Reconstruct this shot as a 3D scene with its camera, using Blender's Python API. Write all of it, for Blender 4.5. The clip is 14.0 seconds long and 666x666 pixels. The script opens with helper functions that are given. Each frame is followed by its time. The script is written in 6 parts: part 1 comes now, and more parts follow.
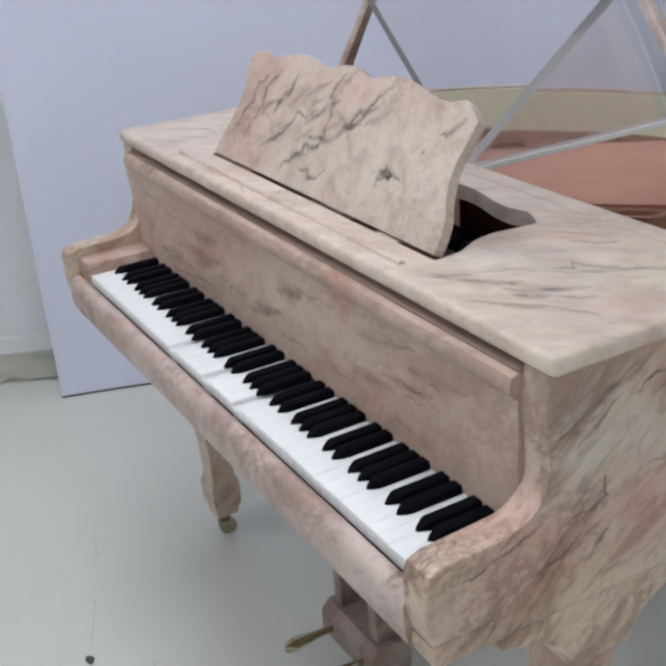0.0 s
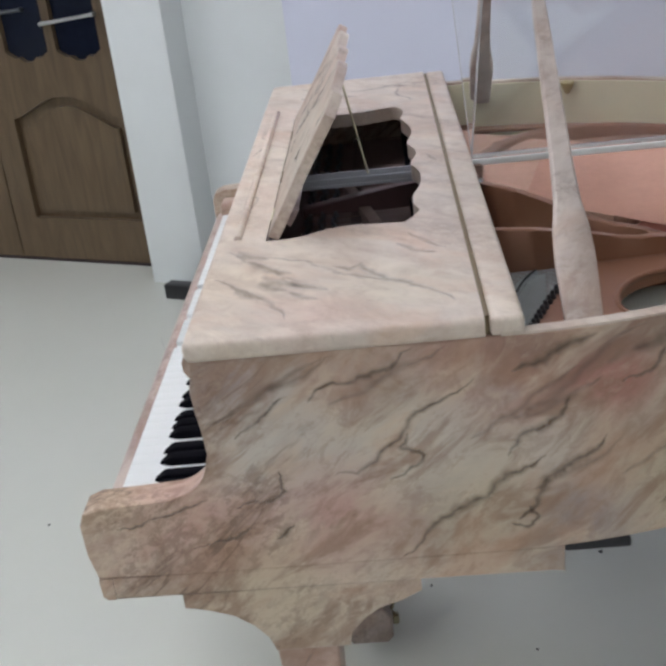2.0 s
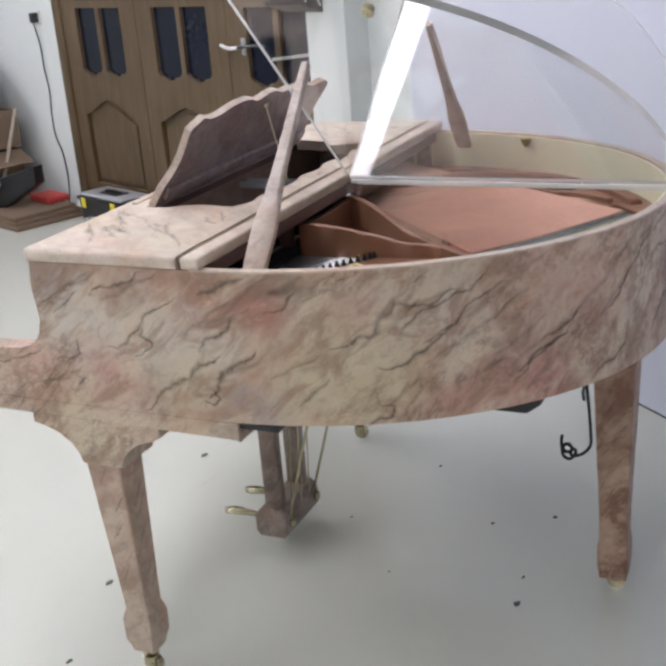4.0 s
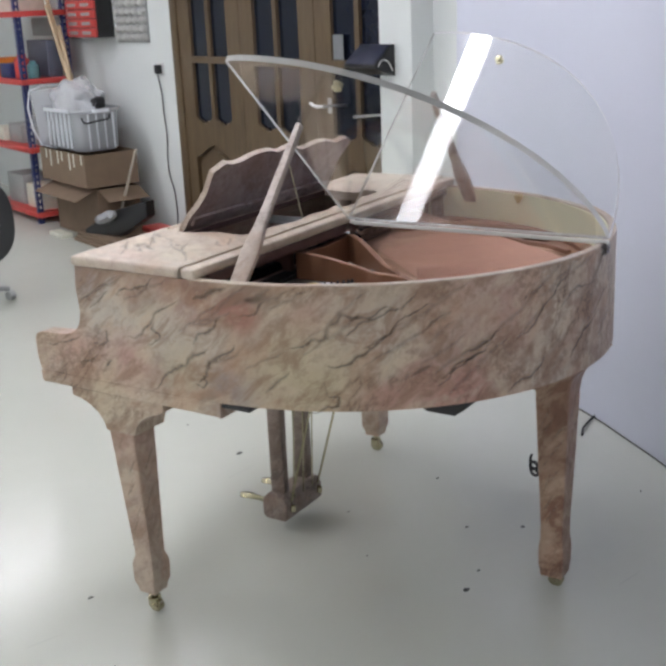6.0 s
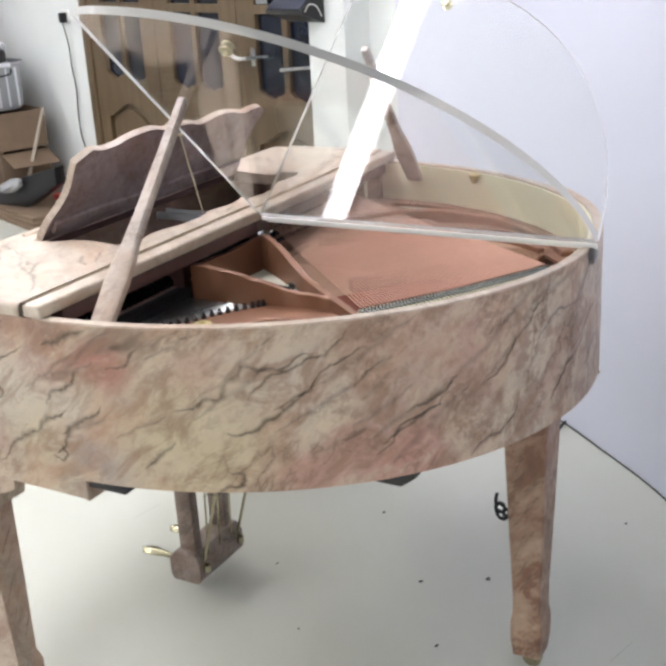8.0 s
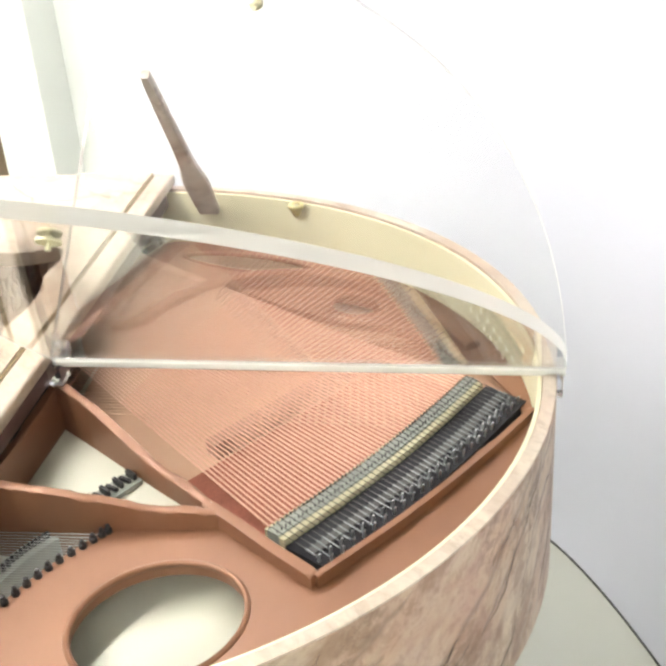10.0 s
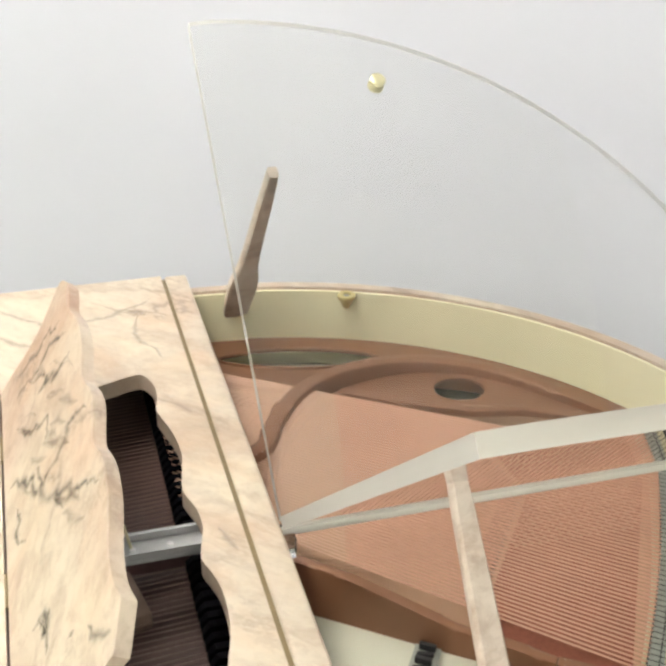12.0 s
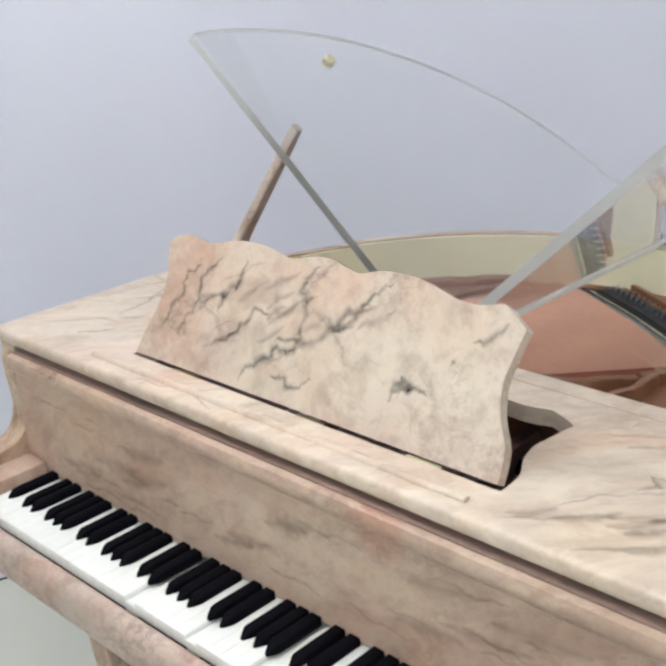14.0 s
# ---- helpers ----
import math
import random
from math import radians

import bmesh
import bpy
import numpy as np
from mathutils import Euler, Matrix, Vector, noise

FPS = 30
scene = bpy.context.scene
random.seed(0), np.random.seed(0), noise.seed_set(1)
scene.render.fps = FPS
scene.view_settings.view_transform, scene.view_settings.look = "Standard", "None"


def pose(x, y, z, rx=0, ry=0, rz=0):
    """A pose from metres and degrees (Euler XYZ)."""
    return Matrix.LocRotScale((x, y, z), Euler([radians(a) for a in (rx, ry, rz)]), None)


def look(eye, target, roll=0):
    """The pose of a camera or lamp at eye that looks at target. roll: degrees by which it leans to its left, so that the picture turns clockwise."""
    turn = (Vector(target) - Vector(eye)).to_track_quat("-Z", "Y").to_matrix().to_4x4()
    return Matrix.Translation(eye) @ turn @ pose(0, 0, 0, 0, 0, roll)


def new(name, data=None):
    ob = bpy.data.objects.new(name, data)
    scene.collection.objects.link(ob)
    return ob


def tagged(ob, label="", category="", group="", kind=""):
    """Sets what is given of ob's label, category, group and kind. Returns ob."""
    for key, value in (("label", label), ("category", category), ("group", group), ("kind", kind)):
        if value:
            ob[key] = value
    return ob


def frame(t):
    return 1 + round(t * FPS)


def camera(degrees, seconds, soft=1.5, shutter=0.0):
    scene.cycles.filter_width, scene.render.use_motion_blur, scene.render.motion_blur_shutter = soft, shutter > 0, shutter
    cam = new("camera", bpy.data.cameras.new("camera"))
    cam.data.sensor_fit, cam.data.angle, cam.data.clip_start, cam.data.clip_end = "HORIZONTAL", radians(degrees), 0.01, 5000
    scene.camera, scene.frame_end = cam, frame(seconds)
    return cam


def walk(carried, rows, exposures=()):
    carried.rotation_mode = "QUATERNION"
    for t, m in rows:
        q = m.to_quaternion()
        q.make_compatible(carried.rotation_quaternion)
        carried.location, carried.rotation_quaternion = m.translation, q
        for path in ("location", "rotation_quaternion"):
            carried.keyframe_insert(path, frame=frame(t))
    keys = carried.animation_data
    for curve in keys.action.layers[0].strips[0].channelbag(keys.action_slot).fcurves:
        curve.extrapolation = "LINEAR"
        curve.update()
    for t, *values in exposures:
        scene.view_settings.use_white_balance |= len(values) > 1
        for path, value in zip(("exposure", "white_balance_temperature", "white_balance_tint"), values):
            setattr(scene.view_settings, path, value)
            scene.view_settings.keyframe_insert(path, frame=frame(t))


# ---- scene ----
cam = camera(34.3, 14.0, soft=3.3)
PATH = [
    (0, (1.629, -0.598, 1.67), (0.022, 0.256, 0.839), -4.5),
    (0.5, (1.706, -0.326, 1.663), (-0.022, 0.251, 0.836), -7.9),
    (1, (1.833, -0.084, 1.661), (0.027, 0.152, 0.834), -7.9),
    (1.5, (1.872, 0.159, 1.636), (0.06, 0.179, 0.789), -5.8),
    (2, (1.956, 0.436, 1.645), (0.14, 0.298, 0.818), -6.9),
    (2.5, (2.128, 0.735, 1.652), (0.359, 0.361, 0.797), -5.3),
    (3, (2.202, 1.021, 1.615), (0.442, 0.516, 0.81), -6.0),
    (3.5, (2.321, 1.309, 1.658), (0.562, 0.721, 0.908), -7.6),
    (3.7, (2.383, 1.459, 1.662), (0.655, 0.773, 0.926), -6.5),
    (5.8, (2.723, 2.284, 1.732), (1.121, 1.244, 1.142), -2.1),
    (6, (2.771, 2.275, 1.726), (1.162, 1.245, 1.136), -2.6),
    (6.5, (2.806, 2.249, 1.708), (1.189, 1.231, 1.117), -3.0),
    (7, (2.625, 2.152, 1.695), (0.998, 1.158, 1.09), -3.7),
    (7.2, (2.513, 2.117, 1.693), (0.906, 1.114, 1.053), -2.9),
    (9.3, (1.589, 1.543, 1.803), (-0.07, 0.847, 0.929), -6.2),
    (9.5, (1.531, 1.453, 1.843), (-0.133, 0.868, 0.9), -4.5),
    (10, (1.394, 1.298, 1.943), (-0.316, 0.983, 0.954), -4.4),
    (10.5, (1.264, 1.098, 1.987), (-0.44, 0.936, 0.952), -3.2),
    (11, (1.126, 0.903, 2.039), (-0.618, 0.93, 1.06), -1.8),
    (11.5, (1.102, 0.664, 2.04), (-0.627, 0.909, 1.067), -0.4),
    (12, (1.089, 0.327, 2.002), (-0.585, 0.822, 1.026), 1.0),
    (12.5, (0.981, 0.084, 1.944), (-0.625, 0.735, 0.945), -1.5),
    (13, (0.981, -0.223, 1.943), (-0.544, 0.781, 1.126), -1.7),
    (13.5, (1.031, -0.518, 1.885), (-0.415, 0.662, 1.167), -4.0),
    (14, (1.132, -0.75, 1.795), (-0.212, 0.547, 1.08), -4.1),
]
walk(cam, [(t, look(eye, target, roll)) for t, eye, target, roll in PATH],
     exposures=[(0, -0.03, 6200, 18), (0.8, -0.04, 6350, 17), (1.5, 0.05, 6350, 17), (2.0, -0.06, 6280, 18), (2.5, -0.03, 6220, 19), (3.0, 0.08, 6230, 20), (3.5, 0.42, 6400, 22), (4.6, 0.30, 6450, 19), (6.0, 0.17, 6450, 18), (6.5, 0.16, 6450, 18), (7.0, 0.32, 6450, 18), (9.3, 1.34, 7100, 15), (10.0, 1.45, 7400, 12), (10.5, 1.03, 7750, 11), (11.0, 1.08, 7700, 11),
                (11.5, 1.04, 7750, 9), (12.0, 0.79, 7700, 9), (12.3, 0.32, 7100, 9), (12.6, 0.16, 7000, 9), (13.0, 0.30, 6600, 12), (13.5, 0.38, 6750, 12), (14.0, 0.32, 6700, 13)])

# ---- world and lights ----
world = bpy.data.worlds.new("world")
world.use_nodes = True
world.node_tree.nodes["Background"].inputs[0].default_value = (0.5, 0.6, 0.8, 1)
world.node_tree.nodes["Background"].inputs[1].default_value = 0.05
scene.world = world
scene.cycles.max_bounces = 20
scene.cycles.glossy_bounces = 12
scene.cycles.transmission_bounces = 20
scene.cycles.transparent_max_bounces = 12
scene.cycles.caustics_refractive = False
scene.cycles.caustics_reflective = False
LED_POWER = 37.0          # emission of the ceiling fixtures
CEILING = 2.84

# room axes: the door wall runs along -D from P0, N points into the room
P0 = Vector((-2.61, -0.69))
D = Vector((0.375, 0.927)).normalized()
N = Vector((D.y, -D.x))


def W(s, off, z=0.0):
    """A place s metres along the door wall and off metres in front of it."""
    p = P0 - D * s + N * off
    return Vector((p.x, p.y, z))


# ---- materials ----
def mat_new(name):
    m = bpy.data.materials.new(name)
    m.use_nodes = True
    nt = m.node_tree
    return m, nt, nt.nodes["Principled BSDF"]


def link(nt, a, b):
    nt.links.new(a, b)


def noise_node(nt, vec, scale, detail=4.0, rough=0.55, dist=0.0):
    n = nt.nodes.new("ShaderNodeTexNoise")
    n.inputs["Scale"].default_value, n.inputs["Detail"].default_value = scale, detail
    n.inputs["Roughness"].default_value, n.inputs["Distortion"].default_value = rough, dist
    link(nt, vec, n.inputs["Vector"])
    return n.outputs["Fac"]


def ramp(nt, fac, stops):
    r = nt.nodes.new("ShaderNodeValToRGB")
    el = r.color_ramp.elements
    while len(el) < len(stops):
        el.new(0.5)
    for e, (pos, col) in zip(el, stops):
        e.position, e.color = pos, (*col, 1) if len(col) == 3 else col
    link(nt, fac, r.inputs["Fac"])
    return r.outputs["Color"]


def mixc(nt, fac, a, b, mode="MIX"):
    n = nt.nodes.new("ShaderNodeMix")
    n.data_type, n.blend_type = "RGBA", mode
    for sock, v in ((n.inputs[0], fac), (n.inputs[6], a), (n.inputs[7], b)):
        if isinstance(v, (int, float)):
            sock.default_value = v
        elif isinstance(v, tuple):
            sock.default_value = (*v, 1)
        else:
            link(nt, v, sock)
    return n.outputs[2]


def mathn(nt, op, a, b=0.0):
    n = nt.nodes.new("ShaderNodeMath")
    n.operation = op
    for sock, v in zip(n.inputs, (a, b)):
        if isinstance(v, (int, float)):
            sock.default_value = v
        else:
            link(nt, v, sock)
    return n.outputs[0]


def coords(nt, scale=(1, 1, 1), turn=(0, 0, 0), kind="Object"):
    tc = nt.nodes.new("ShaderNodeTexCoord")
    mp = nt.nodes.new("ShaderNodeMapping")
    mp.vector_type = "TEXTURE"
    mp.inputs["Rotation"].default_value = [radians(a) for a in turn]
    mp.inputs["Scale"].default_value = scale
    link(nt, tc.outputs[kind], mp.inputs["Vector"])
    return mp.outputs["Vector"]


def bump(nt, bsdf, height, strength=0.1, distance=0.002):
    b = nt.nodes.new("ShaderNodeBump")
    b.inputs["Strength"].default_value, b.inputs["Distance"].default_value = strength, distance
    link(nt, height, b.inputs["Height"])
    link(nt, b.outputs["Normal"], bsdf.inputs["Normal"])


def simple(name, col, rough=0.5, metal=0.0, vary=0.12, scale=30.0, bumpy=0.0, spec=0.5):
    """A plain surface with slight mottling at two scales."""
    m, nt, b = mat_new(name)
    v = coords(nt)
    f = noise_node(nt, v, scale, 5)
    g = noise_node(nt, v, scale * 0.12, 3)
    dark = tuple(c * (1 - vary) for c in col)
    lite = tuple(min(1, c * (1 + vary)) for c in col)
    c1 = ramp(nt, f, [(0.3, dark), (0.7, lite)])
    c2 = ramp(nt, g, [(0.3, dark), (0.7, lite)])
    link(nt, mixc(nt, 0.5, c1, c2), b.inputs["Base Color"])
    b.inputs["Roughness"].default_value, b.inputs["Metallic"].default_value = rough, metal
    b.inputs["Specular IOR Level"].default_value = spec
    if bumpy:
        bump(nt, b, f, bumpy)
    return m


def marble(name, turn, stretch, tone, seed, veins=1.0, rough=0.36, patches=(), grain=1.0):
    """Hand-painted marble: clouds of beige and grey, long brown streaks, dark stipple, blushes of rose and a few thin cracks."""
    m, nt, b = mat_new(name)

    def shifted(mult, add):
        off = nt.nodes.new("ShaderNodeVectorMath")
        off.inputs[1].default_value = (seed + add, seed * 1.7 - add, seed * 0.6 + add)
        link(nt, coords(nt, tuple(1 + (k - 1) * mult for k in stretch), turn), off.inputs[0])
        return off.outputs[0]

    def times(a, k):
        return mathn(nt, "MULTIPLY", a, k)
    v, w = shifted(0.6, 0.0), shifted(2.2, 3.3)
    base, rose, grey, cream, dark = tone
    brown = (base[0] * 0.54, base[1] * 0.45, base[2] * 0.40)
    cloud = noise_node(nt, v, 5.0, 6, 0.62, 0.7)
    c = ramp(nt, cloud, [(0.30, tuple(k * 0.80 for k in base)), (0.42, base), (0.52, grey), (0.62, cream), (0.74, base)])
    pale = noise_node(nt, shifted(0.6, 9.1), 2.8, 4, 0.55, 0.3)
    c = mixc(nt, times(ramp_fac(nt, pale, 0.50, 0.64), 0.70), c, grey)
    blush = noise_node(nt, v, 2.3, 4, 0.55, 0.3)
    c = mixc(nt, times(ramp_fac(nt, blush, 0.56, 0.70), 0.45), c, rose)
    # long soft streaks along the grain, brown and pale
    streak = noise_node(nt, w, 9.0, 6, 0.62, 0.5)
    c = mixc(nt, times(ramp_fac(nt, streak, 0.50, 0.68), 0.62 * grain), c, brown)
    streak2 = noise_node(nt, shifted(1.6, 5.7), 11.0, 5, 0.6, 0.4)
    c = mixc(nt, times(ramp_fac(nt, streak2, 0.53, 0.70), 0.50), c, cream)
    # brushed patches of their own place and colour
    smear = noise_node(nt, shifted(1.0, 6.0), 9.0, 5, 0.65, 0.6)
    for at, size, col, amount in patches:  # place, reach, colour, strength
        tc = nt.nodes.new("ShaderNodeTexCoord")
        sub = nt.nodes.new("ShaderNodeVectorMath")
        sub.operation = "SUBTRACT"
        sub.inputs[1].default_value = at
        link(nt, tc.outputs["Object"], sub.inputs[0])
        ln_ = nt.nodes.new("ShaderNodeVectorMath")
        ln_.operation = "LENGTH"
        link(nt, sub.outputs[0], ln_.inputs[0])
        reach = mathn(nt, "ADD", ln_.outputs["Value"], times(mathn(nt, "SUBTRACT", smear, 0.5), size * 1.9))
        c = mixc(nt, times(ramp_fac(nt, reach, size, size * 0.2), amount * 0.95), c, col)
    # sponged mottling at two sizes, and dark stipple gathered in drifts
    mid = noise_node(nt, shifted(1.0, 4.4), 15.0, 5, 0.66, 0.6)
    c = mixc(nt, times(ramp_fac(nt, mid, 0.505, 0.60), 0.54 * grain), c, brown)
    c = mixc(nt, times(ramp_fac(nt, mid, 0.46, 0.34), 0.55), c, cream)
    tan = noise_node(nt, shifted(0.6, 7.9), 8.0, 4, 0.6, 0.5)
    c = mixc(nt, times(ramp_fac(nt, tan, 0.52, 0.66), 0.50), c, (base[0] * 0.97, base[1] * 0.83, base[2] * 0.73))
    fine = noise_node(nt, v, 42.0, 6, 0.72, 0.5)
    c = mixc(nt, times(ramp_fac(nt, fine, 0.50, 0.61), 0.30 * grain), c, brown)
    c = mixc(nt, times(ramp_fac(nt, fine, 0.46, 0.32), 0.25), c, cream)
    drift = ramp_fac(nt, noise_node(nt, shifted(1.3, 2.2), 6.5, 4, 0.6, 0.5), 0.51, 0.62)
    dots = noise_node(nt, v, 80.0, 4, 0.7, 0.3)
    c = mixc(nt, times(mathn(nt, "MULTIPLY", drift, ramp_fac(nt, dots, 0.47, 0.56)), 0.38 * grain), c, (base[0] * 0.30, base[1] * 0.25, base[2] * 0.23))
    # a few faint cracks: thin ridges of noise, mostly gated away
    r = noise_node(nt, w, 3.6, 6, 0.6, 0.3)
    ridge = mathn(nt, "ABSOLUTE", mathn(nt, "SUBTRACT", r, 0.5))
    gate = ramp_fac(nt, noise_node(nt, v, 3.0, 3), 0.52, 0.62)
    c = mixc(nt, times(mathn(nt, "MULTIPLY", ramp_fac(nt, ridge, 0.040, 0.0), gate), 0.50 * veins), c, brown)
    c = mixc(nt, times(mathn(nt, "MULTIPLY", ramp_fac(nt, ridge, 0.009, 0.001), gate), 0.50 * veins), c, dark)
    link(nt, c, b.inputs["Base Color"])
    link(nt, ramp_fac(nt, fine, 0.2, 0.8, rough - 0.06, rough + 0.10), b.inputs["Roughness"])
    b.inputs["Specular IOR Level"].default_value = 0.4
    bump(nt, b, fine, 0.06, 0.0015)
    return m


def ramp_fac(nt, fac, lo, hi, a=0.0, z=1.0):
    n = nt.nodes.new("ShaderNodeMapRange")
    for i, val in enumerate((lo, hi, a, z)):
        n.inputs[1 + i].default_value = val
    link(nt, fac, n.inputs[0])
    return n.outputs[0]


BEIGE = ((0.490, 0.352, 0.262), (0.48, 0.280, 0.215), (0.525, 0.440, 0.348), (0.61, 0.500, 0.375), (0.080, 0.056, 0.040))
PALE = ((0.585, 0.475, 0.385), (0.60, 0.435, 0.360), (0.555, 0.480, 0.405), (0.67, 0.580, 0.470), (0.15, 0.115, 0.10))
CREAM = ((0.495, 0.405, 0.342), (0.49, 0.345, 0.285), (0.480, 0.408, 0.340), (0.565, 0.482, 0.400), (0.12, 0.10, 0.09))
LOAM = ((0.47, 0.340, 0.265), (0.48, 0.280, 0.220), (0.44, 0.350, 0.280), (0.54, 0.435, 0.340), (0.080, 0.056, 0.040))
RED, ROSE, SAGE, OCHRE, UMBER, MAUVE = (0.39, 0.165, 0.130), (0.48, 0.235, 0.195), (0.555, 0.505, 0.440), (0.50, 0.415, 0.275), (0.19, 0.125, 0.095), (0.30, 0.245, 0.245)
SIDE_GREY = (((0.74, 0.66, 0.80), 0.10, MAUVE, 0.75), ((0.715, 0.74, 0.90), 0.08, MAUVE, 0.55), ((0.745, 0.20, 1.045), 0.10, MAUVE, 0.9), ((0.60, 1.03, 0.93), 0.12, MAUVE, 0.22), ((0.50, 1.16, 0.90), 0.12, MAUVE, 0.2),)
SIDE_RED = (((0.731, 0.705, 0.985), 0.075, RED, 1.0), ((0.736, 0.68, 0.99), 0.05, RED, 0.7), ((0.733, 0.69, 1.03), 0.07, RED, 0.55), ((0.745, 0.50, 1.03), 0.12, RED, 0.70), ((0.742, 0.60, 1.030), 0.11, RED, 0.75), ((0.745, 0.36, 1.01), 0.08, RED, 0.45), ((0.745, 0.02, 0.80), 0.10, (0.45, 0.30, 0.24), 0.6), ((0.745, 0.13, 0.80), 0.10, (0.47, 0.31, 0.25), 0.6), ((0.72, 0.0, 0.87), 0.075, (0.56, 0.43, 0.29), 0.85), ((0.72, 0.10, 0.875), 0.075, (0.57, 0.41, 0.33), 0.8), ((0.69, 0.87, 0.99), 0.09, RED, 0.35),)
SIDE_UMBER = (((0.745, 0.60, 1.055), 0.085, UMBER, 0.80), ((0.735, 0.69, 1.060), 0.065, UMBER, 0.75), ((0.745, 0.50, 1.045), 0.06, UMBER, 0.55), ((0.745, 0.24, 0.975), 0.05, UMBER, 0.35), ((0.722, 0.76, 1.045), 0.065, UMBER, 0.50), ((0.745, 0.175, 1.045), 0.055, UMBER, 0.45),)
SIDE_SAGE = (((0.745, 0.27, 0.915), 0.15, SAGE, 0.95), ((0.745, 0.43, 0.93), 0.14, SAGE, 0.85), ((0.74, 0.60, 0.90), 0.09, SAGE, 0.5), ((0.62, 1.0, 0.97), 0.13, SAGE, 0.4), ((0.66, 0.93, 0.86), 0.13, OCHRE, 0.50),)
SIDE_OCHRE = (((0.744, 0.52, 0.82), 0.10, OCHRE, 0.45), ((0.71, 0.80, 0.86), 0.15, OCHRE, 0.85), ((0.69, 0.87, 0.79), 0.13, OCHRE, 0.8), ((0.745, 0.33, 0.83), 0.12, ROSE, 0.65), ((0.745, 0.16, 0.81), 0.10, ROSE, 0.45), ((0.54, 1.125, 0.785), 0.13, ROSE, 0.75), ((0.46, 1.195, 0.775), 0.10, ROSE, 0.6), ((0.60, 1.04, 0.77), 0.10, ROSE, 0.6),)
SIDE_LOW = (((0.743, 0.60, 0.77), 0.10, UMBER, 0.40), ((0.745, 0.40, 1.01), 0.09, UMBER, 0.40), ((0.745, 0.45, 0.80), 0.09, UMBER, 0.30), ((0.745, 0.19, 0.715), 0.11, OCHRE, 0.45), ((0.35, 1.28, 0.98), 0.15, ROSE, 0.35),)
M_SIDE = marble("marble_side", (37, 0, 0), (1, 2.4, 1), BEIGE, 3.1, grain=1.15, patches=SIDE_GREY + SIDE_RED + SIDE_UMBER + SIDE_SAGE + SIDE_OCHRE + SIDE_LOW)
M_LID = marble("marble_lid", (0, 0, 45), (2.0, 1, 1), PALE, 7.7, 0.8, grain=0.55, patches=(
    ((0.62, 0.43, 1.10), 0.12, (0.57, 0.50, 0.38), 0.6), ((0.55, 0.20, 1.10), 0.10, (0.66, 0.56, 0.43), 0.6), ((0.70, 0.33, 1.09), 0.09, (0.60, 0.42, 0.35), 0.5)))
M_DESK = marble("marble_desk", (0, -50, 0), (1, 1, 1.15), CREAM, 12.3, 0.8, grain=0.62, patches=(
    ((-0.20, 0.33, 1.24), 0.10, (0.56, 0.42, 0.32), 0.5), ((0.03, 0.34, 1.27), 0.07, (0.56, 0.38, 0.29), 0.55), ((-0.10, 0.27, 1.15), 0.10, (0.47, 0.42, 0.34), 0.5), ((0.28, 0.33, 1.25), 0.07, (0.52, 0.41, 0.28), 0.5),
    
    ((-0.35, 0.29, 1.20), 0.11, (0.40, 0.25, 0.19), 0.8), ((-0.31, 0.36, 1.30), 0.11, (0.42, 0.27, 0.205), 0.75), ((0.17, 0.30, 1.20), 0.13, (0.565, 0.500, 0.405), 0.8), ((0.30, 0.30, 1.20), 0.10, (0.565, 0.500, 0.405), 0.7), ((0.02, 0.28, 1.17), 0.10, (0.56, 0.50, 0.39), 0.7)))
M_FRONT = marble("marble_front", (0, -25, 0), (1.7, 1, 1), ((0.47, 0.340, 0.275), (0.48, 0.285, 0.230), (0.45, 0.345, 0.275), (0.53, 0.420, 0.325), (0.11, 0.075, 0.055)), 17.9, 1.0, grain=0.55, patches=(
    ((0.25, 0.145, 1.03), 0.06, RED, 0.5), ((-0.45, 0.15, 0.95), 0.12, (0.40, 0.27, 0.205), 0.6), ((0.45, 0.15, 0.93), 0.10, (0.40, 0.28, 0.22), 0.6)))
M_SLIP = marble("marble_slip", (0, -40, 0), (1.8, 1, 1), ((0.465, 0.348, 0.298), (0.46, 0.290, 0.248), (0.475, 0.395, 0.350), (0.56, 0.465, 0.400), (0.10, 0.07, 0.06)), 51.3, 2.6, grain=1.0)
M_LEG = marble("marble_leg", (37, 25, 0), (1, 2.2, 1.0), LOAM, 23.3, 1.6, grain=0.85, patches=(((0.69, 0.26, 0.60), 0.12, ROSE, 0.4), ((0.69, 0.26, 0.30), 0.10, (0.40, 0.26, 0.20), 0.5)))
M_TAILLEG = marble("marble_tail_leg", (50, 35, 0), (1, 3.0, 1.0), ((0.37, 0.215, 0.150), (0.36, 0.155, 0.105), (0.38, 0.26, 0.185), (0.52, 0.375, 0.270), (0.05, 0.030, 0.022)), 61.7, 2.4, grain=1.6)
M_PROP = marble("marble_prop", (37, 25, 0), (1, 2.2, 1.0), ((0.55, 0.465, 0.410), (0.53, 0.410, 0.365), (0.54, 0.475, 0.430), (0.64, 0.565, 0.500), (0.12, 0.09, 0.08)), 41.0, 1.2, grain=1.0)
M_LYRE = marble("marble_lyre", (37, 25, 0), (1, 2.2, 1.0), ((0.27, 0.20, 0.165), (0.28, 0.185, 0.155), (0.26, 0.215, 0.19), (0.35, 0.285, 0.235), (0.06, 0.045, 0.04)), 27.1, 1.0)
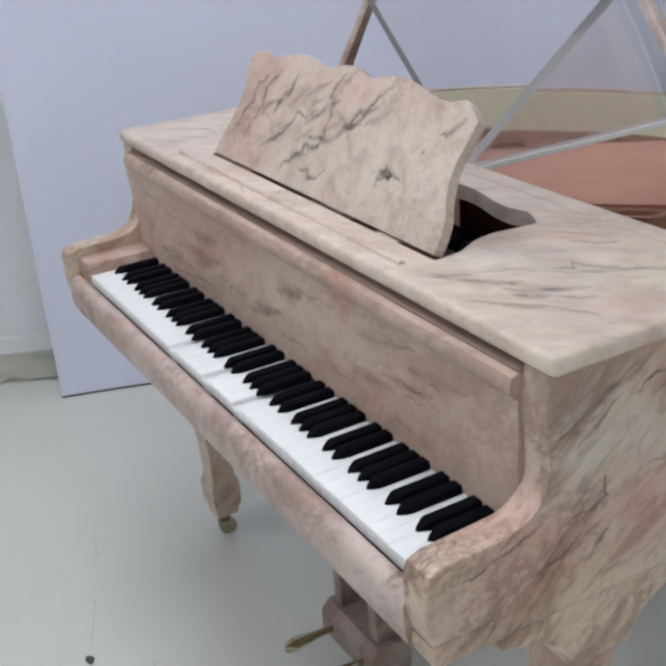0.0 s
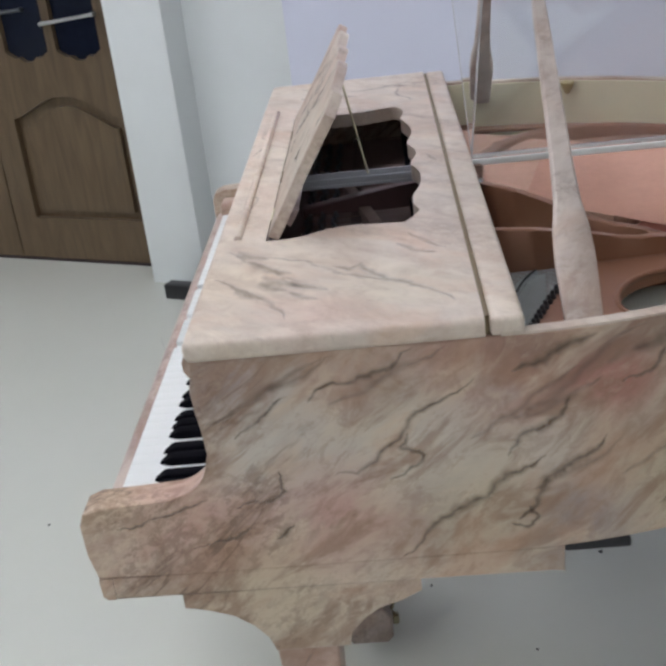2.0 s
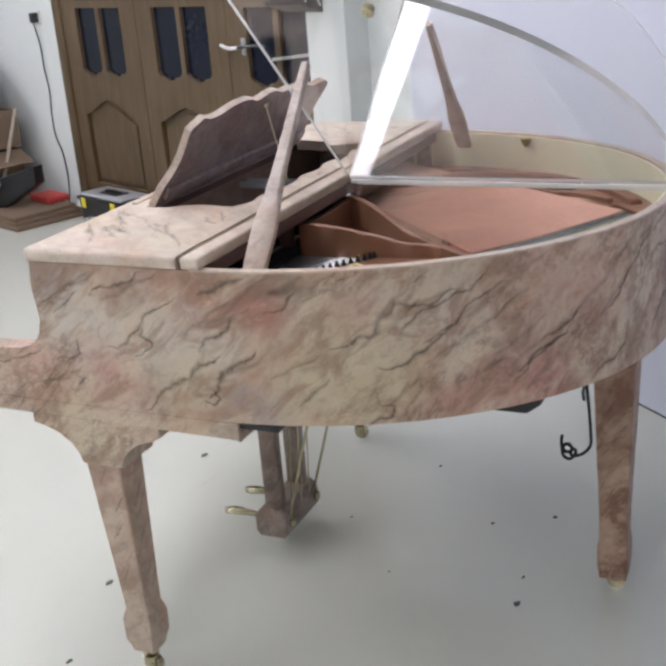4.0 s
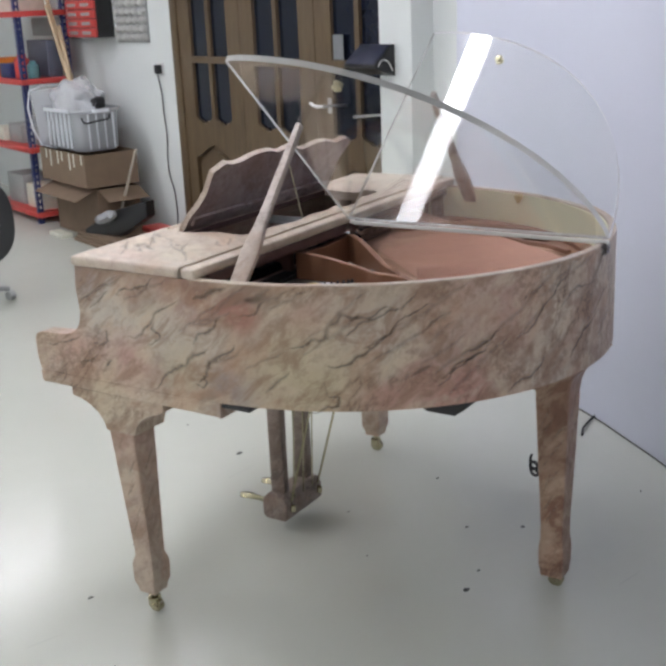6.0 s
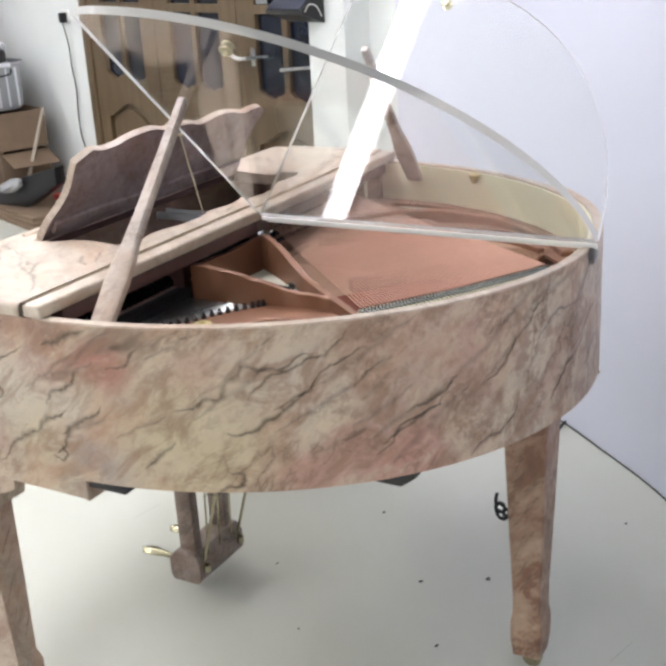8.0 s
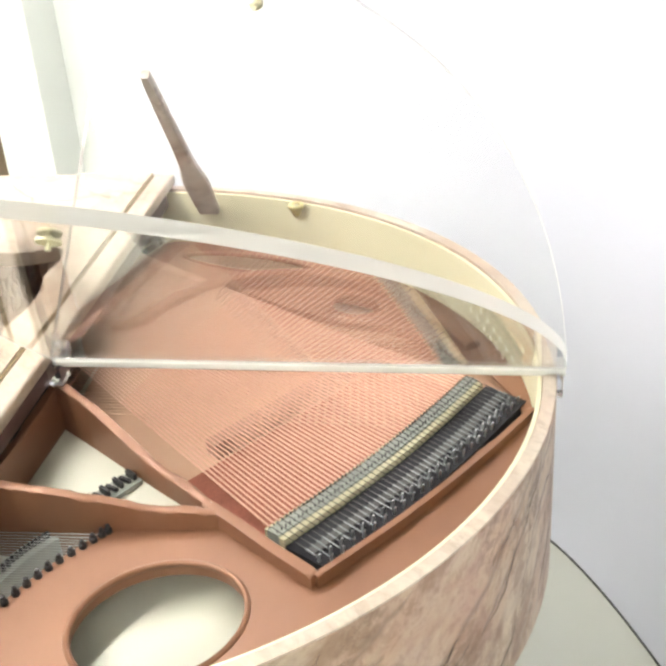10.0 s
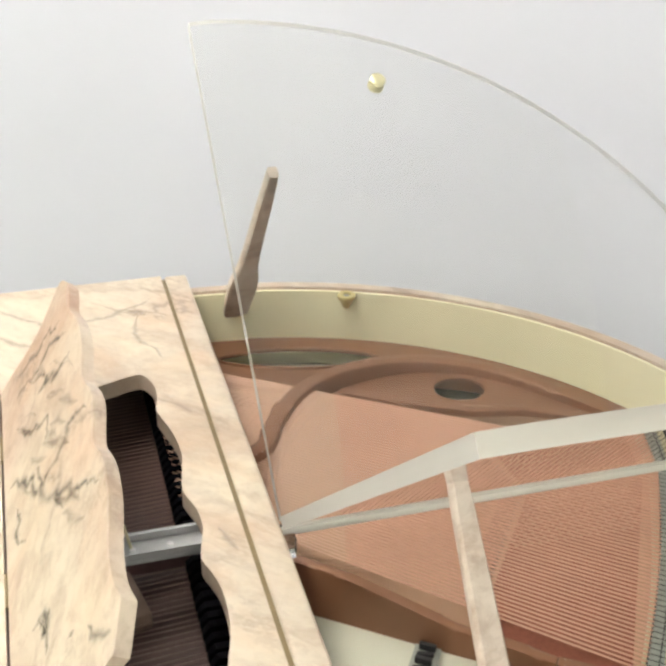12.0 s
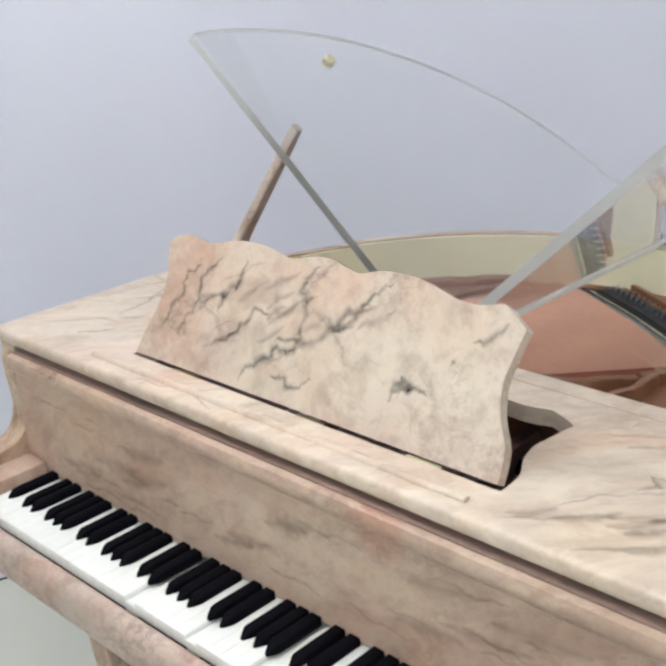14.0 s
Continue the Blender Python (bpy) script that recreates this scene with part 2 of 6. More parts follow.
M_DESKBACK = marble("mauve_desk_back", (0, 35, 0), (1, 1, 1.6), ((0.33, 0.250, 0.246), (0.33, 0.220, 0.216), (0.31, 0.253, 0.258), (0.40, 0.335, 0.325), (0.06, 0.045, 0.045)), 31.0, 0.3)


def vein_material(name, col, strength, soft):
    """Painted line: dark in the middle, fading to nothing at its two edges."""
    m, nt, b = mat_new(name)
    uv = nt.nodes.new("ShaderNodeUVMap")
    sep = nt.nodes.new("ShaderNodeSeparateXYZ")
    link(nt, uv.outputs["UV"], sep.inputs[0])
    edge = mathn(nt, "ABSOLUTE", mathn(nt, "SUBTRACT", mathn(nt, "MULTIPLY", sep.outputs["Y"], 2.0), 1.0))
    n = noise_node(nt, coords(nt), 70.0, 4, 0.6)
    n2 = noise_node(nt, coords(nt), 16.0, 3, 0.6)
    core = mathn(nt, "POWER", mathn(nt, "SUBTRACT", 1.0, edge), 1.7)
    halo = mathn(nt, "MULTIPLY", mathn(nt, "POWER", mathn(nt, "SUBTRACT", 1.0, edge), 1.2), soft)
    a = mathn(nt, "MAXIMUM", mathn(nt, "MULTIPLY", core, strength), halo)
    a = mathn(nt, "MULTIPLY", a, ramp_fac(nt, n, 0.25, 0.6, 0.45, 1.0))
    a = mathn(nt, "MULTIPLY", a, ramp_fac(nt, n2, 0.35, 0.55, 0.62, 1.0))
    tr = nt.nodes.new("ShaderNodeBsdfTransparent")
    mx = nt.nodes.new("ShaderNodeMixShader")
    link(nt, a, mx.inputs[0])
    link(nt, tr.outputs[0], mx.inputs[1])
    link(nt, b.outputs[0], mx.inputs[2])
    link(nt, mx.outputs[0], nt.nodes["Material Output"].inputs["Surface"])
    b.inputs["Base Color"].default_value = (*col, 1)
    b.inputs["Roughness"].default_value = 0.45
    return m


M_VEIN = vein_material("vein_paint", (0.190, 0.120, 0.070), 0.84, 0.34)
M_GREYVEIN = vein_material("grey_vein_paint", (0.150, 0.140, 0.120), 0.80, 0.34)
M_LIDVEIN = vein_material("soft_vein_paint", (0.245, 0.195, 0.160), 0.45, 0.34)
M_DESKSTROKE = vein_material("tan_stroke_paint", (0.27, 0.180, 0.130), 0.42, 0.40)
M_STROKE = vein_material("brush_stroke_paint", (0.250, 0.140, 0.085), 0.42, 0.38)
M_IVORY = simple("white_key_plastic", (0.74, 0.76, 0.74), 0.30, vary=0.02)
M_EBONY = simple("black_key_plastic", (0.004, 0.004, 0.006), 0.6, vary=0.1, spec=0.03)
M_FELT = simple("black_felt", (0.012, 0.012, 0.016), 0.95, vary=0.3, scale=200)
M_DARK = simple("dark_stained_wood", (0.022, 0.012, 0.014), 0.5, vary=0.3)
M_MAROON = simple("maroon_wood", (0.085, 0.042, 0.040), 0.45, vary=0.25)
M_LEDGE = simple("brown_ledge_paint", (0.230, 0.155, 0.128), 0.55, 0.0, 0.25, 40)
M_HINGE = simple("dull_brass_hinge", (0.20, 0.145, 0.075), 0.5, 0.3, 0.2)
M_BRASS = simple("polished_brass", (0.44, 0.400, 0.270), 0.15, 1.0, 0.08)
M_PALEBRASS = simple("satin_brass", (0.66, 0.62, 0.42), 0.38, 0.4, 0.08)
M_CUP = simple("dull_yellow_brass", (0.52, 0.44, 0.20), 0.35, 0.6, 0.12)
M_GUN = simple("dark_steel", (0.16, 0.17, 0.18), 0.35, 1.0, 0.15)
M_STEEL = simple("steel", (0.55, 0.56, 0.57), 0.3, 1.0, 0.1)
M_COPPER = simple("copper_winding", (0.61, 0.345, 0.252), 0.40, 0.30, 0.08, 60)
M_PALEWIRE = simple("pale_string", (0.66, 0.420, 0.315), 0.5, 0.25, 0.08, 60)
# string wire under the lid, with its shade put into a darker colour
M_FRONTWIRE = simple("shaded_wire", (0.20, 0.135, 0.115), 0.4, 0.6, 0.1, 60)
M_STRING = simple("string_wire", (0.53, 0.345, 0.235), 0.5, 0.2, 0.08, 60)
M_PLATE = simple("bronze_painted_iron", (0.235, 0.108, 0.060), 0.42, 0.20, 0.10, 14, 0.05)
M_GAPSHADE = simple("red_gap_shade", (0.30, 0.100, 0.065), 0.9, 0.0, 0.18, 150)
M_BOARD = simple("peach_soundboard", (0.52, 0.325, 0.215), 0.5, 0.0, 0.06, 8)
M_BOARD2 = simple("cream_soundboard", (0.66, 0.66, 0.56), 0.4, 0.0, 0.06, 8)
M_CREAM = simple("cream_lacquer", (0.82, 0.79, 0.57), 0.38, 0.0, 0.05, 6)
M_BRIDGE = simple("grey_bridge_wood", (0.30, 0.32, 0.29), 0.6, 0.0, 0.25, 90)
M_TENORBRIDGE = simple("brown_bridge_wood", (0.36, 0.220, 0.155), 0.6, 0.0, 0.25, 90)
M_YFELT = simple("pale_felt", (0.58, 0.53, 0.36), 0.9, 0.0, 0.15, 120)
M_GREYFELT = simple("dark_grey_felt", (0.07, 0.07, 0.068), 0.9, 0.0, 0.25, 120)
M_BLACK = simple("black_plastic", (0.012, 0.012, 0.014), 0.4, vary=0.2)
M_RUBBER = simple("black_rubber", (0.014, 0.014, 0.015), 0.7, vary=0.2)
M_GREYBAR = simple("grey_plastic_rail", (0.42, 0.43, 0.45), 0.25, vary=0.08)
M_WALL = simple("white_wall_paint", (0.74, 0.77, 0.76), 0.65, vary=0.03, scale=5, bumpy=0.04)
M_CEIL = simple("white_ceiling_paint", (0.80, 0.80, 0.79), 0.8, vary=0.03, scale=5)
M_BACK = simple("pale_lavender_board", (0.62, 0.64, 0.74), 0.55, vary=0.025, scale=2.0)
M_RED = simple("red_enamel", (0.55, 0.060, 0.050), 0.4, vary=0.12)
M_BLUE = simple("blue_enamel", (0.022, 0.034, 0.13), 0.4, vary=0.15)
M_ORANGE = simple("orange_plastic", (0.75, 0.24, 0.04), 0.4, vary=0.1)
M_CARD = simple("brown_cardboard", (0.200, 0.138, 0.092), 0.85, vary=0.12, scale=12, bumpy=0.05)
M_CARDIN = simple("inside_cardboard", (0.19, 0.13, 0.085), 0.9, vary=0.12, scale=12)
M_STICK = simple("bare_softwood", (0.50, 0.385, 0.245), 0.6, vary=0.12, scale=25)
M_GREYSTICK = simple("weathered_stick", (0.42, 0.37, 0.30), 0.7, vary=0.15, scale=25)
M_GREYP = simple("grey_plastic_tray", (0.34, 0.35, 0.34), 0.6, vary=0.1)
M_TRAYCUP = simple("pale_grey_cup", (0.46, 0.46, 0.44), 0.45, vary=0.08)
M_TEAL = simple("teal_paint", (0.12, 0.30, 0.32), 0.5, vary=0.12)
M_SLATEP = simple("pale_grey_plate", (0.20, 0.21, 0.22), 0.5, vary=0.08)
M_SLATE = simple("slate_grey_plastic", (0.10, 0.11, 0.15), 0.5, vary=0.15)
M_CLOTH = simple("cream_foam_sheet", (0.66, 0.66, 0.56), 0.85, vary=0.15, scale=20, bumpy=0.2)
M_YELLOW = simple("yellow_sticker", (0.75, 0.62, 0.04), 0.5, vary=0.05)
M_SMUDGE = simple("floor_dirt", (0.06, 0.06, 0.055), 0.7, vary=0.3)
M_SCUFF = simple("floor_scuff", (0.40, 0.41, 0.37), 0.5, vary=0.2, scale=60)
M_SCREEN = simple("dark_blue_glass", (0.012, 0.016, 0.045), 0.35, vary=0.1)


def floor_material():
    m, nt, b = mat_new("epoxy_floor")
    v = coords(nt)
    big = noise_node(nt, v, 0.9, 4, 0.6)
    fine = noise_node(nt, v, 9.0, 5, 0.6)
    speck = noise_node(nt, v, 60.0, 3, 0.7)
    c = ramp(nt, big, [(0.3, (0.585, 0.600, 0.535)), (0.7, (0.615, 0.628, 0.565))])
    c = mixc(nt, mathn(nt, "MULTIPLY", ramp_fac(nt, fine, 0.5, 0.75), 0.05), c, (0.50, 0.52, 0.47))
    c = mixc(nt, mathn(nt, "MULTIPLY", ramp_fac(nt, speck, 0.72, 0.78), 0.25), c, (0.33, 0.34, 0.31))
    link(nt, c, b.inputs["Base Color"])
    link(nt, ramp_fac(nt, fine, 0.3, 0.7, 0.17, 0.22), b.inputs["Roughness"])
    b.inputs["Specular IOR Level"].default_value = 0.5
    bump(nt, b, big, 0.03, 0.02)
    return m


M_FLOOR = floor_material()


def door_wood():
    m, nt, b = mat_new("stained_door_wood")
    v = coords(nt, (1, 1, 7), (0, 0, 0))
    g = noise_node(nt, v, 26.0, 6, 0.6, 0.6)
    g2 = noise_node(nt, coords(nt), 2.0, 3)
    c = ramp(nt, g, [(0.3, (0.084, 0.055, 0.029)), (0.7, (0.140, 0.094, 0.051))])
    c = mixc(nt, mathn(nt, "MULTIPLY", ramp_fac(nt, g2, 0.4, 0.7), 0.35), c, (0.110, 0.067, 0.031))
    link(nt, c, b.inputs["Base Color"])
    b.inputs["Roughness"].default_value = 0.42
    bump(nt, b, g, 0.08, 0.001)
    return m


M_DOOR = door_wood()


def clear(name, col, rough, ior=1.49):
    m, nt, b = mat_new(name)
    b.inputs["Base Color"].default_value = (*col, 1)
    b.inputs["Transmission Weight"].default_value = 1.0
    b.inputs["Roughness"].default_value = rough
    b.inputs["IOR"].default_value = ior
    return m


M_ACRYL = clear("clear_acrylic", (0.985, 0.99, 0.98), 0.0)
M_ACEDGE = clear("sawn_acrylic_edge", (0.96, 0.97, 0.95), 0.06)


def frost(m, amount, tint=(0.97, 0.98, 0.96), clear_share=0.0):
    """Lets part of the surface scatter light both ways, as a sawn edge does."""
    nt = m.node_tree
    b = nt.nodes["Principled BSDF"]
    tl, df, half, mx = (nt.nodes.new(k) for k in ("ShaderNodeBsdfTranslucent", "ShaderNodeBsdfDiffuse", "ShaderNodeMixShader", "ShaderNodeMixShader"))
    for n in (tl, df):
        n.inputs["Color"].default_value = (*tint, 1)
    link(nt, tl.outputs[0], half.inputs[1])
    link(nt, df.outputs[0], half.inputs[2])
    mx.inputs[0].default_value = amount
    link(nt, b.outputs[0], mx.inputs[1])
    link(nt, half.outputs[0], mx.inputs[2])
    link(nt, mx.outputs[0], nt.nodes["Material Output"].inputs["Surface"])
    if clear_share:
        tp, thin = nt.nodes.new("ShaderNodeBsdfTransparent"), nt.nodes.new("ShaderNodeMixShader")
        thin.inputs[0].default_value = clear_share
        link(nt, mx.outputs[0], thin.inputs[1])
        link(nt, tp.outputs[0], thin.inputs[2])
        link(nt, thin.outputs[0], nt.nodes["Material Output"].inputs["Surface"])


frost(M_ACEDGE, 0.60, (0.97, 0.98, 0.96), 0.30)
M_ACARC = clear("polished_acrylic_edge", (0.975, 0.985, 0.96), 0.03)
frost(M_ACARC, 0.60, (0.98, 0.98, 0.94))
# far wing's edge: whitened to pass for the bright board seen through it
M_ACFAR = clear("lit_acrylic_edge", (0.975, 0.985, 0.97), 0.03)
frost(M_ACFAR, 0.92, (0.97, 0.97, 0.99))
M_TUB = clear("milky_plastic", (0.88, 0.91, 0.95), 0.22, 1.2)
M_TUB.node_tree.nodes["Principled BSDF"].inputs["Transmission Weight"].default_value = 0.58
M_HINGEGLEAM = simple("white_hinge_gleam", (0.80, 0.81, 0.77), 0.35, vary=0.06)
M_TUBRIB = simple("milky_white_plastic", (0.72, 0.75, 0.79), 0.4, vary=0.05)
M_PANE = simple("dark_door_glass", (0.008, 0.011, 0.022), 0.05, vary=0.2, spec=0.28)


def led_material():
    m, nt, b = mat_new("led_diffuser")
    b.inputs["Base Color"].default_value = (0.9, 0.9, 0.9, 1)
    b.inputs["Emission Color"].default_value = (0.93, 0.97, 1.0, 1)
    b.inputs["Emission Strength"].default_value = LED_POWER
    return m


M_LED = led_material()


# ---- mesh helpers ----
def put(name, bm, mat, parent=None, label="", smooth=True, angle=40):
    """One mesh object from a bmesh in world places, under parent if given."""
    me = bpy.data.meshes.new(name)
    bmesh.ops.recalc_face_normals(bm, faces=bm.faces)
    bm.to_mesh(me)
    bm.free()
    for mm in (mat if isinstance(mat, (list, tuple)) else [mat]):
        me.materials.append(mm)
    if smooth:
        me.polygons.foreach_set("use_smooth", [True] * len(me.polygons))
        me.set_sharp_from_angle(angle=radians(angle))
    return attach(new(name, me), parent, label)


def attach(ob, parent, label=""):
    if parent is not None:
        ob.parent = parent
        if parent.parent is None:
            ob.matrix_parent_inverse = Matrix.Translation(-parent.location)
    if label:
        ob["label"] = label
    return ob


def thing(name, at, label, category, group="", kind=""):
    e = new(name)
    e.location = at
    return tagged(e, label, category, group, kind)


part = put


def box(bm, x0, x1, y0, y1, z0, z1, bevel=0.0, seg=2, m=None):
    r = bmesh.ops.create_cube(bm, size=1.0)
    vs = r["verts"]
    for v in vs:
        v.co = Vector(((x0, x1)[v.co.x > 0], (y0, y1)[v.co.y > 0], (z0, z1)[v.co.z > 0]))
    if bevel:
        es = list({e for v in vs for e in v.link_edges})
        out = bmesh.ops.bevel(bm, geom=es, offset=bevel, segments=seg, affect="EDGES", profile=0.5)
        vs = list({v for f in out["faces"] for v in f.verts} | {v for v in vs if v.is_valid})
    if m is not None:
        for v in vs:
            v.co = m @ v.co
    return vs


def new_box(*a, **k):
    bm = bmesh.new()
    box(bm, *a, **k)
    return bm


def tube(bm, a, b, r0, r1=None, seg=12, caps=True):
    a, b = Vector(a), Vector(b)
    r1 = r0 if r1 is None else r1
    m = Matrix.Translation((a + b) / 2) @ (b - a).to_track_quat("Z", "Y").to_matrix().to_4x4()
    return bmesh.ops.create_cone(bm, cap_ends=caps, segments=seg, radius1=r0, radius2=r1, depth=(b - a).length, matrix=m)["verts"]


def lathe(bm, prof, at, seg=20, m=None):
    """Turns (radius, height) pairs about the upright through at."""
    rings = []
    for r, z in prof:
        rings.append([bm.verts.new(Vector(at) + (m @ Vector((r * math.cos(k * math.tau / seg), r * math.sin(k * math.tau / seg), z)) if m else
                                   Vector((r * math.cos(k * math.tau / seg), r * math.sin(k * math.tau / seg), z)))) for k in range(seg)])
    for a, b in zip(rings, rings[1:]):
        for k in range(seg):
            bm.faces.new((a[k], a[(k + 1) % seg], b[(k + 1) % seg], b[k]))
    bm.faces.new(rings[0][::-1])
    bm.faces.new(rings[-1])


def prism(bm, pts, axis, a0, a1, bevel=0.0, skip=None):
    """Extrudes a closed outline along an axis. pts: the two other coordinates in x, y, z order."""
    def at(p, w):
        return {"x": (w, p[0], p[1]), "y": (p[0], w, p[1]), "z": (p[0], p[1], w)}[axis]
    lo = [bm.verts.new(at(p, a0)) for p in pts]
    hi = [bm.verts.new(at(p, a1)) for p in pts]
    n = len(pts)
    faces = [bm.faces.new(lo[::-1]), bm.faces.new(hi)]
    for i in range(n):
        faces.append(bm.faces.new((lo[i], lo[(i + 1) % n], hi[(i + 1) % n], hi[i])))
    if bevel:
        es = [e for e in set(faces[0].edges) | set(faces[1].edges) if not skip or all(not skip(v.co) for v in e.verts)]
        bmesh.ops.bevel(bm, geom=es, offset=bevel, segments=3, affect="EDGES", profile=0.5)
    return lo + hi


def slab(bm, outer, holes, z0, z1, side_index=0, lift=None):
    """A flat plate with holes, from closed outlines in x, y. lift: a function from x, y to height."""
    from mathutils.geometry import tessellate_polygon
    loops = [[Vector((x, y, 0)) for x, y in lp] for lp in [outer] + list(holes)]
    flat = [p for lp in loops for p in lp]
    up = lift or (lambda x, y: 0.0)
    top = [bm.verts.new((p.x, p.y, z1 + up(p.x, p.y))) for p in flat]
    bot = [bm.verts.new((p.x, p.y, z0)) for p in flat]
    for a, b, c in tessellate_polygon(loops):
        try:
            bm.faces.new((top[a], top[b], top[c]))
            bm.faces.new((bot[c], bot[b], bot[a]))
        except ValueError:
            pass
    k = 0
    for lp in loops:
        n = len(lp)
        for i in range(n):
            a, b = k + i, k + (i + 1) % n
            f = bm.faces.new((top[a], top[b], bot[b], bot[a]))
            f.material_index = side_index
        k += n


def smooth_path(pts, step=8, closed=False):
    """Catmull-Rom through the points."""
    P = [Vector(p) for p in pts]
    n = len(P)
    out = []
    for i in range(n if closed else n - 1):
        p0, p1, p2, p3 = (P[(i + k) % n] if closed else P[min(max(i + k, 0), n - 1)] for k in (-1, 0, 1, 2))
        for j in range(step):
            t = j / step
            out.append(0.5 * (2 * p1 + (p2 - p0) * t + (2 * p0 - 5 * p1 + 4 * p2 - p3) * t * t + (3 * p1 - p0 - 3 * p2 + p3) * t ** 3))
    if not closed:
        out.append(P[-1])
    return out


def wall_strip(bm, path, half, z0f, z1f):
    """An upright wall along a flat path, with its bottom and top given as functions of the running share 0 to 1."""
    n = len(path)
    rows = []
    for i, p in enumerate(path):
        a, b = path[max(i - 1, 0)], path[min(i + 1, n - 1)]
        t = Vector((b[0] - a[0], b[1] - a[1])).normalized()
        s = Vector((-t.y, t.x)) * half
        u = i / (n - 1)
        z0, z1 = z0f(u), z1f(u)
        rows.append([bm.verts.new((p[0] + s.x, p[1] + s.y, z0)), bm.verts.new((p[0] + s.x, p[1] + s.y, z1)),
                     bm.verts.new((p[0] - s.x, p[1] - s.y, z1)), bm.verts.new((p[0] - s.x, p[1] - s.y, z0))])
    for a, b in zip(rows, rows[1:]):
        for k in range(4):
            bm.faces.new((a[k], a[(k + 1) % 4], b[(k + 1) % 4], b[k]))
    bm.faces.new(rows[0][::-1])
    bm.faces.new(rows[-1])


def cable(bm, pts, r, seg=6, step=8):
    path = smooth_path(pts, step)
    rings = []
    for i, p in enumerate(path):
        t = (path[min(i + 1, len(path) - 1)] - path[max(i - 1, 0)]).normalized()
        q = t.to_track_quat("Z", "Y")
        rings.append([bm.verts.new(p + q @ Vector((r * math.cos(k * math.tau / seg), r * math.sin(k * math.tau / seg), 0))) for k in range(seg)])
    for a, b in zip(rings, rings[1:]):
        for k in range(seg):
            bm.faces.new((a[k], a[(k + 1) % seg], b[(k + 1) % seg], b[k]))
    bm.faces.new(rings[0][::-1])
    bm.faces.new(rings[-1])


# ---- the room ----
def wall_piece(name, s0, s1, o0, o1, z0, z1, mat, label="", bevel=0.0):
    """A box in the room's axes: along the door wall, out from it, up."""
    m = Matrix(((-D.x, N.x, 0, P0.x), (-D.y, N.y, 0, P0.y), (0, 0, 1, 0), (0, 0, 0, 1)))
    bm = bmesh.new()
    box(bm, s0, s1, o0, o1, z0, z1, bevel, 2, m)
    ob = put(name, bm, mat, None, "", bevel > 0)
    return tagged(ob, label, kind="structure")


ROOM = Matrix(((-D.x, N.x, 0, P0.x), (-D.y, N.y, 0, P0.y), (0, 0, 1, 0), (0, 0, 0, 1)))
S_END, S_BACK, O_FAR = 7.5, -5.0, 7.5
bm = bmesh.new()
box(bm, S_BACK, S_END, -0.4, O_FAR, -0.12, 0.0, 0, 2, ROOM)
floor = tagged(put("floor", bm, M_FLOOR, None, "", False), "glossy off-white epoxy workshop floor with scuffs", "floor", kind="structure")
wall_piece("ceiling", S_BACK, S_END, -0.4, O_FAR, CEILING + 0.02, CEILING + 0.14, M_CEIL, "plain white ceiling")
DOOR_W, DOOR_TOP = 2.472, 2.25
wall_piece("wall_door", DOOR_W, S_END, -0.20, 0.02, 0, CEILING, M_WALL, "white painted wall beside the wooden door")
wall_piece("wall_over_door", -0.15, DOOR_W, -0.20, 0.02, DOOR_TOP, CEILING, M_WALL, "white painted wall above the door")
wall_piece("wall_corner", S_BACK, -0.40, -0.20, 0.07, 0, CEILING, M_WALL, "white painted wall behind the lavender board")
wall_piece("column", -0.415, -0.150, -0.10, 0.22, 0, CEILING, M_WALL, "white painted square column beside the door", 0.006)
wall_piece("wall_end", S_END, S_END + 0.2, -0.4, O_FAR, 0, CEILING, M_WALL, "white wall at the end of the workshop")
wall_piece("wall_back", S_BACK - 0.2, S_BACK, -0.4, O_FAR, 0, CEILING, M_WALL, "white wall behind the board")
wall_piece("wall_far", S_BACK, S_END, O_FAR, O_FAR + 0.2, 0, CEILING, M_WALL, "white wall of the workshop")
wall_piece("baseboard", -1.10, -0.417, 0.071, 0.085, 0, 0.06, M_CEIL, "white painted skirting board")

# curved lavender board behind the piano
curve = smooth_path([(-1.735, 0.122), (-1.655, 0.37), (-1.555, 0.62), (-1.40, 0.875), (-1.19, 1.12), (-1.00, 1.325), (-0.80, 1.49), (-0.52, 1.64), (-0.15, 1.79), (0.3, 1.93), (0.8, 2.03)], 8)
bm = bmesh.new()
wall_strip(bm, curve, 0.009, lambda u: 0.0, lambda u: 2.70)
tagged(put("backdrop_board", bm, M_BACK), "curved pale lavender backdrop board standing on the floor", "backdrop", kind="structure")

bm = bmesh.new()
wall_strip(bm, curve, 0.012, lambda u: 0.0, lambda u: 0.006)
tagged(put("trim", bm, M_GREYFELT), "thin dark strip at the foot of the board", "trim", kind="structure")

# ceiling lights: slim LED battens across the room
def led_batten(at, yaw, length=2.4):
    root = thing("ceiling_light", (at[0], at[1], at[2]), "slim white LED ceiling batten, switched on", "ceiling light", "ceiling battens")
    m = pose(at[0], at[1], at[2], 0, 0, yaw)
    bm = bmesh.new()
    box(bm, -length / 2, length / 2, -0.055, 0.055, 0.022, 0.06, 0.004, 2, m)
    part("housing", bm, M_CEIL, root)
    bm = bmesh.new()
    box(bm, -length / 2 + 0.01, length / 2 - 0.01, -0.048, 0.048, 0.0, 0.0215, 0.008, 2, m)
    part("diffuser", bm, M_LED, root, "glowing white diffuser")


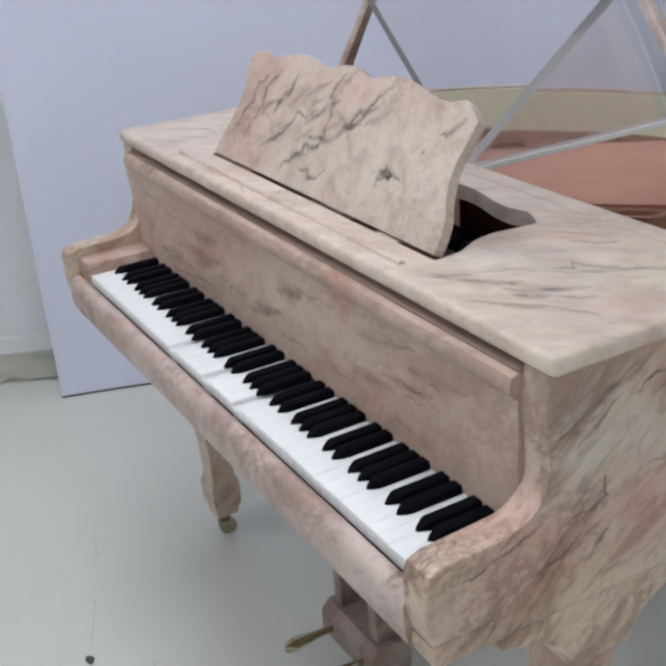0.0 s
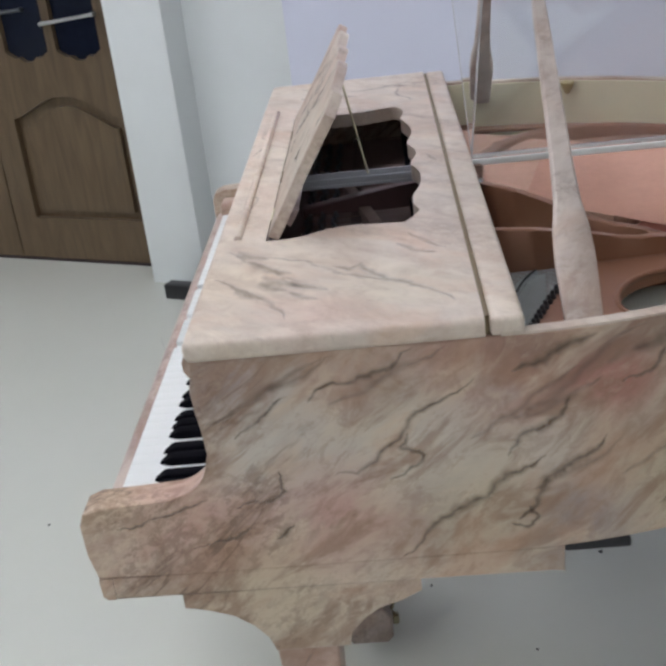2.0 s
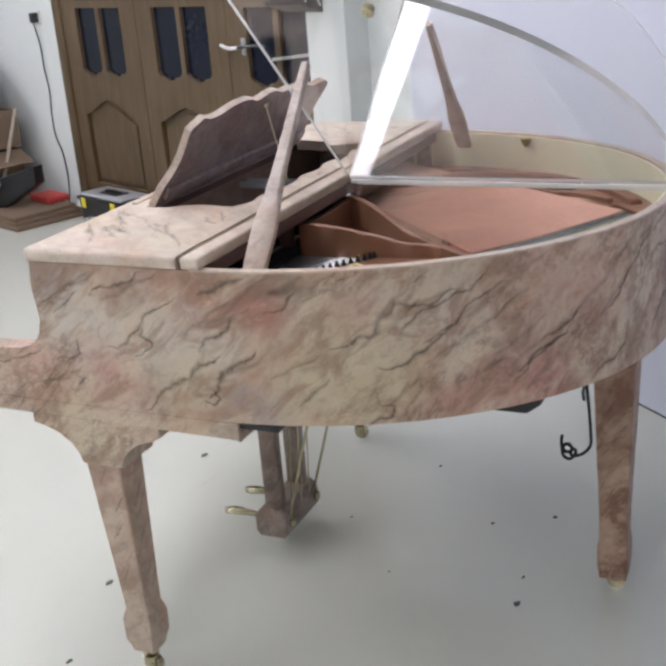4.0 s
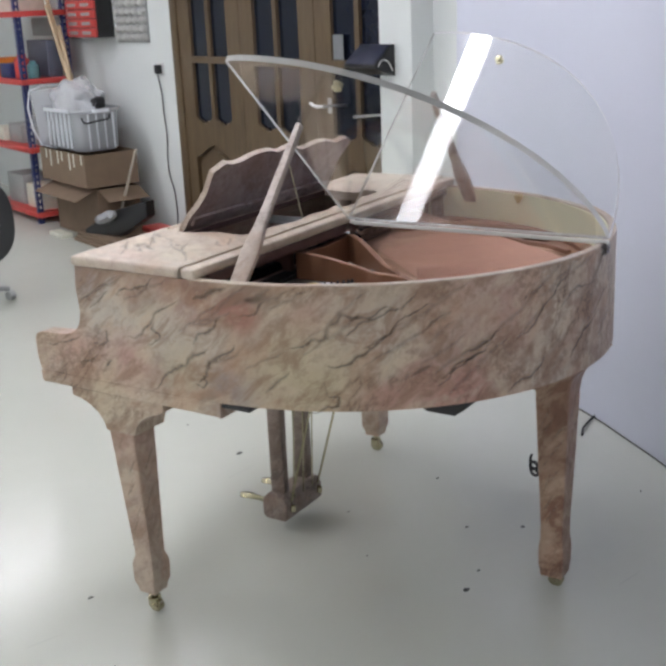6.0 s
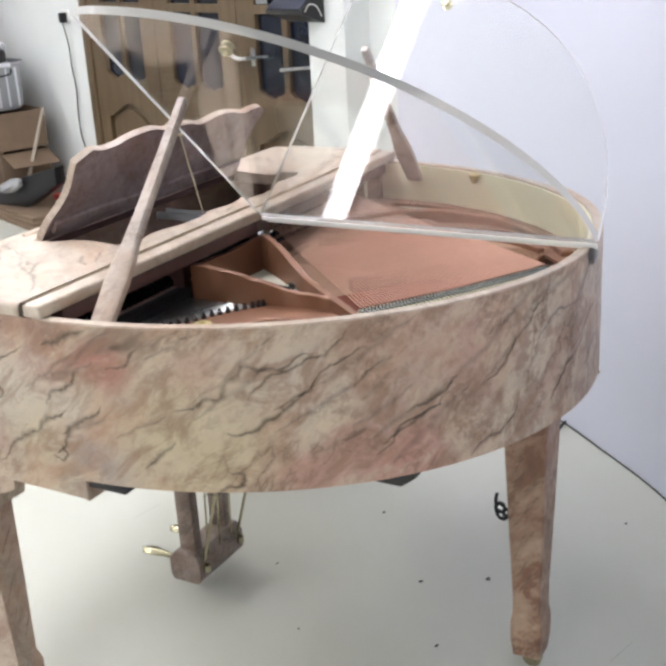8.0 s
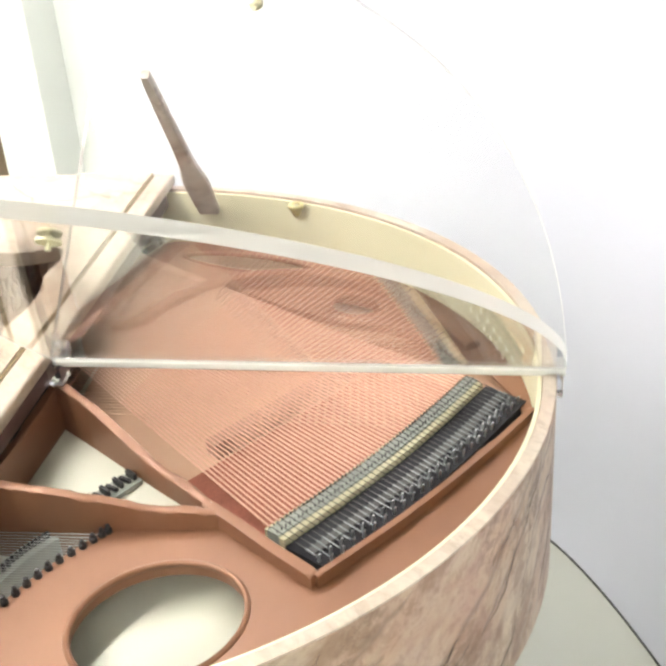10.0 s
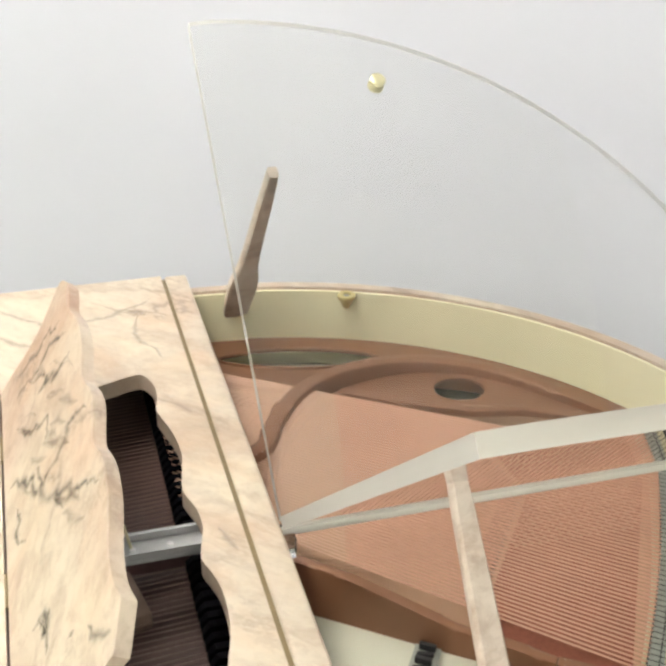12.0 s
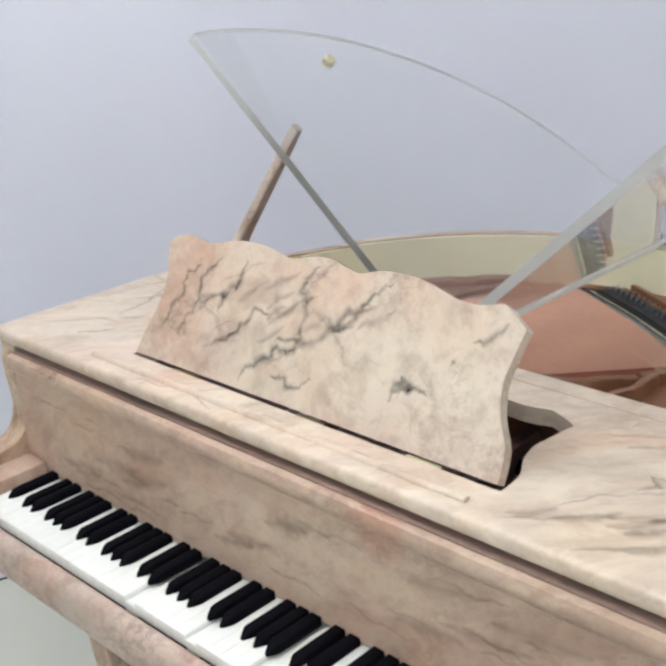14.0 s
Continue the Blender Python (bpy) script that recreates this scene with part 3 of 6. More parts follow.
LED_YAW = math.degrees(math.atan2(N.y, N.x))
first = Vector((-0.02, -0.06))
for k, j in ((0, 0), (-2.05, 0), (-4.2, 0), (-1.0, 3.3), (-3.2, 3.3), (1.6, 3.3)):
    p = first + D * (k * 1.25 * 1.0) + N * j
    led_batten((p.x, p.y, CEILING - 0.042), LED_YAW)


# ---- the door: three panelled leaves with scalloped glazing ----
def room_bm(fn):
    bm = bmesh.new()
    fn(bm)
    bm.transform(ROOM)
    return bm


def door_leaf(parent, s0, s1):
    w = s1 - s0
    st, sp = 0.168, 0.128           # stile width beside the lights and beside the panel
    zb0, zb1, zg0 = 0.21, 0.79, 0.920
    cx = (s0 + s1) / 2

    def body(bm):
        # a frame with an arched lower panel opening and two tall lights with pointed scallops at the foot
        out = [(s0 + 0.003, 0.012), (s1 - 0.003, 0.012), (s1 - 0.003, DOOR_TOP - 0.06), (s0 + 0.003, DOOR_TOP - 0.06)]
        arch = [(s0 + sp, zb0), (s1 - sp, zb0), (s1 - sp, zb1 - 0.14)]
        n = 14
        for i in range(n + 1):
            u = i / n
            x = s1 - sp - (w - 2 * sp) * u
            arch.append((x, zb1 - 0.12 + 0.10 * math.sin(math.pi * u) ** 1.5))
        arch.append((s0 + sp, zb1 - 0.14))
        lights = []
        for a, b in ((s0 + st, cx - 0.022), (cx + 0.022, s1 - st)):
            for g0, g1, foot in ((zg0, 1.34, True), (1.385, 1.80, False), (1.845, 2.10, False)):
                loop = [(b, g1), (a, g1)]
                if foot:
                    m = 10
                    for i in range(m + 1):
                        u = i / m
                        loop.append((a + (b - a) * u, g0 + 0.045 - 0.045 * math.sin(math.pi * u) ** 0.9 + (0.012 if i in (3, 7) else 0)))
                else:
                    loop += [(a, g0), (b, g0)]
                lights.append(loop)
        slab_v(bm, out, [arch] + lights, 0.0, 0.045)

    leaf = part("leaf", room_bm(body), M_DOOR, parent)

    def panel(bm):
        pts = []
        n = 14
        x0, x1 = s0 + sp + 0.035, s1 - sp - 0.035
        pts += [(x0, zb0 + 0.035), (x1, zb0 + 0.035), (x1, zb1 - 0.17)]
        for i in range(n + 1):
            u = i / n
            pts.append((x1 - (x1 - x0) * u, zb1 - 0.165 + 0.10 * math.sin(math.pi * u) ** 1.5))
        slab_v(bm, pts, [], 0.012, 0.034)
        box(bm, s0 + sp - 0.01, s1 - sp + 0.01, 0.004, 0.014, zb0 - 0.01, zb1 + 0.01)
    part("panel", room_bm(panel), M_DOOR, leaf)

    def glass(bm):
        box(bm, s0 + st - 0.01, s1 - st + 0.01, 0.016, 0.022, zg0 - 0.02, 2.13)
    part("pane", room_bm(glass), M_PANE, leaf, "dark reflective glass")
    return leaf


def slab_v(bm, outer, holes, o0, o1):
    """A plate standing in the door wall, from outlines in along, up."""
    tmp = bmesh.new()
    slab(tmp, outer, holes, o0, o1)
    for v in tmp.verts:
        v.co = Vector((v.co.x, v.co.z, v.co.y))
    me = bpy.data.meshes.new("tmp")
    tmp.to_mesh(me)
    tmp.free()
    bm.from_mesh(me)
    bpy.data.meshes.remove(me)


door = thing("door_1", W(1.3, 0), "brown stained wooden folding door with arched panels and dark glass lights", "door", kind="structure")
for a, b in ((-0.147, 0.690), (0.690, 1.545), (1.545, 2.380)):
    door_leaf(door, a, b)
bm = room_bm(lambda q: (box(q, 2.38, 2.47, -0.10, 0.06, 0, DOOR_TOP, 0.004), box(q, -0.148, 2.38, -0.10, 0.05, DOOR_TOP - 0.06, DOOR_TOP, 0.004)))
part("door_frame", bm, M_DOOR, door)


def handle(q):
    box(q, 0.530, 0.566, 0.0455, 0.055, 1.085, 1.175, 0.006)
    tube(q, (0.548, 0.05, 1.128), (0.548, 0.095, 1.128), 0.010)
    cable(q, [(0.540, 0.095, 1.130), (0.600, 0.098, 1.124), (0.645, 0.097, 1.128), (0.690, 0.092, 1.140)], 0.0105)


def pull(q, a, b, z0, z1):
    tube(q, (a, 0.068, z0), (b, 0.068, z1), 0.008)
    for s_, z_ in ((a, z0), (b, z1)):
        tube(q, (s_, 0.0445, z_), (s_, 0.072, z_), 0.009)


part("handle", room_bm(handle), M_STEEL, door, "steel lever handle")
part("pull_bar", room_bm(lambda q: pull(q, 0.285, 0.020, 1.080, 1.108)), M_STEEL, door, "steel pull bar across a pane")
part("pull_bar", room_bm(lambda q: pull(q, 0.525, 0.380, 1.132, 1.142)), M_GUN, door, "dark steel bar beside the handle")
# added pale plate that stands in for a reflection on the door
part("reflection_plate", room_bm(lambda q: box(q, 0.40, 0.50, 0.0455, 0.048, 1.39, 1.53)), M_SLATEP, door, "pale plate standing in for a reflection on the door")
part("threshold", room_bm(lambda q: box(q, -0.147, 2.38, -0.10, 0.05, 0.0, 0.010)), M_DARK, door)
tagged(put("backdrop_outside", room_bm(lambda q: box(q, -0.2, 2.8, -0.30, -0.25, 0, DOOR_TOP + 0.2)), M_PANE), "dark space outside the door", kind="structure")


# ---- the grand piano ----
A_, B_, YC = 0.745, 0.825, 0.55          # half width, tail depth and where the straight sides end
RIM0, RIM1 = 0.748, 1.070
KEY_Z = 0.820
LID_Z = 1.100
piano = thing("grand_piano", (0, 0.6, 0), "baby grand piano painted as pink-beige marble with clear acrylic lid", "piano")


def ell(a, b, t):
    return (a * math.cos(t), YC + b * math.sin(t))


def side_profile(x_out):
    """Outline of a piano side in y, z: arm, scooped cheek and straight side."""
    pts = [(-0.022, 0.752), (-0.030, 0.790), (-0.031, 0.838), (-0.024, 0.856), (-0.004, 0.864), (0.05, 0.866), (0.100, 0.869)]
    cx, cz, r = 0.100, 0.930, 0.061
    for k in range(1, 10):
        a = -math.pi / 2 + k / 9 * math.radians(95)
        pts.append((cx + r * math.cos(a), cz + r * math.sin(a)))
    pts += [(0.158, 0.975), (0.154, 1.005), (0.152, 1.030), (0.157, 1.045), (0.160, RIM1), (YC, RIM1), (YC, RIM0), (0.12, RIM0)]
    return pts


bm = bmesh.new()
for sx in (1, -1):
    prism(bm, side_profile(0), "x", sx * (A_ - 0.05), sx * A_, 0.0035, lambda co: co.y > YC - 0.001 or abs(abs(co.x) - A_ + 0.05) < 0.001 or (co.y > 0.155 and co.z > 1.05) or (co.z < 0.749))
n = 72
rows = []
for k in range(n + 1):
    t = math.pi * k / n
    o, i_ = ell(A_, B_, t), ell(A_ - 0.021, B_ - 0.021, t)
    rows.append([bm.verts.new((*o, RIM0)), bm.verts.new((*o, RIM1 - 0.003)), bm.verts.new((o[0] * 0.996, YC + (o[1] - YC) * 0.996, RIM1)),
                 bm.verts.new((i_[0] * 1.004, YC + (i_[1] - YC) * 1.004, RIM1)), bm.verts.new((*i_, RIM1 - 0.004)), bm.verts.new((*i_, RIM0))])
for a, b in zip(rows, rows[1:]):
    for k in range(6):
        bm.faces.new((a[k], a[(k + 1) % 6], b[(k + 1) % 6], b[k]))
rim = part("rim", bm, M_SIDE, piano)

# cream inner rim above the iron plate
bm = bmesh.new()
path = [(A_ - 0.052, 0.50)] + [ell(A_ - 0.025, B_ - 0.025, math.pi * k / n) for k in range(n + 1)] + [(-A_ + 0.052, 0.50)]
wall_strip(bm, path, 0.003, lambda u: 0.86, lambda u: RIM1 - 0.004)
part("inner_rim", bm, M_CREAM, piano, "cream lacquered inner rim")
bm = bmesh.new()
wall_strip(bm, [ell(A_ - 0.0105, B_ - 0.0105, math.pi * k / n) for k in range(n + 1)], 0.0095, lambda u: RIM1 - 0.002, lambda u: RIM1 + 0.0012)
part("rim_top", bm, M_LID, piano, "pale top edge of the rim")

# keybed, bottom frame and underside
bm = bmesh.new()
prism(bm, [(-0.002, 0.712), (-0.0025, 0.720), (-0.003, 0.735), (-0.003, 0.7475), (0.622, 0.7475), (0.622, 0.704), (0.60, 0.712)], "x", -A_ + 0.001, A_ - 0.001, 0.003)
part("keybed", bm, M_SIDE, piano)
bm = bmesh.new()
box(bm, -A_ + 0.06, A_ - 0.06, 0.62, 0.70, 0.725, 0.7475, 0.003)
for x in (-0.3, 0.3):
    box(bm, x - 0.04, x + 0.04, 0.60, 1.10, 0.72, 0.80, 0.003)
part("bottom_brace", bm, M_DARK, piano)
bm = bmesh.new()
slab(bm, [ell(A_ - 0.032, B_ - 0.032, math.pi * k / 48) for k in range(49)] + [(-A_ + 0.055, 0.50), (A_ - 0.055, 0.50)], [], 0.84, 0.862)
part("under_board", bm, M_BOARD2, piano)

# key slip in front of the keys
bm = bmesh.new()
prism(bm, [(-0.0035, 0.7985), (-0.008, 0.8035), (-0.014, 0.8050), (-0.021, 0.8030), (-0.0275, 0.7965), (-0.0320, 0.7860), (-0.0335, 0.7740), (-0.0325, 0.7620), (-0.0305, 0.7450), (-0.0285, 0.7260), (-0.0235, 0.7165), (-0.0160, 0.7125), (-0.0035, 0.7125)], "x", -A_ + 0.0505, A_ - 0.0505)
part("key_slip", bm, M_SLIP, piano)
for sx in (1, -1):
    bm = bmesh.new()
    prism(bm, [(-0.0035, 0.7125), (-0.015, 0.7125), (-0.0215, 0.7190), (-0.0225, 0.7475), (-0.0035, 0.7475)], "x", *sorted((sx * (A_ - 0.050), sx * (A_ - 0.001))))
    part("keybed_end", bm, M_SIDE, piano)
# cheek blocks beside the keys
bm = new_box(-0.6945, -0.6285, -0.0030, 0.1495, 0.750, 0.846, bevel=0.004)
part("cheek_block", bm, M_FRONT, piano)
# fallboard with a rounded nose
bm = bmesh.new()
pts = [(0.150, 0.8245), (0.158, 0.8245), (0.172, 1.030), (0.200, 1.040), (0.200, 1.058), (0.150, 1.058), (0.141, 1.055), (0.1375, 1.046), (0.1385, 1.033), (0.144, 1.024), (0.151, 1.020)]
prism(bm, pts, "x", -A_ + 0.0503, A_ - 0.0503)
fallboard = part("fallboard", bm, M_FRONT, piano)
bm = bmesh.new()
box(bm, -A_ + 0.052, A_ - 0.052, 0.188, 0.20, 1.0625, 1.0695)
box(bm, -0.626, 0.688, 0.1525, 0.156, 0.8208, 0.8240)
part("key_felt", bm, M_FELT, piano)

bm = bmesh.new()
box(bm, -A_ + 0.052, A_ - 0.052, 0.1515, 0.200, 1.0585, 1.0620, 0.001)
part("lid_ledge", bm, M_LEDGE, piano, "dark brown ledge under the lid")

# keyboard: white and black keys, the top one hidden by the arm
bm = bmesh.new()
box(bm, -0.627, 0.6885, 0.004, 0.30, 0.7485, 0.790)
keyboard = part("keyboard", bm, M_DARK, piano)
KW, KX0 = 0.0258, -0.627         # key pitch and the bass end of the keyboard


def white_key_mesh():
    bm = bmesh.new()
    box(bm, -KW / 2 + 0.0003, KW / 2 - 0.0003, 0.0, 0.165, -0.0225, 0.0, 0.0007, 2)
    me = bpy.data.meshes.new("white_key")
    bm.to_mesh(me)
    bm.free()
    me.materials.append(M_IVORY)
    me.polygons.foreach_set("use_smooth", [True] * len(me.polygons))
    me.set_sharp_from_angle(angle=radians(50))
    return me


def black_key_mesh():
    bm = bmesh.new()
    sec = [(0.046, 0.0014, 0.0), (0.049, 0.0036, 0.004), (0.060, 0.0086, 0.0105), (0.067, 0.0098, 0.0122), (0.1490, 0.0100, 0.0126)]
    rows = []
    for y, h, z in sec:
        rows.append([bm.verts.new((-h - 0.0014, y, -0.002)), bm.verts.new((-h, y, z)), bm.verts.new((h, y, z)), bm.verts.new((h + 0.0014, y, -0.002))])
    for a, b in zip(rows, rows[1:]):
        for k in range(4):
            bm.faces.new((a[k], a[(k + 1) % 4], b[(k + 1) % 4], b[k]))
    bm.faces.new(rows[0])
    bm.faces.new(rows[-1][::-1])
    bmesh.ops.recalc_face_normals(bm, faces=bm.faces)
    es = [e for e in bm.edges if e.calc_length() > 0.05 and min(v.co.z for v in e.verts) > 0.005]
    bmesh.ops.bevel(bm, geom=es, offset=0.0014, segments=2, affect="EDGES", profile=0.5)
    me = bpy.data.meshes.new("black_key")
    bm.to_mesh(me)
    bm.free()
    me.materials.append(M_EBONY)
    me.polygons.foreach_set("use_smooth", [True] * len(me.polygons))
    me.set_sharp_from_angle(angle=radians(35))
    return me


wk, bk = white_key_mesh(), black_key_mesh()
rng = random.Random(5)
for i in range(51):
    x = KX0 + KW * (i + 0.5)
    dz = rng.choice((0, 0, 0, -0.0003, 0.0002)) - (0.0085 if i in (18, 24, 29) else 0)
    ob = new("white_key", wk)
    ob.location = (x, 0, KEY_Z + dz)
    attach(ob, keyboard)
    if i % 7 in (0, 2, 3, 5, 6) and i < 51:
        ob = new("black_key", bk)
        shift = {0: 0.0, 2: -0.0022, 3: 0.0022, 5: -0.0025, 6: 0.0}[i % 7]
        ob.location = (x + KW / 2 + shift, 0, KEY_Z + rng.uniform(-0.0006, 0.0006))
        attach(ob, keyboard)

# front lid with the music desk cut out of it
SLOT_Y = 0.236
CREST = [(-0.393, 0.0), (-0.388, 0.040), (-0.376, 0.085), (-0.374, 0.130), (-0.384, 0.165), (-0.396, 0.190), (-0.396, 0.208), (-0.375, 0.219), (-0.349, 0.224), (-0.318, 0.221), (-0.296, 0.217), (-0.270, 0.222),
         (-0.228, 0.232), (-0.177, 0.236), (-0.134, 0.230), (-0.096, 0.224), (-0.075, 0.227), (-0.043, 0.236), (-0.007, 0.237), (0.028, 0.229), (0.055, 0.225), (0.079, 0.232), (0.115, 0.239),
         (0.165, 0.238), (0.204, 0.231), (0.233, 0.223), (0.265, 0.220), (0.290, 0.222), (0.314, 0.229), (0.322, 0.228), (0.345, 0.215), (0.363, 0.204), (0.363, 0.196), (0.358, 0.160), (0.355, 0.125),
         (0.366, 0.085), (0.388, 0.045), (0.393, 0.0)]


def desk_outline(grow=0.0):
    """From the bass foot of the music desk over its scalloped top to the treble foot."""
    sm = smooth_path([Vector((x + grow * (1 if x > 0.34 else -1 if x < -0.34 else 0), y + (grow if y > 0.17 else 0), 0)) for x, y in CREST], 3)
    return [(p.x, p.y) for p in sm]


LX, LY0, LY1 = 0.757, 0.153, 0.530
bm = bmesh.new()
hole = [(x, SLOT_Y + y) for x, y in desk_outline(0.007)]
hole = [(hole[0][0], SLOT_Y - 0.004)] + hole + [(hole[-1][0], SLOT_Y - 0.004)]
slab(bm, [(-LX + 0.014, LY0 + 0.014), (LX - 0.014, LY0 + 0.014), (LX - 0.014, LY1), (-LX + 0.014, LY1)], [hole[::-1]], LID_Z - 0.028, LID_Z)
# half-round front and side edges
prof = [(0.014 * math.cos(a), 0.014 * math.sin(a)) for a in [math.pi / 2 + math.pi * k / 10 for k in range(11)]]
cz = LID_Z - 0.014
EDGE = [(abs(math.sin(a)) ** 0.55, math.copysign(abs(math.cos(a)) ** 0.7, math.cos(a))) for a in [math.pi * k / 10 for k in range(11)]]
ring = []
corner = [(-LX + 0.014, LY1, -1, 0), (-LX + 0.014, LY0 + 0.014, -1, 0)]
for k in range(1, 6):
    a = math.pi + k / 6 * math.pi / 2
    corner.append((-LX + 0.014, LY0 + 0.014, math.cos(a), math.sin(a)))
corner += [(-LX + 0.014, LY0 + 0.014, 0, -1), (LX - 0.014, LY0 + 0.014, 0, -1)]
for k in range(1, 6):
    a = -math.pi / 2 + k / 6 * math.pi / 2
    corner.append((LX - 0.014, LY0 + 0.014, math.cos(a), math.sin(a)))
corner += [(LX - 0.014, LY0 + 0.014, 1, 0), (LX - 0.014, LY1, 1, 0)]
for x, y, dx, dy in corner:
    ring.append([bm.verts.new((x + dx * 0.014 * h_, y + dy * 0.014 * h_, cz + 0.014 * v_)) for h_, v_ in EDGE])
for a, b in zip(ring, ring[1:]):
    for k in range(10):
        bm.faces.new((a[k], a[k + 1], b[k + 1], b[k]))
front_lid = part("front_lid", bm, M_LID, piano)
# shallow raised bead along the front of the lid
bm = bmesh.new()
tube(bm, (-0.455, 0.187, LID_Z + 0.0006), (0.382, 0.187, LID_Z + 0.0006), 0.0062, seg=12)
part("bead", bm, M_LID, front_lid)
# beam behind the lid, with its brown hinge line
bm = bmesh.new()
box(bm, -LX + 0.004, LX - 0.004, 0.5365, 0.579, 1.0725, LID_Z - 0.002, 0.006, 3)
beam = part("rear_beam", bm, M_LID, piano)
bm = new_box(-A_ + 0.055, A_ - 0.055, 0.540, 0.5765, 1.044, 1.0725, bevel=0.003)
part("beam_core", bm, M_MAROON, beam, "dark underside of the beam")
bm = bmesh.new()
box(bm, -LX + 0.016, LX - 0.016, 0.5295, 0.537, 1.071, LID_Z - 0.003)
part("hinge_strip", bm, M_HINGE, piano, "dull brown hinge strip")

# music desk, standing up from its slot
TILT_D = math.atan2(0.200, 0.122)
bm = bmesh.new()
out = desk_outline()
slab(bm, out, [], -0.017, 0.0)
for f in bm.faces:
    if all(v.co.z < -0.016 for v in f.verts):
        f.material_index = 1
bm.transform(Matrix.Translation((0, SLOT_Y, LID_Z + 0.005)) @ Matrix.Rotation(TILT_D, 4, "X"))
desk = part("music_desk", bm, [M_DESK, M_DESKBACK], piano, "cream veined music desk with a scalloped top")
bm = bmesh.new()
tube(bm, (-0.012, 0.352, 1.272), (-0.030, 0.388, 1.066), 0.0021)
box(bm, -0.022, -0.002, 0.350, 0.357, 1.262, 1.282, 0.002)
part("desk_prop", bm, M_PALEBRASS, piano, "thin brass prop rod")
bm = bmesh.new()
box(bm, -0.372, 0.372, 0.022, 0.052, -0.027, -0.0175, 0.002)
bm.transform(Matrix.Translation((0, SLOT_Y, LID_Z + 0.005)) @ Matrix.Rotation(TILT_D, 4, "X"))
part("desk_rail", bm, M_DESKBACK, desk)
for x in (-0.25, 0.05, 0.27):
    bm = new_box(x - 0.03, x + 0.03, SLOT_Y - 0.0042, SLOT_Y + 0.002, LID_Z - 0.006, LID_Z + 0.0006)
    part("desk_hinge", bm, M_PALEBRASS if x > 0.2 else M_HINGE, piano)
# dark strip standing in for the shadow inside the desk slot
bm = bmesh.new()
box(bm, -0.412, 0.405, SLOT_Y - 0.004, SLOT_Y + 0.003, LID_Z - 0.027, LID_Z - 0.012)
part("slot_shadow_strip", bm, M_MAROON, piano)

# action and pin block seen through the opening
bm = bmesh.new()
box(bm, -0.68, 0.68, 0.20, 0.53, 0.935, 0.955)
part("pin_block", bm, M_MAROON, piano, "dark maroon pin block")
bm = bmesh.new()
for i in range(80):
    x = -0.60 + 1.2 * i / 79
    for j in range(3):
        y = 0.262 + 0.026 * j + 0.004 * math.sin(i * 1.3)
        tube(bm, (x + 0.003 * j, y, 0.955), (x + 0.003 * j, y, 0.982), 0.0032, seg=6)
tagged(part("tuning_pin_field", bm, M_GUN, piano), kind="stuff")
bm = bmesh.new()
box(bm, -0.66, 0.66, 0.345, 0.365, 0.957, 0.972, 0.003)
box(bm, -0.66, 0.66, 0.505, 0.528, 0.957, 0.975, 0.003)
part("pressure_bar", bm, M_FELT, piano)
bm = bmesh.new()
box(bm, -0.062, -0.018, 0.25, 0.505, 1.046, 1.052, 0.001)
box(bm, -0.062, -0.057, 0.25, 0.505, 1.0525, 1.064)
box(bm, -0.023, -0.018, 0.25, 0.505, 1.0525, 1.064)
rail = part("cross_rail", bm, M_GREYBAR, piano, "pale grey plastic rail with screws")
for y in (0.31, 0.39, 0.44, 0.49):
    bm = bmesh.new()
    lathe(bm, [(0.0045, 1.0522), (0.0045, 1.0545), (0.001, 1.0555)], (-0.04, y, 0), 10)
    part("rail_screw", bm, M_STEEL, rail)
for x0, x1 in ((-0.105, -0.078), (0.235, 0.258)):
    bm = bmesh.new()
    prism(bm, [(0.25, 0.975), (0.53, 0.975), (0.53, 1.03), (0.44, 1.02), (0.25, 0.99)], "x", x0, x1, 0.002)
    part("plate_strut", bm, M_MAROON, piano)
bm = bmesh.new()
box(bm, -0.15, 0.15, -0.012, 0.012, 0.957, 0.985, 0.003, m=Matrix.Translation((-0.135, 0.361, 0)) @ Matrix.Rotation(math.atan2(0.055, 0.247), 4, "Z"))
part("plate_strut", bm, M_LEDGE, piano)
# dampers: black heads on felt, in a comb behind the pins
for i in range(66):
    x = -0.62 + 1.24 * i / 65
    if abs(x + 0.09) < 0.02:
        continue
    bm = bmesh.new()
    prism(bm, [(0.462, 0.978), (0.500, 0.978), (0.500, 0.990), (0.492, 1.000 + 0.002 * (i % 3 == 0)), (0.472, 1.000 + 0.002 * (i % 3 == 0)), (0.462, 0.990)], "x", x - 0.0056, x + 0.0056)
    part("damper", bm, M_EBONY, piano)
for i in range(58):
    x = -0.005 + 0.0108 * i
    bm = new_box(x - 0.0043, x + 0.0043, 0.5225, 0.556, 0.950, 0.9735)
    part("string_felt", bm, M_FELT, piano)
bm = bmesh.new()
for i in range(118):
    x = -0.61 + 1.22 * i / 117
    tube(bm, (x, 0.25 + 0.03 * (i % 3), 0.974), (x - 0.012, 0.505, 0.977), 0.0010, seg=5)
tagged(part("front_wire", bm, M_FRONTWIRE, piano), kind="stuff")

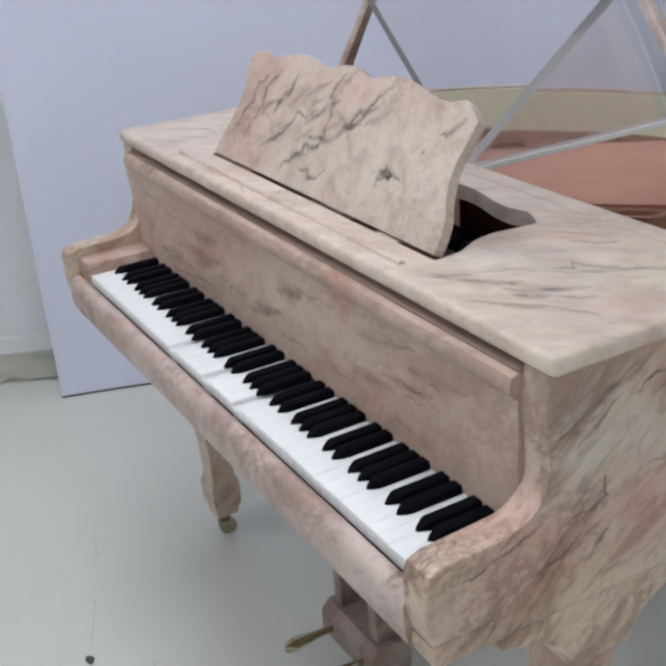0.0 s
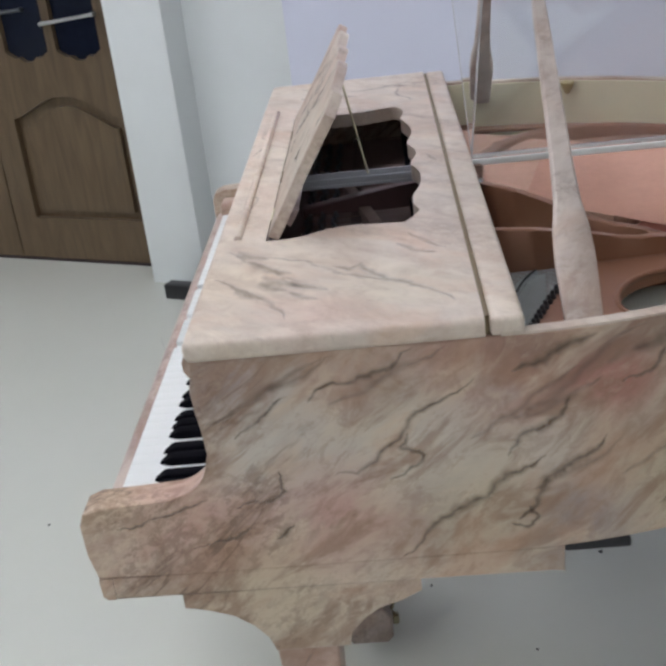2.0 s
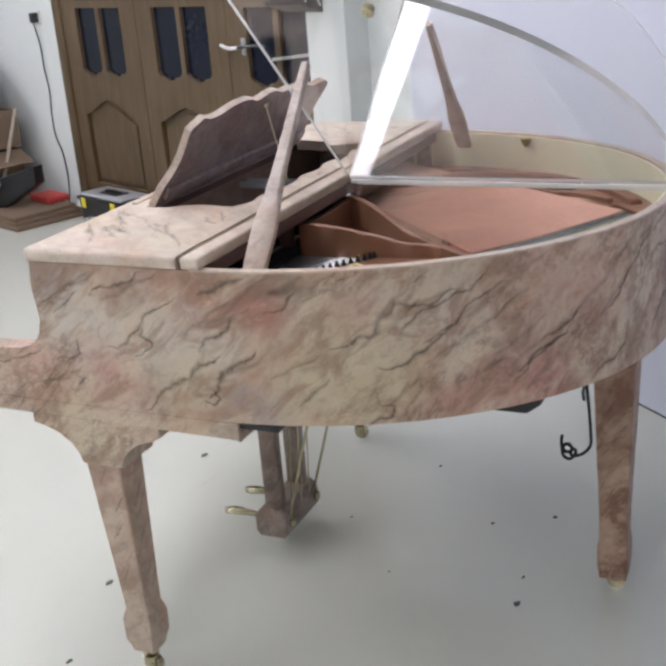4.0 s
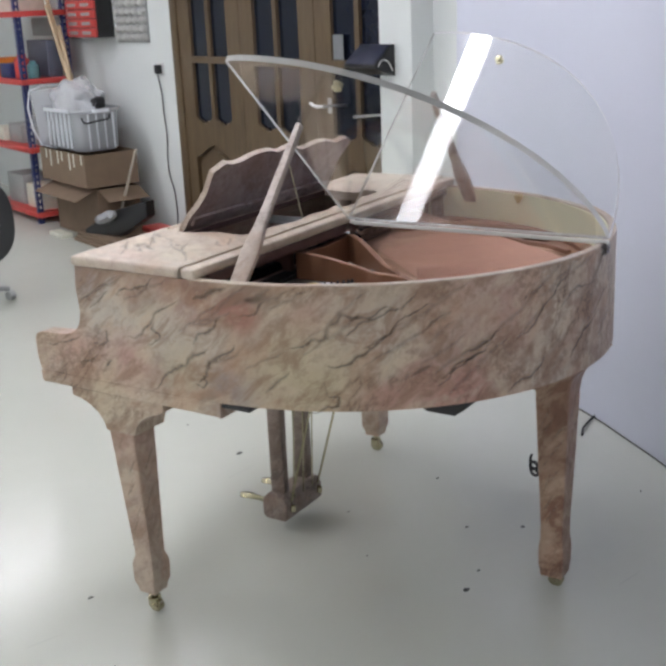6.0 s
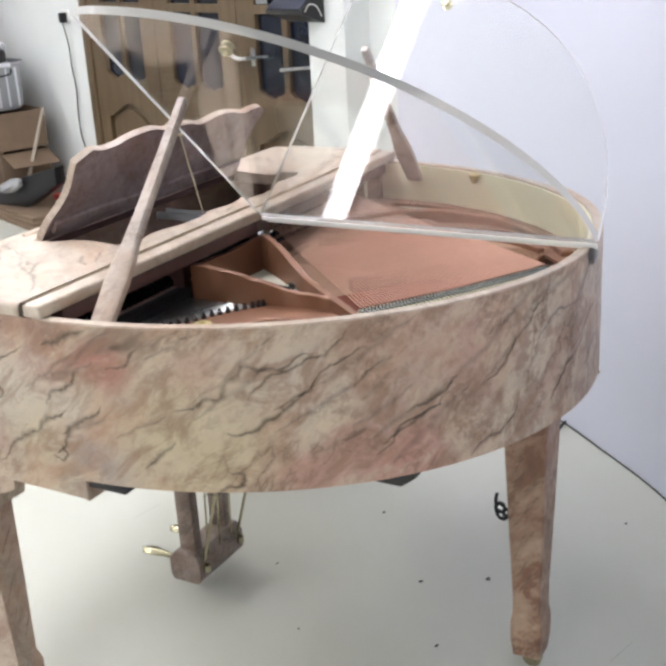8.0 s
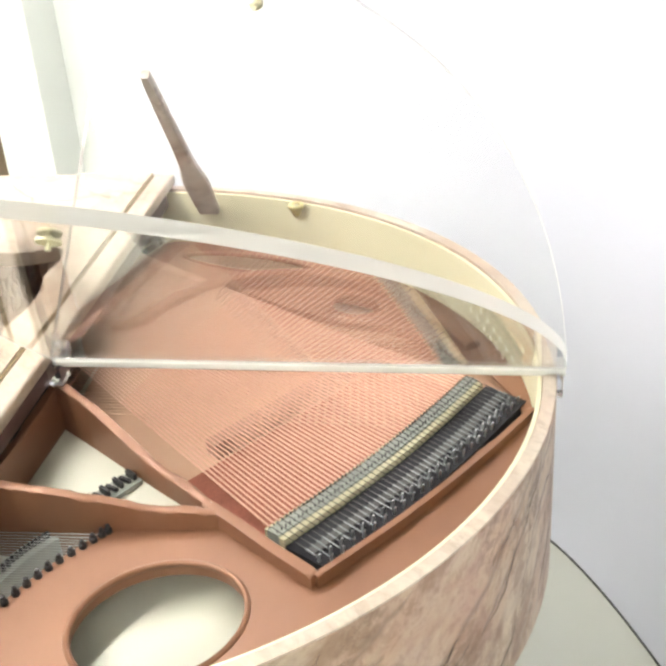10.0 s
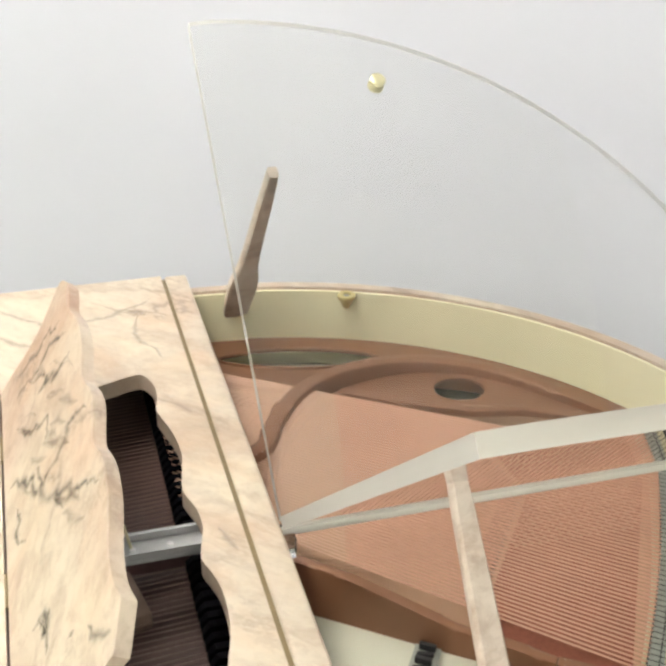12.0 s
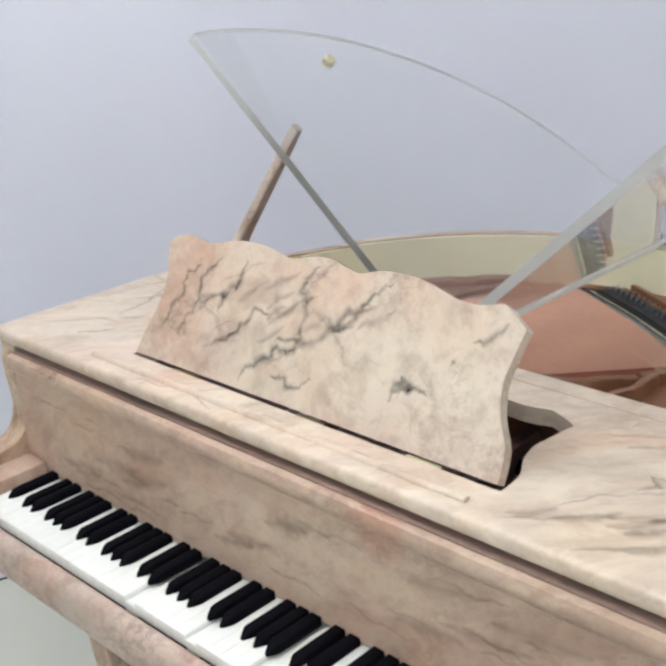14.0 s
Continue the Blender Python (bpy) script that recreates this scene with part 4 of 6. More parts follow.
# iron plate: treble web with the round hole, bass web, ribs
PZ = 0.965
bm = bmesh.new()
web = [ell(A_ - 0.0285, B_ - 0.0285, t) for t in [math.radians(a) for a in range(2, 92, 4)]]
treble = [(0.66, 0.575), (0.545, 0.600), (0.458, 0.632), (0.355, 0.682), (0.270, 0.742), (0.215, 0.800), (0.235, 0.875), (0.262, 0.925), (0.355, 1.055), (0.17, 1.170), (-0.045, 1.335)]
outer = [(x, y) for x, y in web if x > -0.02] + treble[::-1]
hole = [(0.437 + 0.108 * math.cos(t) - 0.012 * math.sin(t), 0.868 + 0.112 * math.sin(t)) for t in [math.tau * k / 40 for k in range(40)]]
slab(bm, outer, [hole], PZ - 0.022, PZ)
plate = part("iron_plate", bm, M_PLATE, piano, "bronze painted cast iron plate")
# rolled lip round the hole
bm = bmesh.new()
cable(bm, [(x, y, PZ - 0.0012) for x, y in hole] + [(*hole[0], PZ - 0.0012)], 0.0048, 8, 2)
part("plate_lip", bm, M_PLATE, plate)


def rib(pts, half, ztops, zbot, name="plate_rib"):
    path = smooth_path([(x, y, 0) for x, y in pts], 6)
    zs = ztops

    def top(u):
        k = u * (len(zs) - 1)
        i = min(int(k), len(zs) - 2)
        return zs[i] + (zs[i + 1] - zs[i]) * (k - i)
    bm = bmesh.new()
    wall_strip(bm, [(p.x, p.y) for p in path], half, lambda u: zbot, top)
    es = [e for e in bm.edges if all(v.co.z > zbot + 0.005 for v in e.verts) and len(e.link_faces) == 2
          and abs(e.link_faces[0].normal.dot(e.link_faces[1].normal)) < 0.3]
    bmesh.ops.bevel(bm, geom=es, offset=half * 0.6, segments=2, affect="EDGES", profile=0.5)
    return part(name, bm, M_PLATE, plate)


rib([(0.262, 0.560), (0.268, 0.66), (0.262, 0.78), (0.250, 0.905)], 0.008, (1.037, 1.036, 1.022, 1.000, 0.990), 0.905)
rib([(-0.005, 0.570), (0.060, 0.66), (0.135, 0.76), (0.225, 0.885)], 0.008, (1.040, 1.038, 1.018, 0.995, 0.985), 0.905)
rib([(0.265, 0.566), (0.14, 0.572), (-0.01, 0.578)], 0.007, (1.034, 1.030, 1.036), 0.905)
rib([(0.232, 0.880), (0.262, 0.925), (0.312, 0.990), (0.362, 1.060)], 0.0085, (0.992, 0.990, 0.988, 0.986), 0.945)
rib([(0.362, 1.060), (0.262, 1.139), (0.158, 1.214), (0.05, 1.285), (-0.050, 1.344)], 0.005, (0.985, 0.980, 0.979, 0.979), 0.945)
# bass-side web
bm = bmesh.new()
lweb = [ell(A_ - 0.0285, B_ - 0.0285, math.radians(a)) for a in range(94, 180, 4)]
inner = [(-0.690, 0.52), (-0.585, 0.54), (-0.528, 0.638), (-0.490, 0.715), (-0.455, 0.795), (-0.395, 0.890), (-0.344, 1.000), (-0.315, 1.10), (-0.270, 1.19), (-0.20, 1.255), (-0.09, 1.318), (-0.045, 1.33)]
slot = [(-0.607 + 0.038 * math.cos(t) + 0.036 * math.sin(t) * abs(math.sin(t)) ** 0.4, 0.762 + 0.150 * math.cos(t) - 0.008 * math.sin(t)) for t in [math.tau * k / 32 for k in range(32)]]
hol2 = [(-0.431 + 0.037 * math.cos(t) + 0.010 * math.sin(t), 1.014 + 0.045 * math.sin(t) - 0.008 * math.cos(t)) for t in [math.tau * k / 24 for k in range(24)]]
slab(bm, lweb + inner, [slot[::-1], hol2], PZ - 0.006, PZ)
part("bass_web", bm, M_PLATE, plate)
bm = bmesh.new()
cable(bm, [(x, y, PZ + 0.001) for x, y in slot] + [(*slot[0], PZ + 0.001)], 0.0035, 6, 2)
part("plate_lip", bm, M_PLATE, plate)
rib([(-0.272, 0.575), (-0.297, 0.625), (-0.372, 0.664), (-0.452, 0.728), (-0.507, 0.825), (-0.520, 0.945), (-0.484, 1.054), (-0.401, 1.149), (-0.273, 1.243)], 0.016, (1.010, 1.009, 1.006, 1.002, 0.994, 0.986, 0.981, 0.978), 0.93)
rib([(-0.455, 0.795), (-0.395, 0.890), (-0.344, 1.000), (-0.322, 1.09), (-0.27, 1.18)], 0.009, (0.984, 0.984, 0.982, 0.982, 0.980), 0.93)
rib([(-0.580, 0.550), (-0.528, 0.638), (-0.488, 0.712)], 0.008, (0.985, 0.982, 0.980), 0.93)

# soundboards: peach under the strings, cream in the openings
bm = bmesh.new()
slab(bm, [(-0.56, 0.54), (-0.008, 0.572), (0.060, 0.662), (0.135, 0.763), (0.215, 0.885), (0.36, 1.06), (-0.04, 1.33), (-0.30, 1.26), (-0.36, 1.05), (-0.47, 0.80)], [], 0.928, 0.936)
part("soundboard", bm, M_BOARD, piano)
bm = bmesh.new()
slab(bm, [(-0.68, 0.55)] + [ell(A_ - 0.031, B_ - 0.031, math.radians(a)) for a in range(178, 0, -4)] + [(0.69, 0.55)], [], 0.900, 0.908)
part("soundboard", bm, M_BOARD2, piano, "cream soundboard seen through the plate openings")
# added sheet: shade and copper glow between the bass strings, put into its colour
bm = bmesh.new()
slab(bm, [(0.212, 0.722), (0.122, 0.817), (-0.008, 0.917), (-0.128, 1.007), (-0.258, 1.097), (-0.140, 1.224), (0.268, 0.972), (0.225, 0.89)], [], 0.9362, 0.9395)
part("string_gap_shade", bm, M_GAPSHADE, piano, "added dull red sheet for the shade between the bass strings")
# bridges
bm = bmesh.new()
wall_strip(bm, [(p.x, p.y) for p in smooth_path([(0.055, 0.842, 0), (0.02, 0.87, 0), (-0.02, 0.90, 0), (-0.14, 0.99, 0), (-0.27, 1.08, 0)], 6)], 0.013, lambda u: 0.936, lambda u: 0.966)
part("bridge", bm, M_TENORBRIDGE, piano)
# shallow cream floor of the web, with a short grey bridge and black dampers
bm = bmesh.new()
slab(bm, [(0.000, 0.574), (0.262, 0.566), (0.266, 0.66), (0.260, 0.78), (0.250, 0.872), (0.228, 0.884), (0.135, 0.762), (0.060, 0.662)], [], 0.948, 0.954)
part("soundboard", bm, M_BOARD2, piano, "cream soundboard in the web of the plate")
bm = bmesh.new()
wall_strip(bm, [(0.256, 0.668), (0.210, 0.699), (0.140, 0.745)], 0.017, lambda u: 0.9545, lambda u: 0.962)
part("bridge", bm, M_BRIDGE, piano)
for k in range(11):
    bm = bmesh.new()
    box(bm, -0.0032, 0.0032, -0.011, 0.011, 0.9625, 0.974 - 0.004 * (k % 2), 0.001, 1, pose(0.250 - 0.0104 * k, 0.6720 + 0.0069 * k, 0, 0, 0, -35 + 14 * (k % 2)))
    part("damper_block", bm, M_BLACK, piano)
bm = bmesh.new()
wall_strip(bm, [(p.x, p.y) for p in smooth_path([(0.60, 0.575, 0), (0.46, 0.585, 0), (0.33, 0.625, 0), (0.27, 0.66, 0)], 6)], 0.014, lambda u: 0.908, lambda u: 0.952)
part("bridge", bm, M_BRIDGE, piano)

for p in smooth_path([(0.60, 0.575, 0), (0.46, 0.585, 0), (0.33, 0.625, 0), (0.27, 0.66, 0)], 12):
    bm = bmesh.new()
    lathe(bm, [(0.0034, 0.952), (0.0034, 0.960), (0.0015, 0.963)], (p.x, p.y, 0), 8)
    part("bridge_peg", bm, M_BLACK, piano)

# bass bridge block: grey bridge, yellow and black felt, hitch pins
P_a, P_b = Vector((0.272, 0.975)), Vector((-0.135, 1.232))
ax = (P_b - P_a).normalized()
pr = Vector((-ax.y, ax.x)) * -1 if Vector((-ax.y, ax.x)).y < 0 else Vector((-ax.y, ax.x))
ln = (P_b - P_a).length


def bass_strip(o0, o1, z0, z1, a0=0.0, a1=1.0, bow=0.012):
    bm = bmesh.new()
    k = 16
    low, high = [], []
    for i in range(k + 1):
        u = a0 + (a1 - a0) * i / k
        c = P_a + ax * ln * u + pr * bow * math.sin(math.pi * u)
        low.append(c + pr * o0)
        high.append(c + pr * o1)
    slab(bm, [(p.x, p.y) for p in low + high[::-1]], [], z0, z1)
    return bm


part("bass_bridge", bass_strip(0.0045, 0.026, 0.936, 0.982), M_BRIDGE, piano)
part("felt_strip", bass_strip(0.0, 0.0040, 0.936, 0.9815), M_YFELT, piano, "pale felt strip")
part("felt_strip", bass_strip(0.0265, 0.036, 0.94, 0.979), M_YFELT, piano, "pale felt strip")
part("felt_strip", bass_strip(0.0365, 0.114, 0.94, 0.968, 0.0, 1.02), M_FELT, piano, "black felt strip")
part("felt_strip", bass_strip(0.066, 0.080, 0.9683, 0.9715, 0.02, 1.0), M_GREYFELT, piano, "dark grey felt strip")
for i in range(46):
    u = (i + 0.5) / 46
    c = P_a + ax * ln * u + pr * 0.012 * math.sin(math.pi * u)
    h = c + pr * (0.093 + 0.012 * (i % 2))
    bm = bmesh.new()
    tube(bm, (h.x, h.y, 0.966), (h.x + pr.x * 0.003, h.y + pr.y * 0.003, 0.982), 0.0017, 0.0017, 6)
    pin = part("hitch_pin", bm, M_STEEL, piano)
    bm = bmesh.new()
    a, k = c + pr * 0.006, c + pr * 0.070
    tube(bm, (a.x, a.y, 0.985), (k.x, k.y, 0.979), 0.0007, seg=5)
    part("tail_wire", bm, M_BLACK, pin)
    bm = bmesh.new()
    tube(bm, (k.x, k.y, 0.979), (h.x, h.y, 0.975), 0.0011, seg=5)
    part("wire_loop", bm, M_GUN, pin)
for i in range(60):
    u = (i + 0.5) / 60
    c = P_a + ax * ln * u + pr * 0.012 * math.sin(math.pi * u)
    bm = bmesh.new()
    for o in (0.005, 0.020):
        q = c + pr * o
        tube(bm, (q.x, q.y, 0.980), (q.x, q.y, 0.9865), 0.0012, seg=5)
    part("bridge_pin", bm, M_BLACK, piano)
# bass strings: copper wound, thinner and paler towards the front, over the others
for i in range(58):
    u = (i + 0.5) / 58
    c = P_a + ax * ln * u + pr * (0.012 * math.sin(math.pi * u) + 0.006)
    f = Vector((-0.30 - 0.33 * u + 0.10 * (1 - u), 0.475))
    bm = bmesh.new()
    e = c.lerp(f, 0.60)
    tube(bm, (c.x, c.y, 0.9855), (e.x, e.y, 0.9912), 0.0014 + 0.0008 * u, seg=8)
    wire = part("bass_string", bm, M_COPPER, piano)
    bm = bmesh.new()
    tube(bm, (e.x, e.y, 0.9912), (f.x, f.y, 0.999), 0.0010 + 0.0006 * u, seg=6)
    part("string_front", bm, M_PALEWIRE, wire)
# tenor strings below, fanning to the bass side and to the treble bridge
for i in range(78):
    u = i / 77
    a = Vector((-0.615 + 0.60 * u, 0.475))
    far = Vector((-0.455 + 0.155 * min(1, u * 1.5), 0.80 + 0.40 * min(1, u * 1.5))) if u < 0.667 else Vector((-0.30 + (u - 0.667) * 0.9, 1.20 - (u - 0.667) * 0.15))
    bm = bmesh.new()
    tube(bm, (a.x, a.y, 0.972), (far.x, far.y, 0.968), 0.0008, seg=5)
    part("tenor_string", bm, M_STRING, piano)
bm = bmesh.new()
for i in range(66):
    u = i / 65
    a = Vector((0.285 + 0.36 * u, 0.50))
    e = Vector((0.275 + 0.31 * u ** 0.9, 0.735 - 0.145 * u ** 0.8))
    tube(bm, (a.x, a.y, 0.962), (e.x, e.y, 0.960), 0.0007, seg=4)
tagged(part("treble_stringing", bm, M_STEEL, piano), kind="stuff")
# row of black pins and screws along the treble edge
edge = smooth_path([(0.600, 0.597, 0), (0.545, 0.606, 0), (0.458, 0.640, 0), (0.355, 0.690, 0), (0.275, 0.748, 0)], 6)
for p in edge:
    bm = bmesh.new()
    lathe(bm, [(0.006, PZ), (0.006, PZ + 0.006), (0.0035, PZ + 0.008), (0.0035, PZ + 0.013), (0.001, PZ + 0.014)], (p.x, p.y, 0), 8)
    part("plate_pin", bm, M_BLACK, piano)

# acrylic butterfly lid
H_F, H_B, H_Z = 0.582, 1.388, 1.086
WING = {1: (0.566, 0.512), -1: (0.592, 0.515)}     # reach and rise of the raised tips; the treble wing stands steeper


def wing_map(sx):
    """From the flat wing (u across, v along) to its raised place; w is the thickness, upwards when shut."""
    long_ = math.hypot(*WING[sx])
    UX, UZ = WING[sx][0] / long_, WING[sx][1] / long_
    return Matrix(((sx * UX, 0, -sx * UZ, 0), (0, 1, 0, 0), (UZ, 0, UX, H_Z), (0, 0, 0, 1)))


def wing(sx):
    L_, V_ = math.hypot(*WING[sx]), H_B - H_F
    out = [(0.007, H_F), (L_ - 0.004, H_F)]
    for k in range(1, 40):
        a = k / 40 * math.pi / 2
        out.append((L_ * math.cos(a), H_F + 0.004 + (V_ - 0.004) * math.sin(a)))
    out.append((0.007, H_B))
    bm = bmesh.new()
    slab(bm, out, [], -0.007, 0.011, 1)
    for f in bm.faces:
        if f.material_index == 1 and f.calc_center_median().y > H_F + 0.002:
            f.material_index = 2
    bm.transform(wing_map(sx))
    ob = part("acrylic_wing", bm, [M_ACRYL, M_ACEDGE, M_ACARC if sx > 0 else M_ACFAR], piano, "clear acrylic lid wing, propped open", True, 30)
    ob.visible_shadow = False
    bm = bmesh.new()
    q = wing_map(sx)
    lathe(bm, [(0.003, -0.018), (0.003, 0.0112), (0.010, 0.0113), (0.0125, 0.0130), (0.0125, 0.0150), (0.0105, 0.0170), (0.004, 0.0180)], (0, 0, 0), 16)
    lathe(bm, [(0.013, -0.010), (0.013, -0.0072), (0.006, -0.0071)], (0, 0, 0), 16)
    bm.transform(q @ Matrix.Translation((0.655, 0.858, 0)))
    part("lid_knob", bm, M_PALEBRASS, ob, "brass lid knob")
    return ob


for sx in (1, -1):
    wing(sx)
# clear hinge blocks, and the hinge line painted white for its inner reflections
for y in (0.588, 1.372):
    bm = new_box(-0.018, 0.018, y - 0.012, y + 0.012, H_Z - 0.045, H_Z - 0.012, bevel=0.002)
    ob = part("hinge_block", bm, M_ACRYL, piano, "clear acrylic hinge block")
    ob.visible_shadow = False
bm = bmesh.new()
box(bm, -0.0030, 0.0030, H_F, H_B, H_Z - 0.017, H_Z - 0.0055, 0.001)
for k in range(9):
    y = H_F + 0.05 + k * 0.088
    tube(bm, (-0.004, y, H_Z - 0.010), (0.003, y + 0.004, H_Z + 0.011), 0.0017, seg=6)
part("centre_hinge", bm, M_HINGEGLEAM, piano, "hinge bar between the acrylic wings, painted white for its inner reflections")


# marbled prop sticks
def prop(sx):
    a, b = Vector((sx * 0.703, 0.662, 1.030)), Vector(((0.362, 0.660, 1.416) if sx > 0 else (-0.404, 0.669, 1.418)))
    ax_ = (b - a)
    q = ax_.to_track_quat("Z", "Y").to_matrix().to_4x4()
    ln_ = ax_.length
    bm = bmesh.new()
    prof = [(0.0, 0.0225), (0.10, 0.0248), (0.22, 0.0265), (0.30, 0.0240), (0.38, 0.0175), (0.50, 0.0145), (0.75, 0.012), (0.93, 0.0100), (1.0, 0.008)]
    rows_ = []
    for u, h in prof:
        rows_.append([bm.verts.new((cx_ * 0.0095, cy_ * h, u * ln_)) for cx_, cy_ in ((-1, -0.8), (-0.6, -1), (0.6, -1), (1, -0.8), (1, 0.8), (0.6, 1), (-0.6, 1), (-1, 0.8))])
    for r0, r1 in zip(rows_, rows_[1:]):
        for k in range(8):
            bm.faces.new((r0[k], r0[(k + 1) % 8], r1[(k + 1) % 8], r1[k]))
    bm.faces.new(rows_[0][::-1])
    bm.faces.new(rows_[-1])
    yax = Vector((0, 1, 0))
    zax = ax_.normalized()
    xax = yax.cross(zax).normalized()
    yax = zax.cross(xax)
    bm.transform(Matrix.Translation(a) @ Matrix((xax, yax, zax)).transposed().to_4x4())
    part("prop_stick", bm, M_PROP, piano, "marbled wooden prop stick")


for sx in (1, -1):
    prop(sx)
# brass cups let into the rim for the feet of the shut wings
for sx in (1, -1):
    bm = bmesh.new()
    lathe(bm, [(0.003, 1.037), (0.008, 1.042), (0.0145, 1.058), (0.0175, 1.0605), (0.0175, 1.0655), (0.0160, 1.0668), (0.0085, 1.0668), (0.0065, 1.062)], (sx * 0.649, 0.865, 0), 20)
    cup = part("rim_cup", bm, M_CUP, piano, "small brass cup on the rim")
    bm = bmesh.new()
    lathe(bm, [(0.0063, 1.0622), (0.0063, 1.0640), (0.002, 1.0642)], (sx * 0.649, 0.865, 0), 12)
    part("screw", bm, M_GUN, cup)


# legs with scrolled brackets and brass casters
LEGS = []


def leg(cx, cy, out_x, tail=False):
    """A square tapered leg whose foot stands out_x further across than its top."""
    bm = bmesh.new()
    rows_ = []
    top = 0.66 if tail else 0.64
    prof = [(top, 0.0505), (0.60, 0.0500), (0.40, 0.0425), (0.215, 0.0350), (0.190, 0.0345), (0.176, 0.0400), (0.162, 0.0440), (0.106, 0.0430), (0.086, 0.0350), (0.070, 0.0330)]
    if tail:
        prof = [(z - 0.030 * (z < 0.2), h + (0.0355 - h) * 0.55 * (z < 0.21)) for z, h in prof]
    slim = 0.98 if tail else 0.90
    for z, h in prof:
        h *= slim
        ch = h * 0.07
        mid = cx + out_x * min(1.0, (top - z) / 0.44)
        rows_.append([bm.verts.new((mid + dx, cy + dy, z)) for dx, dy in ((h, ch - h), (h, h - ch), (h - ch, h), (ch - h, h), (-h, h - ch), (-h, ch - h), (ch - h, -h), (h - ch, -h))])
    for r0, r1 in zip(rows_, rows_[1:]):
        for k in range(8):
            bm.faces.new((r0[k], r0[(k + 1) % 8], r1[(k + 1) % 8], r1[k]))
    bm.faces.new(rows_[0])
    bm.faces.new(rows_[-1][::-1])
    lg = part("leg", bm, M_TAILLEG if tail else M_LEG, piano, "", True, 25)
    LEGS.append((lg, cx, cy, out_x, top, [(z, h * slim) for z, h in prof]))
    cx += out_x
    bm = bmesh.new()
    lathe(bm, [(0.018, 0.072), (0.018, 0.066), (0.010, 0.060), (0.010, 0.048), (0.020, 0.046), (0.020, 0.042)], (cx, cy, 0), 16)
    box(bm, cx - 0.012, cx - 0.008, cy - 0.016, cy + 0.016, 0.014, 0.046, 0.001)
    box(bm, cx + 0.008, cx + 0.012, cy - 0.016, cy + 0.016, 0.014, 0.046, 0.001)
    tube(bm, (cx - 0.0085, cy + 0.006, 0.021), (cx + 0.0085, cy + 0.006, 0.021), 0.023, seg=20)
    tube(bm, (cx - 0.014, cy + 0.006, 0.021), (cx + 0.014, cy + 0.006, 0.021), 0.005, seg=8)
    part("caster", bm, M_BRASS, lg, "brass caster")
    return lg


for sx in (1, -1):
    leg(sx * 0.690, 0.253, sx * -0.022)
    pts = [(0.089, 0.7115), (0.089, 0.686), (0.125, 0.683), (0.158, 0.671), (0.186, 0.650), (0.204, 0.627), (0.208, 0.600), (0.316, 0.600), (0.318, 0.627), (0.340, 0.652), (0.364, 0.668), (0.395, 0.673), (0.424, 0.688), (0.424, 0.7115)]
    bm = bmesh.new()
    prism(bm, pts, "x", *sorted((sx * 0.620, sx * 0.742)), 0.003)
    part("leg_bracket", bm, M_SIDE, piano)
leg(-0.018, 1.247, 0, True)
bm = bmesh.new()
rows_ = []
for z, h in ((0.630, 0.0500), (0.655, 0.0525), (0.675, 0.0590), (0.695, 0.0700), (0.714, 0.0860), (0.732, 0.1040), (0.7475, 0.1200)):
    ch = h * 0.07
    rows_.append([bm.verts.new((-0.018 + dx, 1.247 + dy, z)) for dx, dy in ((h, ch - h), (h, h - ch), (h - ch, h), (ch - h, h), (-h, h - ch), (-h, ch - h), (ch - h, -h), (h - ch, -h))])
for r0, r1 in zip(rows_, rows_[1:]):
    for k in range(8):
        bm.faces.new((r0[k], r0[(k + 1) % 8], r1[(k + 1) % 8], r1[k]))
bm.faces.new(rows_[0][::-1])
bm.faces.new(rows_[-1])
bmesh.ops.recalc_face_normals(bm, faces=bm.faces[:])
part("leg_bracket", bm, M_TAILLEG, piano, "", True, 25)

# pedal lyre
lyre_x = -0.012
bm = bmesh.new()
pts = [(0.246, 0.060), (0.258, 0.045), (0.335, 0.045), (0.348, 0.060), (0.348, 0.112), (0.330, 0.136), (0.266, 0.136), (0.246, 0.114)]
prism(bm, pts, "x", lyre_x - 0.108, lyre_x + 0.108, 0.006)
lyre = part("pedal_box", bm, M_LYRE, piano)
for dx in (-0.072, 0.072):
    bm = bmesh.new()
    box(bm, lyre_x + dx - 0.017, lyre_x + dx + 0.017, 0.272, 0.326, 0.136, 0.7115, 0.006)
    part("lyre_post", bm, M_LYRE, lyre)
for dx in (-0.056, 0.072):
    bm = bmesh.new()
    rows_ = []
    for y, h, z in ((0.255, 0.0060, 0.090), (0.225, 0.0065, 0.093), (0.195, 0.0115, 0.094), (0.170, 0.0190, 0.094), (0.150, 0.0205, 0.093), (0.134, 0.014, 0.091), (0.127, 0.004, 0.090)):
        rows_.append([bm.verts.new((lyre_x + dx + h * math.cos(a), y, z + 0.009 * math.sin(a))) for a in [math.tau * k / 12 for k in range(12)]])
    for r0, r1 in zip(rows_, rows_[1:]):
        for k in range(12):
            bm.faces.new((r0[k], r0[(k + 1) % 12], r1[(k + 1) % 12], r1[k]))
    bm.faces.new(rows_[0][::-1])
    bm.faces.new(rows_[-1])
    part("pedal", bm, M_BRASS, lyre, "polished brass pedal")
